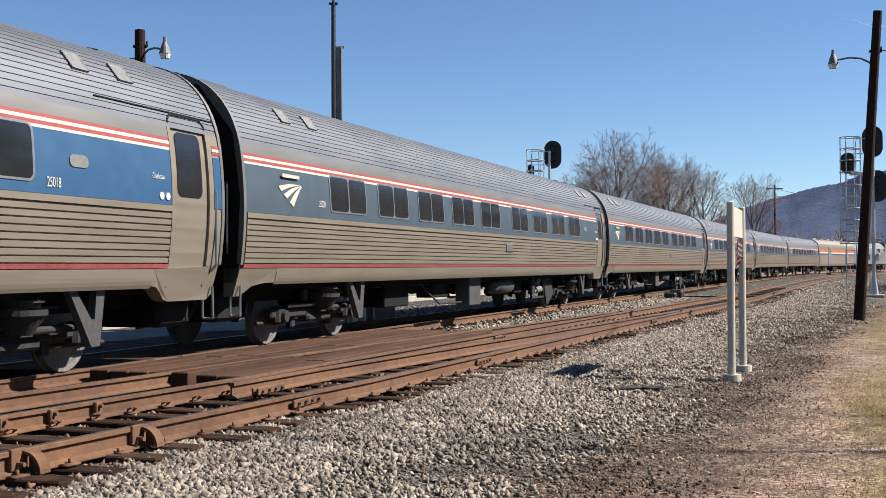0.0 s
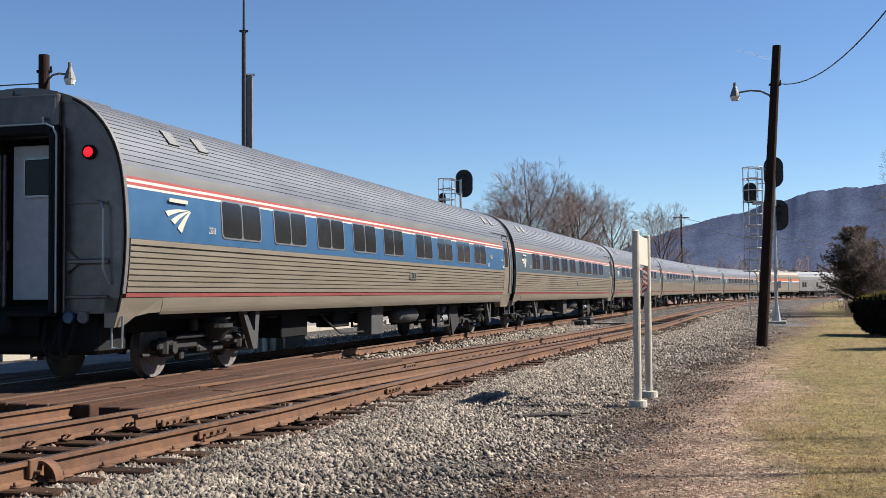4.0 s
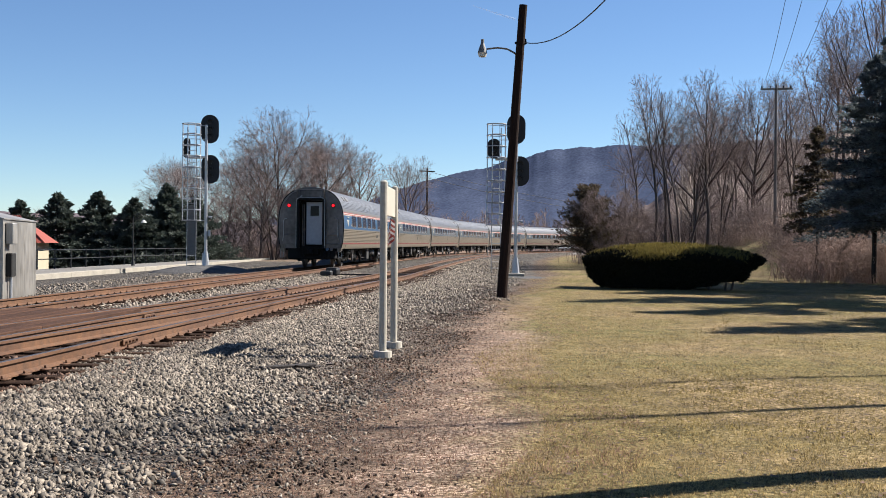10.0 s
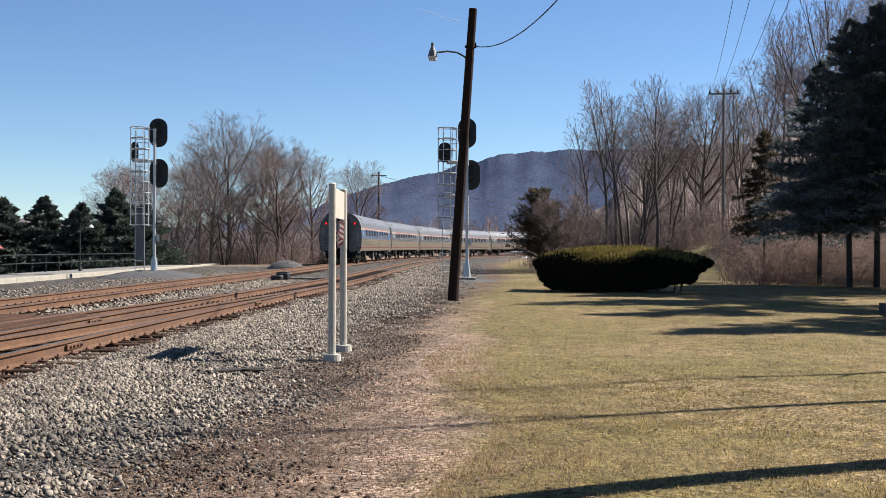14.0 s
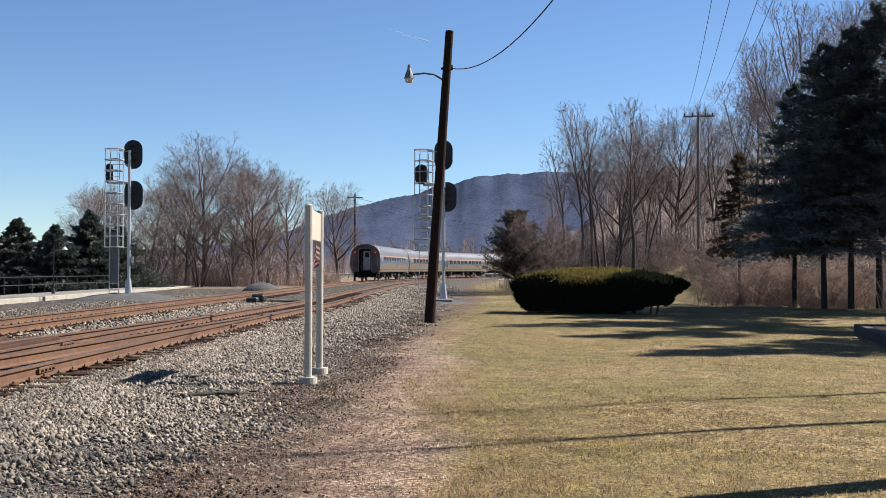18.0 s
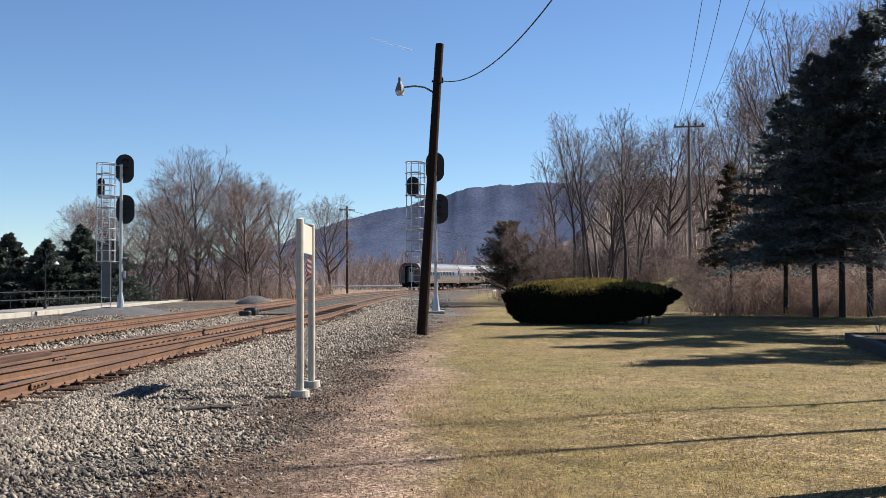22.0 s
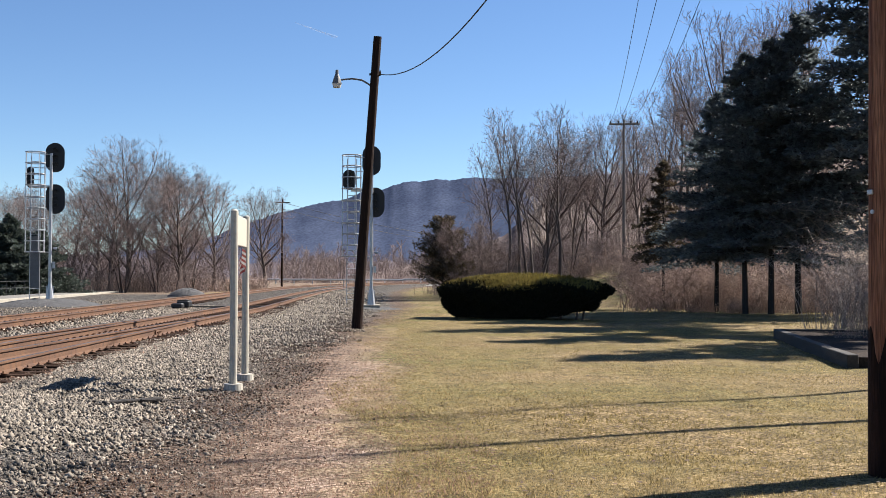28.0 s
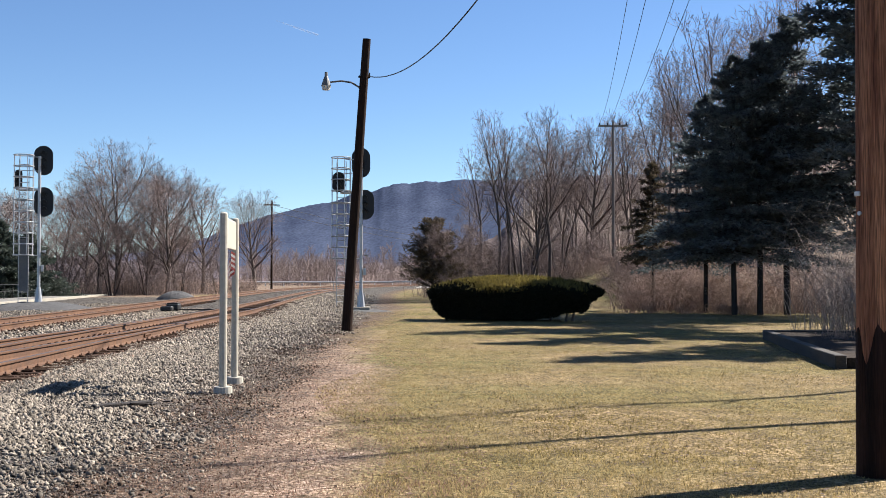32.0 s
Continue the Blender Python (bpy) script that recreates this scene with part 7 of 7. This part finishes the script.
# lone poles on the far left
for hd, ds, h in ((-9.0, 120, 6.5), (-13.0, 110, 7), (16.6, 158, 12.0)):
    x, y = polar(hd, ds)
    p = base("telegraph_pole", x, y, gz(x, y), label="distant dark wooden telegraph pole", category="utility pole", group="distant poles")
    part("pole", tube(B(), (0, 0, 0), (0, 0, h), 0.16, 0.12, 8), M["wood_pole"], p)
    if hd > 0:
        part("cross_arm", box(B(), 0, 0, h - 0.5, 2.2, 0.12, 0.14), M["wood_pole"], p)

for dz in (0.0, 0.9):
    a, b = polar(16.6, 158), polar(33.0, 230)
    cable("cable", (*a, gz(*a) + 11.5 - dz), (*b, 9.0 - dz), 2.5, 0.03, "distant black overhead line crossing the field", 20)

# raised bed
bd = base("raised_bed", 20.85, 24.12, gz(20.85, 24.1), 0, label="low raised bed of weathered railway timbers", category="raised bed")
ux, uy = -0.559, -0.829
wx, wy = 0.829, -0.559
for i, (l0, l1) in enumerate(((0, 2.6), (2.61, 5.2), (5.21, 7.8), (7.81, 10.4))):
    m = (l0 + l1) / 2
    part("timber", box(B(), 0, 0, 0, 0.2, l1 - l0 - 0.01, 0.26, 0.012, pose(ux * m, uy * m, 0.12, 0, 0, -34 + 0.4 * i)), M["timber"], bd)
part("timber", box(B(), 0, 0, 0, 6.0, 0.2, 0.26, 0.012, pose(wx * 3.1, wy * 3.1, 0.12, 0, 0, -34)), M["timber"], bd)
part("soil", box(B(), 0, 0, 0, 5.8, 10.2, 0.2, 0, pose(ux * 5.2 + wx * 3.0, uy * 5.2 + wy * 3.0, 0.10, 0, 0, -34)), M["soil"], bd)
thicket("dry_perennials", 160, sector(43.8, 45.8, 28.5, 31), 0.55, "brush", "dry brown perennials in the raised bed", 79, 0.6, 0.006, 0.9, 20)

# old snow far along the line
sn = mound("snow_bank", *line_at(205, 14)[:2], 5.0, 0.7, M["white"], "low bank of old snow beside the line", 8)
tagged(sn, category="snow")

# roadside guard rail across the far field
gr = base("guard_rail", 0, 0, 0, label="pale steel guard rail along a far road", category="guard rail")
for i in range(14):
    x0, y0 = polar(14.5 + i * 0.9, 205)
    x1, y1 = polar(14.5 + (i + 1) * 0.9, 205)
    z0 = gz(x0, y0) + 0.75
    part("post", box(B(), x0, y0, z0 - 0.5, 0.16, 0.16, 1.0), M["galv"], gr)
    part("beam", tube(B(), (x0, y0, z0), (x1, y1, z0), 0.15, 0.15, 6), M["galv"], gr)

# debris in the gravel
db = base("driftwood", 2.36, 13.95, gz(2.36, 13.95), 15, label="rotten dark length of timber lying in gravel", category="debris")
part("board", box(B(), 0, 0, 0.03, 0.74, 0.10, 0.05, 0.012), M["debris"], db)
g = np.random.default_rng(29)
for k in range(7):
    part("splinter", box(B(), 0, 0, 0, g.uniform(0.08, 0.3), g.uniform(0.015, 0.04), 0.018, 0.004, pose(g.uniform(-0.5, 0.6), g.uniform(-0.22, 0.3), 0.04, 0, g.uniform(-8, 8), g.uniform(-40, 40))), M["debris"], db)
part("splinter", box(B(), 0.1, 0.09, 0.035, 0.5, 0.04, 0.03, 0.008, pose(0, 0, 0, 0, 4, 7)), M["debris"], db)


# ties, planks, fasteners, stones, grass --------------------------------------
def ties(track, u_of, s0, s1, step, length):
    tie = None
    g = np.random.default_rng(int(s0 * 10))
    for s in np.arange(s0, s1, step):
        x, y, h = line_at(s, float(u_of(s)))
        m = pose(x, y, float(rail_z(s)) - 0.172 - 0.095, 0, 0, -math.degrees(h) + g.normal(0, 0.8)) @ Matrix.Translation((g.normal(0, 0.05), 0, g.normal(0, 0.006)))
        if tie is None:
            tie = part("tie", box(B(), 0, 0, 0, length, 0.225, 0.18, 0.012), M["tie"], track)
            tie.matrix_basis = m
        else:
            share("tie", tie, track, m)


ties(near_track, lambda s: near_u(s) - 0.25 * (s < 58), 14, 92, 0.53, 3.0)
ties(far_track, lambda s: 0.0, 26, 92, 0.53, 2.6)


def fasteners(track, offs, s0, s1, step, label, looped=()):
    """Tie plates and spikes beside each rail; curled spring clips on the looped ones."""
    V, F, segs = [], [], []
    cube = np.array([(a, b, c) for a in (-0.5, 0.5) for b in (-0.5, 0.5) for c in (0, 1)])
    quads = np.array([(0, 1, 3, 2), (4, 6, 7, 5), (0, 4, 5, 1), (2, 3, 7, 6), (1, 5, 7, 3), (0, 2, 6, 4)])
    plate, spike = (0.085, 0.15, 0.014), (0.022, 0.02, 0.045)
    g = np.random.default_rng(17)
    for s in np.arange(s0, s1, step):
        for k, off in enumerate(offs):
            for du, dim in ((0.10, plate), (-0.10, plate), (-0.085, spike), (0.085, spike)):
                if k in looped and dim is spike and s < 48:
                    a = 1 if du > 0 else -1
                    q = []
                    for i in range(7):
                        w = i / 6 * 5.0 - 0.6
                        x, y, h = line_at(s + 0.055 * math.cos(w) + g.uniform(-0.004, 0.004), float(off(s)) + a * (0.062 + 0.042 * (1 + math.sin(w)) * 0.9))
                        q.append((x, y, float(rail_z(s)) - 0.150 + 0.042 * math.sin(i / 6 * math.pi)))
                    segs += [(*m, *n_, 0.011, 0.011) for m, n_ in zip(q, q[1:])]
                    continue
                x, y, h = line_at(s + g.uniform(-0.05, 0.05), float(off(s)) + du)
                q = cube * dim
                c, sn_ = math.cos(h), math.sin(h)
                F.append(quads + len(V) * 8)
                V.append(np.stack([x + q[:, 0] * c + q[:, 1] * sn_, y - q[:, 0] * sn_ + q[:, 1] * c, float(rail_z(s)) - 0.172 + q[:, 2]], -1))
    tagged(fast("fastener", np.concatenate(V), np.concatenate(F), M["rust"], track, label), kind="stuff")
    if segs:
        V, F = limb_mesh(segs, 5)
        tagged(fast("spring_clip", V, F, M["rust"], track, "curled rusty spring clips"), kind="stuff")


fasteners(near_track, [lambda s: near_u(s) + 0.75, lambda s: near_u(s) - 0.75], 14, 90, 0.53, "rusty tie plates and spikes", (1,))
fasteners(far_track, [lambda s: 0.75, lambda s: -0.75], 36.5, 90, 0.53, "rusty tie plates and spikes")
for s in (26.05, 24.77):
    # rounded bracket clamped on the outer rail: a recessed quarter disc with a raised rim
    x, y, h = line_at(s, float(near_u(s)) + 0.79)
    bm = B()
    arc = [(0.145 * math.sin(w), -0.10 + 0.15 * math.cos(w)) for w in np.linspace(0, math.pi / 2, 9)]
    face = [(0.0, -0.10)] + arc
    va, vb = [[bm.verts.new((a, d, b)) for a, b in face] for d in (0.0, 0.03)]
    bm.faces.new(va)
    bm.faces.new(vb[::-1])
    for k in range(len(face)):
        n = (k + 1) % len(face)
        bm.faces.new((va[k], vb[k], vb[n], va[n]))
    ra, rb = [[bm.verts.new((a * f, d, -0.10 + (b + 0.10) * f)) for f in (0.90, 1.04) for a, b in arc] for d in (-0.07, 0.04)]
    m = len(arc)
    for k in range(m - 1):
        for q in ((ra[k], ra[k + 1], ra[m + k + 1], ra[m + k]), (rb[k], rb[m + k], rb[m + k + 1], rb[k + 1]), (ra[m + k], ra[m + k + 1], rb[m + k + 1], rb[m + k]), (ra[k], rb[k], rb[k + 1], ra[k + 1])):
            bm.faces.new(q)
    bmesh.ops.recalc_face_normals(bm, faces=bm.faces)
    box(bm, -0.02, -0.10, 0.0, 0.04, 0.16, 0.15, 0.006)
    tube(bm, (0.0, -0.12, -0.03), (0.06, -0.12, -0.03), 0.018, 0.018, 8)
    o = part("rail_brace", bm, M["rust"], near_track, "rounded rusty rail brace")
    o.matrix_basis = pose(x, y, 0.285, 0, 0, -math.degrees(h))
for s in (26.15, 26.75, 27.35):
    x, y, h = line_at(s, float(near_u(s)) - 0.75 + 0.045)
    bm = B()
    box(bm, 0, 0, -0.07, 0.05, 0.10, 0.12, 0.008)
    tube(bm, (0.02, 0, -0.05), (0.06, 0, -0.05), 0.02, 0.02, 6)
    o = part("rail_block", bm, M["rust"], near_track)
    o.matrix_basis = pose(x, y, 0.35, 0, 0, -math.degrees(h))
for s, off in ((28.6, 0.75), (33.8, 0.75), (29.5, -0.2), (46.0, 0.75), (39.0, -0.75)):
    x, y, h = line_at(s, float(near_u(s)) + off)
    bm = B()
    for sd in (1, -1):
        box(bm, sd * 0.03, 0, -0.09, 0.03, 0.62, 0.08, 0.008)
        for k in range(4):
            tube(bm, (sd * 0.04, -0.22 + 0.15 * k, -0.09), (sd * 0.075, -0.22 + 0.15 * k, -0.09), 0.018, 0.018, 6)
    o = part("joint_bar", bm, M["rust"], near_track)
    o.matrix_basis = pose(x, y, 0.35, 0, 0, -math.degrees(h))

# timber crossing between the rails
cr = base("track_crossing", *line_at(33)[:2], 0, label="brown timber crossing laid between the rails", category="crossing", kind="structure")
cr.matrix_basis = Matrix()
g = np.random.default_rng(23)
for u0, u1, n, s0, s1 in ((-0.62, 0.62, 5, 30.0, 39.0), (0.86, 2.28, 5, 30.2, 39.8), (2.5, 3.1, 2, 30.0, 40.2), (-2.3, -0.88, 5, 29.5, 38.5)):
    w = (u1 - u0) / n
    for i in range(n):
        cuts = [s0, s0 + 2.6 + g.uniform(-0.4, 0.4), s0 + 5.2 + g.uniform(-0.4, 0.4), s1]
        for a, b in zip(cuts, cuts[1:]):
            m = (a + b) / 2
            x, y, h = line_at(m, u0 + (i + 0.5) * w)
            o = part("plank", box(B(), 0, 0, 0, w - 0.012, b - a - 0.015, 0.16, 0.012), M["plank"], cr)
            o.matrix_basis = pose(x, y, 0.35 - 0.012 - 0.08 + g.uniform(-0.006, 0.006), 0, g.uniform(-0.5, 0.5), -math.degrees(h))


M["stone_rust"] = material("rust_stained_stone", (0.135, 0.078, 0.048), 0.9, 0, 0.25, 12.0, second=(0.085, 0.045, 0.03), island=0.5)


def stones(name, n, place, size, label, seed, lift=0.0, mat="stone"):
    """Angular crushed stones, one object."""
    g = np.random.default_rng(seed)
    x, y = place(g, n)
    n = len(x)
    z = ground_z(x, y)
    octa = np.array([(1, 0, 0), (-1, 0, 0), (0, 1, 0), (0, -1, 0), (0, 0, 1), (0, 0, -1)])
    tri = np.array([(0, 2, 4), (2, 1, 4), (1, 3, 4), (3, 0, 4), (2, 0, 5), (1, 2, 5), (3, 1, 5), (0, 3, 5)])
    V = (octa[None] + g.uniform(-0.5, 0.5, (n, 6, 3))) * g.uniform(0.42, 1.5, (n, 1, 3))
    a, b = g.uniform(0, 6.283, n), g.uniform(-0.9, 0.9, n)
    ca, sa, cb_, sb = np.cos(a)[:, None], np.sin(a)[:, None], np.cos(b)[:, None], np.sin(b)[:, None]
    X, Y, Z = V[..., 0], V[..., 1] * cb_ - V[..., 2] * sb, V[..., 1] * sb + V[..., 2] * cb_
    r = (size * g.uniform(0.55, 1.35, n))[:, None]
    V = np.stack([x[:, None] + (X * ca - Y * sa) * r, y[:, None] + (X * sa + Y * ca) * r, z[:, None] + Z * r + r * 0.25 + lift], -1)
    F = tri[None] + (np.arange(n) * 6)[:, None, None]
    return tagged(fast(name, V.reshape(-1, 3), F.reshape(-1, 3), M[mat]), label, "earth" if mat == "clod" else "ballast", kind="stuff")


def shoulder(s0, s1, a, b, power=1.0):
    def place(g, n):
        s = s0 + (s1 - s0) * g.uniform(0, 1, n) ** power
        v = 1 - np.sqrt(1 - g.uniform(0, 1, n))
        u = near_u(s) + a + (b - a) * v + 0.3 * np.sin(s * 1.1)
        # bare patches of fines, more of them down the slope
        patchy = np.sin(s * 1.7 + 2.1 * np.sin(u * 1.3)) * np.sin(u * 2.3 + 1.6 * np.sin(s * 0.9)) + 0.5 * np.sin(s * 4.3 + u * 3.1) * np.sin(u * 5.7 - s * 1.9)
        ok = patchy + g.normal(0, 0.35, n) < 1.2 - 1.1 * v
        x, y, _ = line_at(s[ok], u[ok])
        return x, y
    return place


def between(s0, s1, u0, u1):
    def place(g, n):
        s = g.uniform(s0, s1, n)
        x, y, _ = line_at(s, u0 + (u1 - u0) * g.uniform(0, 1, n))
        return x, y
    return place


stones("ballast", 92000, shoulder(21, 44, 1.0, 4.4, 1.35), 0.0235, "sharp grey crushed-stone ballast", 101)
stones("ballast", 26000, shoulder(44, 80, 1.0, 5.4), 0.032, "sharp grey crushed-stone ballast", 102)
stones("ballast", 12000, shoulder(20, 60, -1.4, 1.2), 0.03, "rust-stained ballast between the rails", 103, -0.01, "stone_rust")
stones("ballast", 14000, shoulder(20, 60, 0.75, 1.9), 0.022, "rust-stained ballast beside the rails", 107, 0.0, "stone_rust")
stones("ballast", 9000, between(37, 75, 0.9, 3.2), 0.04, "ballast between the tracks", 104)
stones("ballast", 6000, between(37, 75, -0.6, 0.6), 0.036, "ballast between the rails", 105)


stones("ballast", 16000, lambda g, n: line_at((s_ := g.uniform(21, 44, n)), near_u(s_) + g.uniform(2.2, 5.0, n))[:2], 0.011, "small stone chips in the dark fines", 108, -0.002)
stones("ballast", 7000, shoulder(80, 125, 1.0, 6.0), 0.05, "ballast along the far curve", 109)
stones("ballast", 6000, between(42, 92, -6.0, -1.4), 0.036, "pale gravel beyond the far track", 110)
stones("loose_stone", 2600, lambda g, n: line_at((s_ := g.uniform(21, 42, n)), near_u(s_) + g.uniform(3.3, 4.8, n))[:2], 0.016, "loose ballast stones scattered over dirt", 106)


def grass(n, r0, r1, h0, h1, mat, label, seed, keep):
    g = np.random.default_rng(seed)
    r = r0 * (r1 / r0) ** g.uniform(0, 1, n)
    a = np.radians(g.uniform(h0, h1, n))
    x, y = r * np.sin(a), r * np.cos(a)
    s, u = line_su(x, y)
    ok = keep(s, u - near_u(s), g)
    x, y = x[ok], y[ok]
    z = ground_z(x, y)
    m = len(x)
    tuft = np.clip(0.45 + 0.32 * np.sin(x * 9.1 + 2.3 * np.sin(y * 3.7)) * np.sin(y * 7.3 + 1.9 * np.sin(x * 4.1)) + 0.15 * np.sin(x * 1.9 + y * 0.7) * np.sin(y * 1.3) + g.normal(0, 0.3, m), 0, 1.4)
    h = g.uniform(0.006, 0.020, m) * (0.55 + 1.2 * tuft ** 2)
    t = g.uniform(0, 6.283, m)
    w = g.uniform(0.0016, 0.004, m) * (1 + r[ok] * 0.06)
    l = g.uniform(0.006, 0.026, m)
    t2 = g.uniform(0, 6.283, m)
    V = np.stack([np.stack([x + np.cos(t) * w, y + np.sin(t) * w, z - 0.004], -1), np.stack([x - np.cos(t) * w, y - np.sin(t) * w, z - 0.004], -1), np.stack([x + np.cos(t2) * l, y + np.sin(t2) * l, z + h], -1)], 1)
    F = np.arange(m * 3).reshape(-1, 3)
    return tagged(fast("grass", V.reshape(-1, 3), F, M[mat]), label, "grass", kind="stuff")


M["blade"] = material("straw_green_blades", (0.3620, 0.2634, 0.1323), 0.8, 0, 0.3, 0.6, second=(0.2062, 0.1581, 0.0547), island=0.7, spec=0.2, leafy=0.5)
M["blade_dry"] = material("dry_pinkish_blades", (0.348, 0.23, 0.175), 0.85, 0, 0.3, 0.9, second=(0.19, 0.107, 0.0729), island=0.65, spec=0.2, leafy=0.5)
grass(560000, 6.5, 58, 8, 50, "blade", "short straw-green lawn grass", 111, lambda s, u, g: (u > 5.9 + 0.5 * np.sin(s * 0.5)) & (g.uniform(0, 1, len(s)) < 0.9))
grass(170000, 6.0, 30, -8, 36, "blade_dry", "dry pinkish-brown grass along the verge", 112, lambda s, u, g: (u > 4.3 + 0.4 * np.sin(s * 0.9)) & (u < 6.8 + 0.5 * np.sin(s * 0.5)))


def litter(n, place, size, label, seed, mat):
    """Fallen leaves, one object."""
    g = np.random.default_rng(seed)
    x, y = place(g, n)
    n = len(x)
    z = ground_z(x, y) + 0.012
    a = g.uniform(0, 6.283, n)
    r = size * g.uniform(0.5, 1.3, n)
    tilt = g.uniform(-0.5, 0.7, (4, n)) * r * 0.6
    V = np.stack([np.stack([x + np.cos(a + k) * r * w, y + np.sin(a + k) * r * w, z + np.abs(tilt[i])], -1) for i, (k, w) in enumerate(((0, 1), (1.5, 0.6), (3.14, 1), (4.7, 0.6)))], 1)
    return tagged(fast("fallen_leaves", V.reshape(-1, 3), np.arange(n * 4).reshape(-1, 4), M[mat]), label, "leaves", kind="stuff")


M["leaf"] = material("brown_leaf", (0.12, 0.069, 0.039), 0.9, 0, 0.3, 3.0, second=(0.066, 0.036, 0.024), island=0.5)
litter(7000, shoulder(20, 46, 3.4, 6.4, 1.2), 0.017, "brown leaf litter along the verge", 121, "leaf")
M["humus"] = material("dark_rotten_leaf", (0.051, 0.0312, 0.0216), 0.95, 0, 0.3, 3.0, second=(0.018, 0.0126, 0.0102), island=0.5)


def heaps(g, n):
    """Small heaps of debris along the edge of the stones."""
    s0 = 22 + 44 * g.uniform(0, 1, 130) ** 0.85
    u0 = g.normal(4.2, 0.45, 130)
    pick = g.integers(0, 130, n)
    s = s0[pick] + g.normal(0, 0.3, n)
    u = near_u(s) + u0[pick] + g.normal(0, 0.17, n)
    return line_at(s, u)[:2]


M["clod"] = material("dark_earth_clod", (0.075, 0.050, 0.034), 0.95, 0, 0.4, 10.0, second=(0.036, 0.024, 0.017), island=0.5, spec=0.15)
stones("earth_clods", 7000, heaps, 0.016, "dark earth clods along the edge of the stones", 124, 0.0, "clod")
stones("earth_clods", 5000, lambda g, n: line_at((s_ := g.uniform(21, 58, n)), near_u(s_) + g.normal(4.4, 0.7, n))[:2], 0.010, "crumbs of dark earth on the verge", 125, 0.0, "clod")
litter(9000, heaps, 0.026, "dark clumps of rotten leaves on the verge", 123, "humus")
litter(3600, sector(12, 48, 7, 34), 0.026, "scattered fallen leaves on the lawn", 122, "leaf")


# movement ------------------------------------------------------------------
TAIL_T = [0, 2, 5, 6, 7, 8, 9, 10, 11, 12, 13, 17, 18, 19, 20, 21, 22, 23, 24, 25, 28, 32]
TAIL_S = [6.57, 18.01, 39.04, 46.12, 53.38, 61.09, 69.0, 77.05, 85.14, 93.37, 102.01, 138.76, 148.26, 158.01, 167.97, 178.13, 188.63, 199.55, 210.76, 222.1, 256.5, 302.5]


def motions():
    """The train rolls away round the curve, car by car; the vapour trail drifts."""
    rows = []
    for t, hd, up in ((0, 20.7, 11.3), (19, 19.1, 11.8), (32, 17.8, 12.4)):
        x, y = polar(hd, 3000)
        rows.append((t, pose(x, y, 3000 * math.tan(radians(up)), 0, 0, -hd)))
    walk(vapour, rows)
    fit = np.polyfit(TAIL_T, TAIL_S, 5)
    ts = [i * 1.0 for i in range(33)]
    tail = 0.5 * np.polyval(fit, ts) + 0.5 * np.interp(ts, TAIL_T, TAIL_S)
    at = 0.0
    for ob in train:
        n = ob.name.split(".")[0]
        half, pivot, gap = (10.5, 6.6, 21.2) if n == "locomotive" else (12.9, 9.07, 25.95)
        rows = []
        for t, s in zip(ts, tail):
            c = s + at + half
            a, b = line_at(c - pivot), line_at(c + pivot)
            h = math.degrees(math.atan2(b[0] - a[0], b[1] - a[1]))
            z0, z1 = float(rail_z(c - pivot)), float(rail_z(c + pivot))
            rows.append((t, pose((a[0] + b[0]) / 2, (a[1] + b[1]) / 2, (z0 + z1) / 2, math.degrees(math.atan2(z1 - z0, 2 * pivot)), 0, -h)))
        walk(ob, rows)
        at += gap


motions()
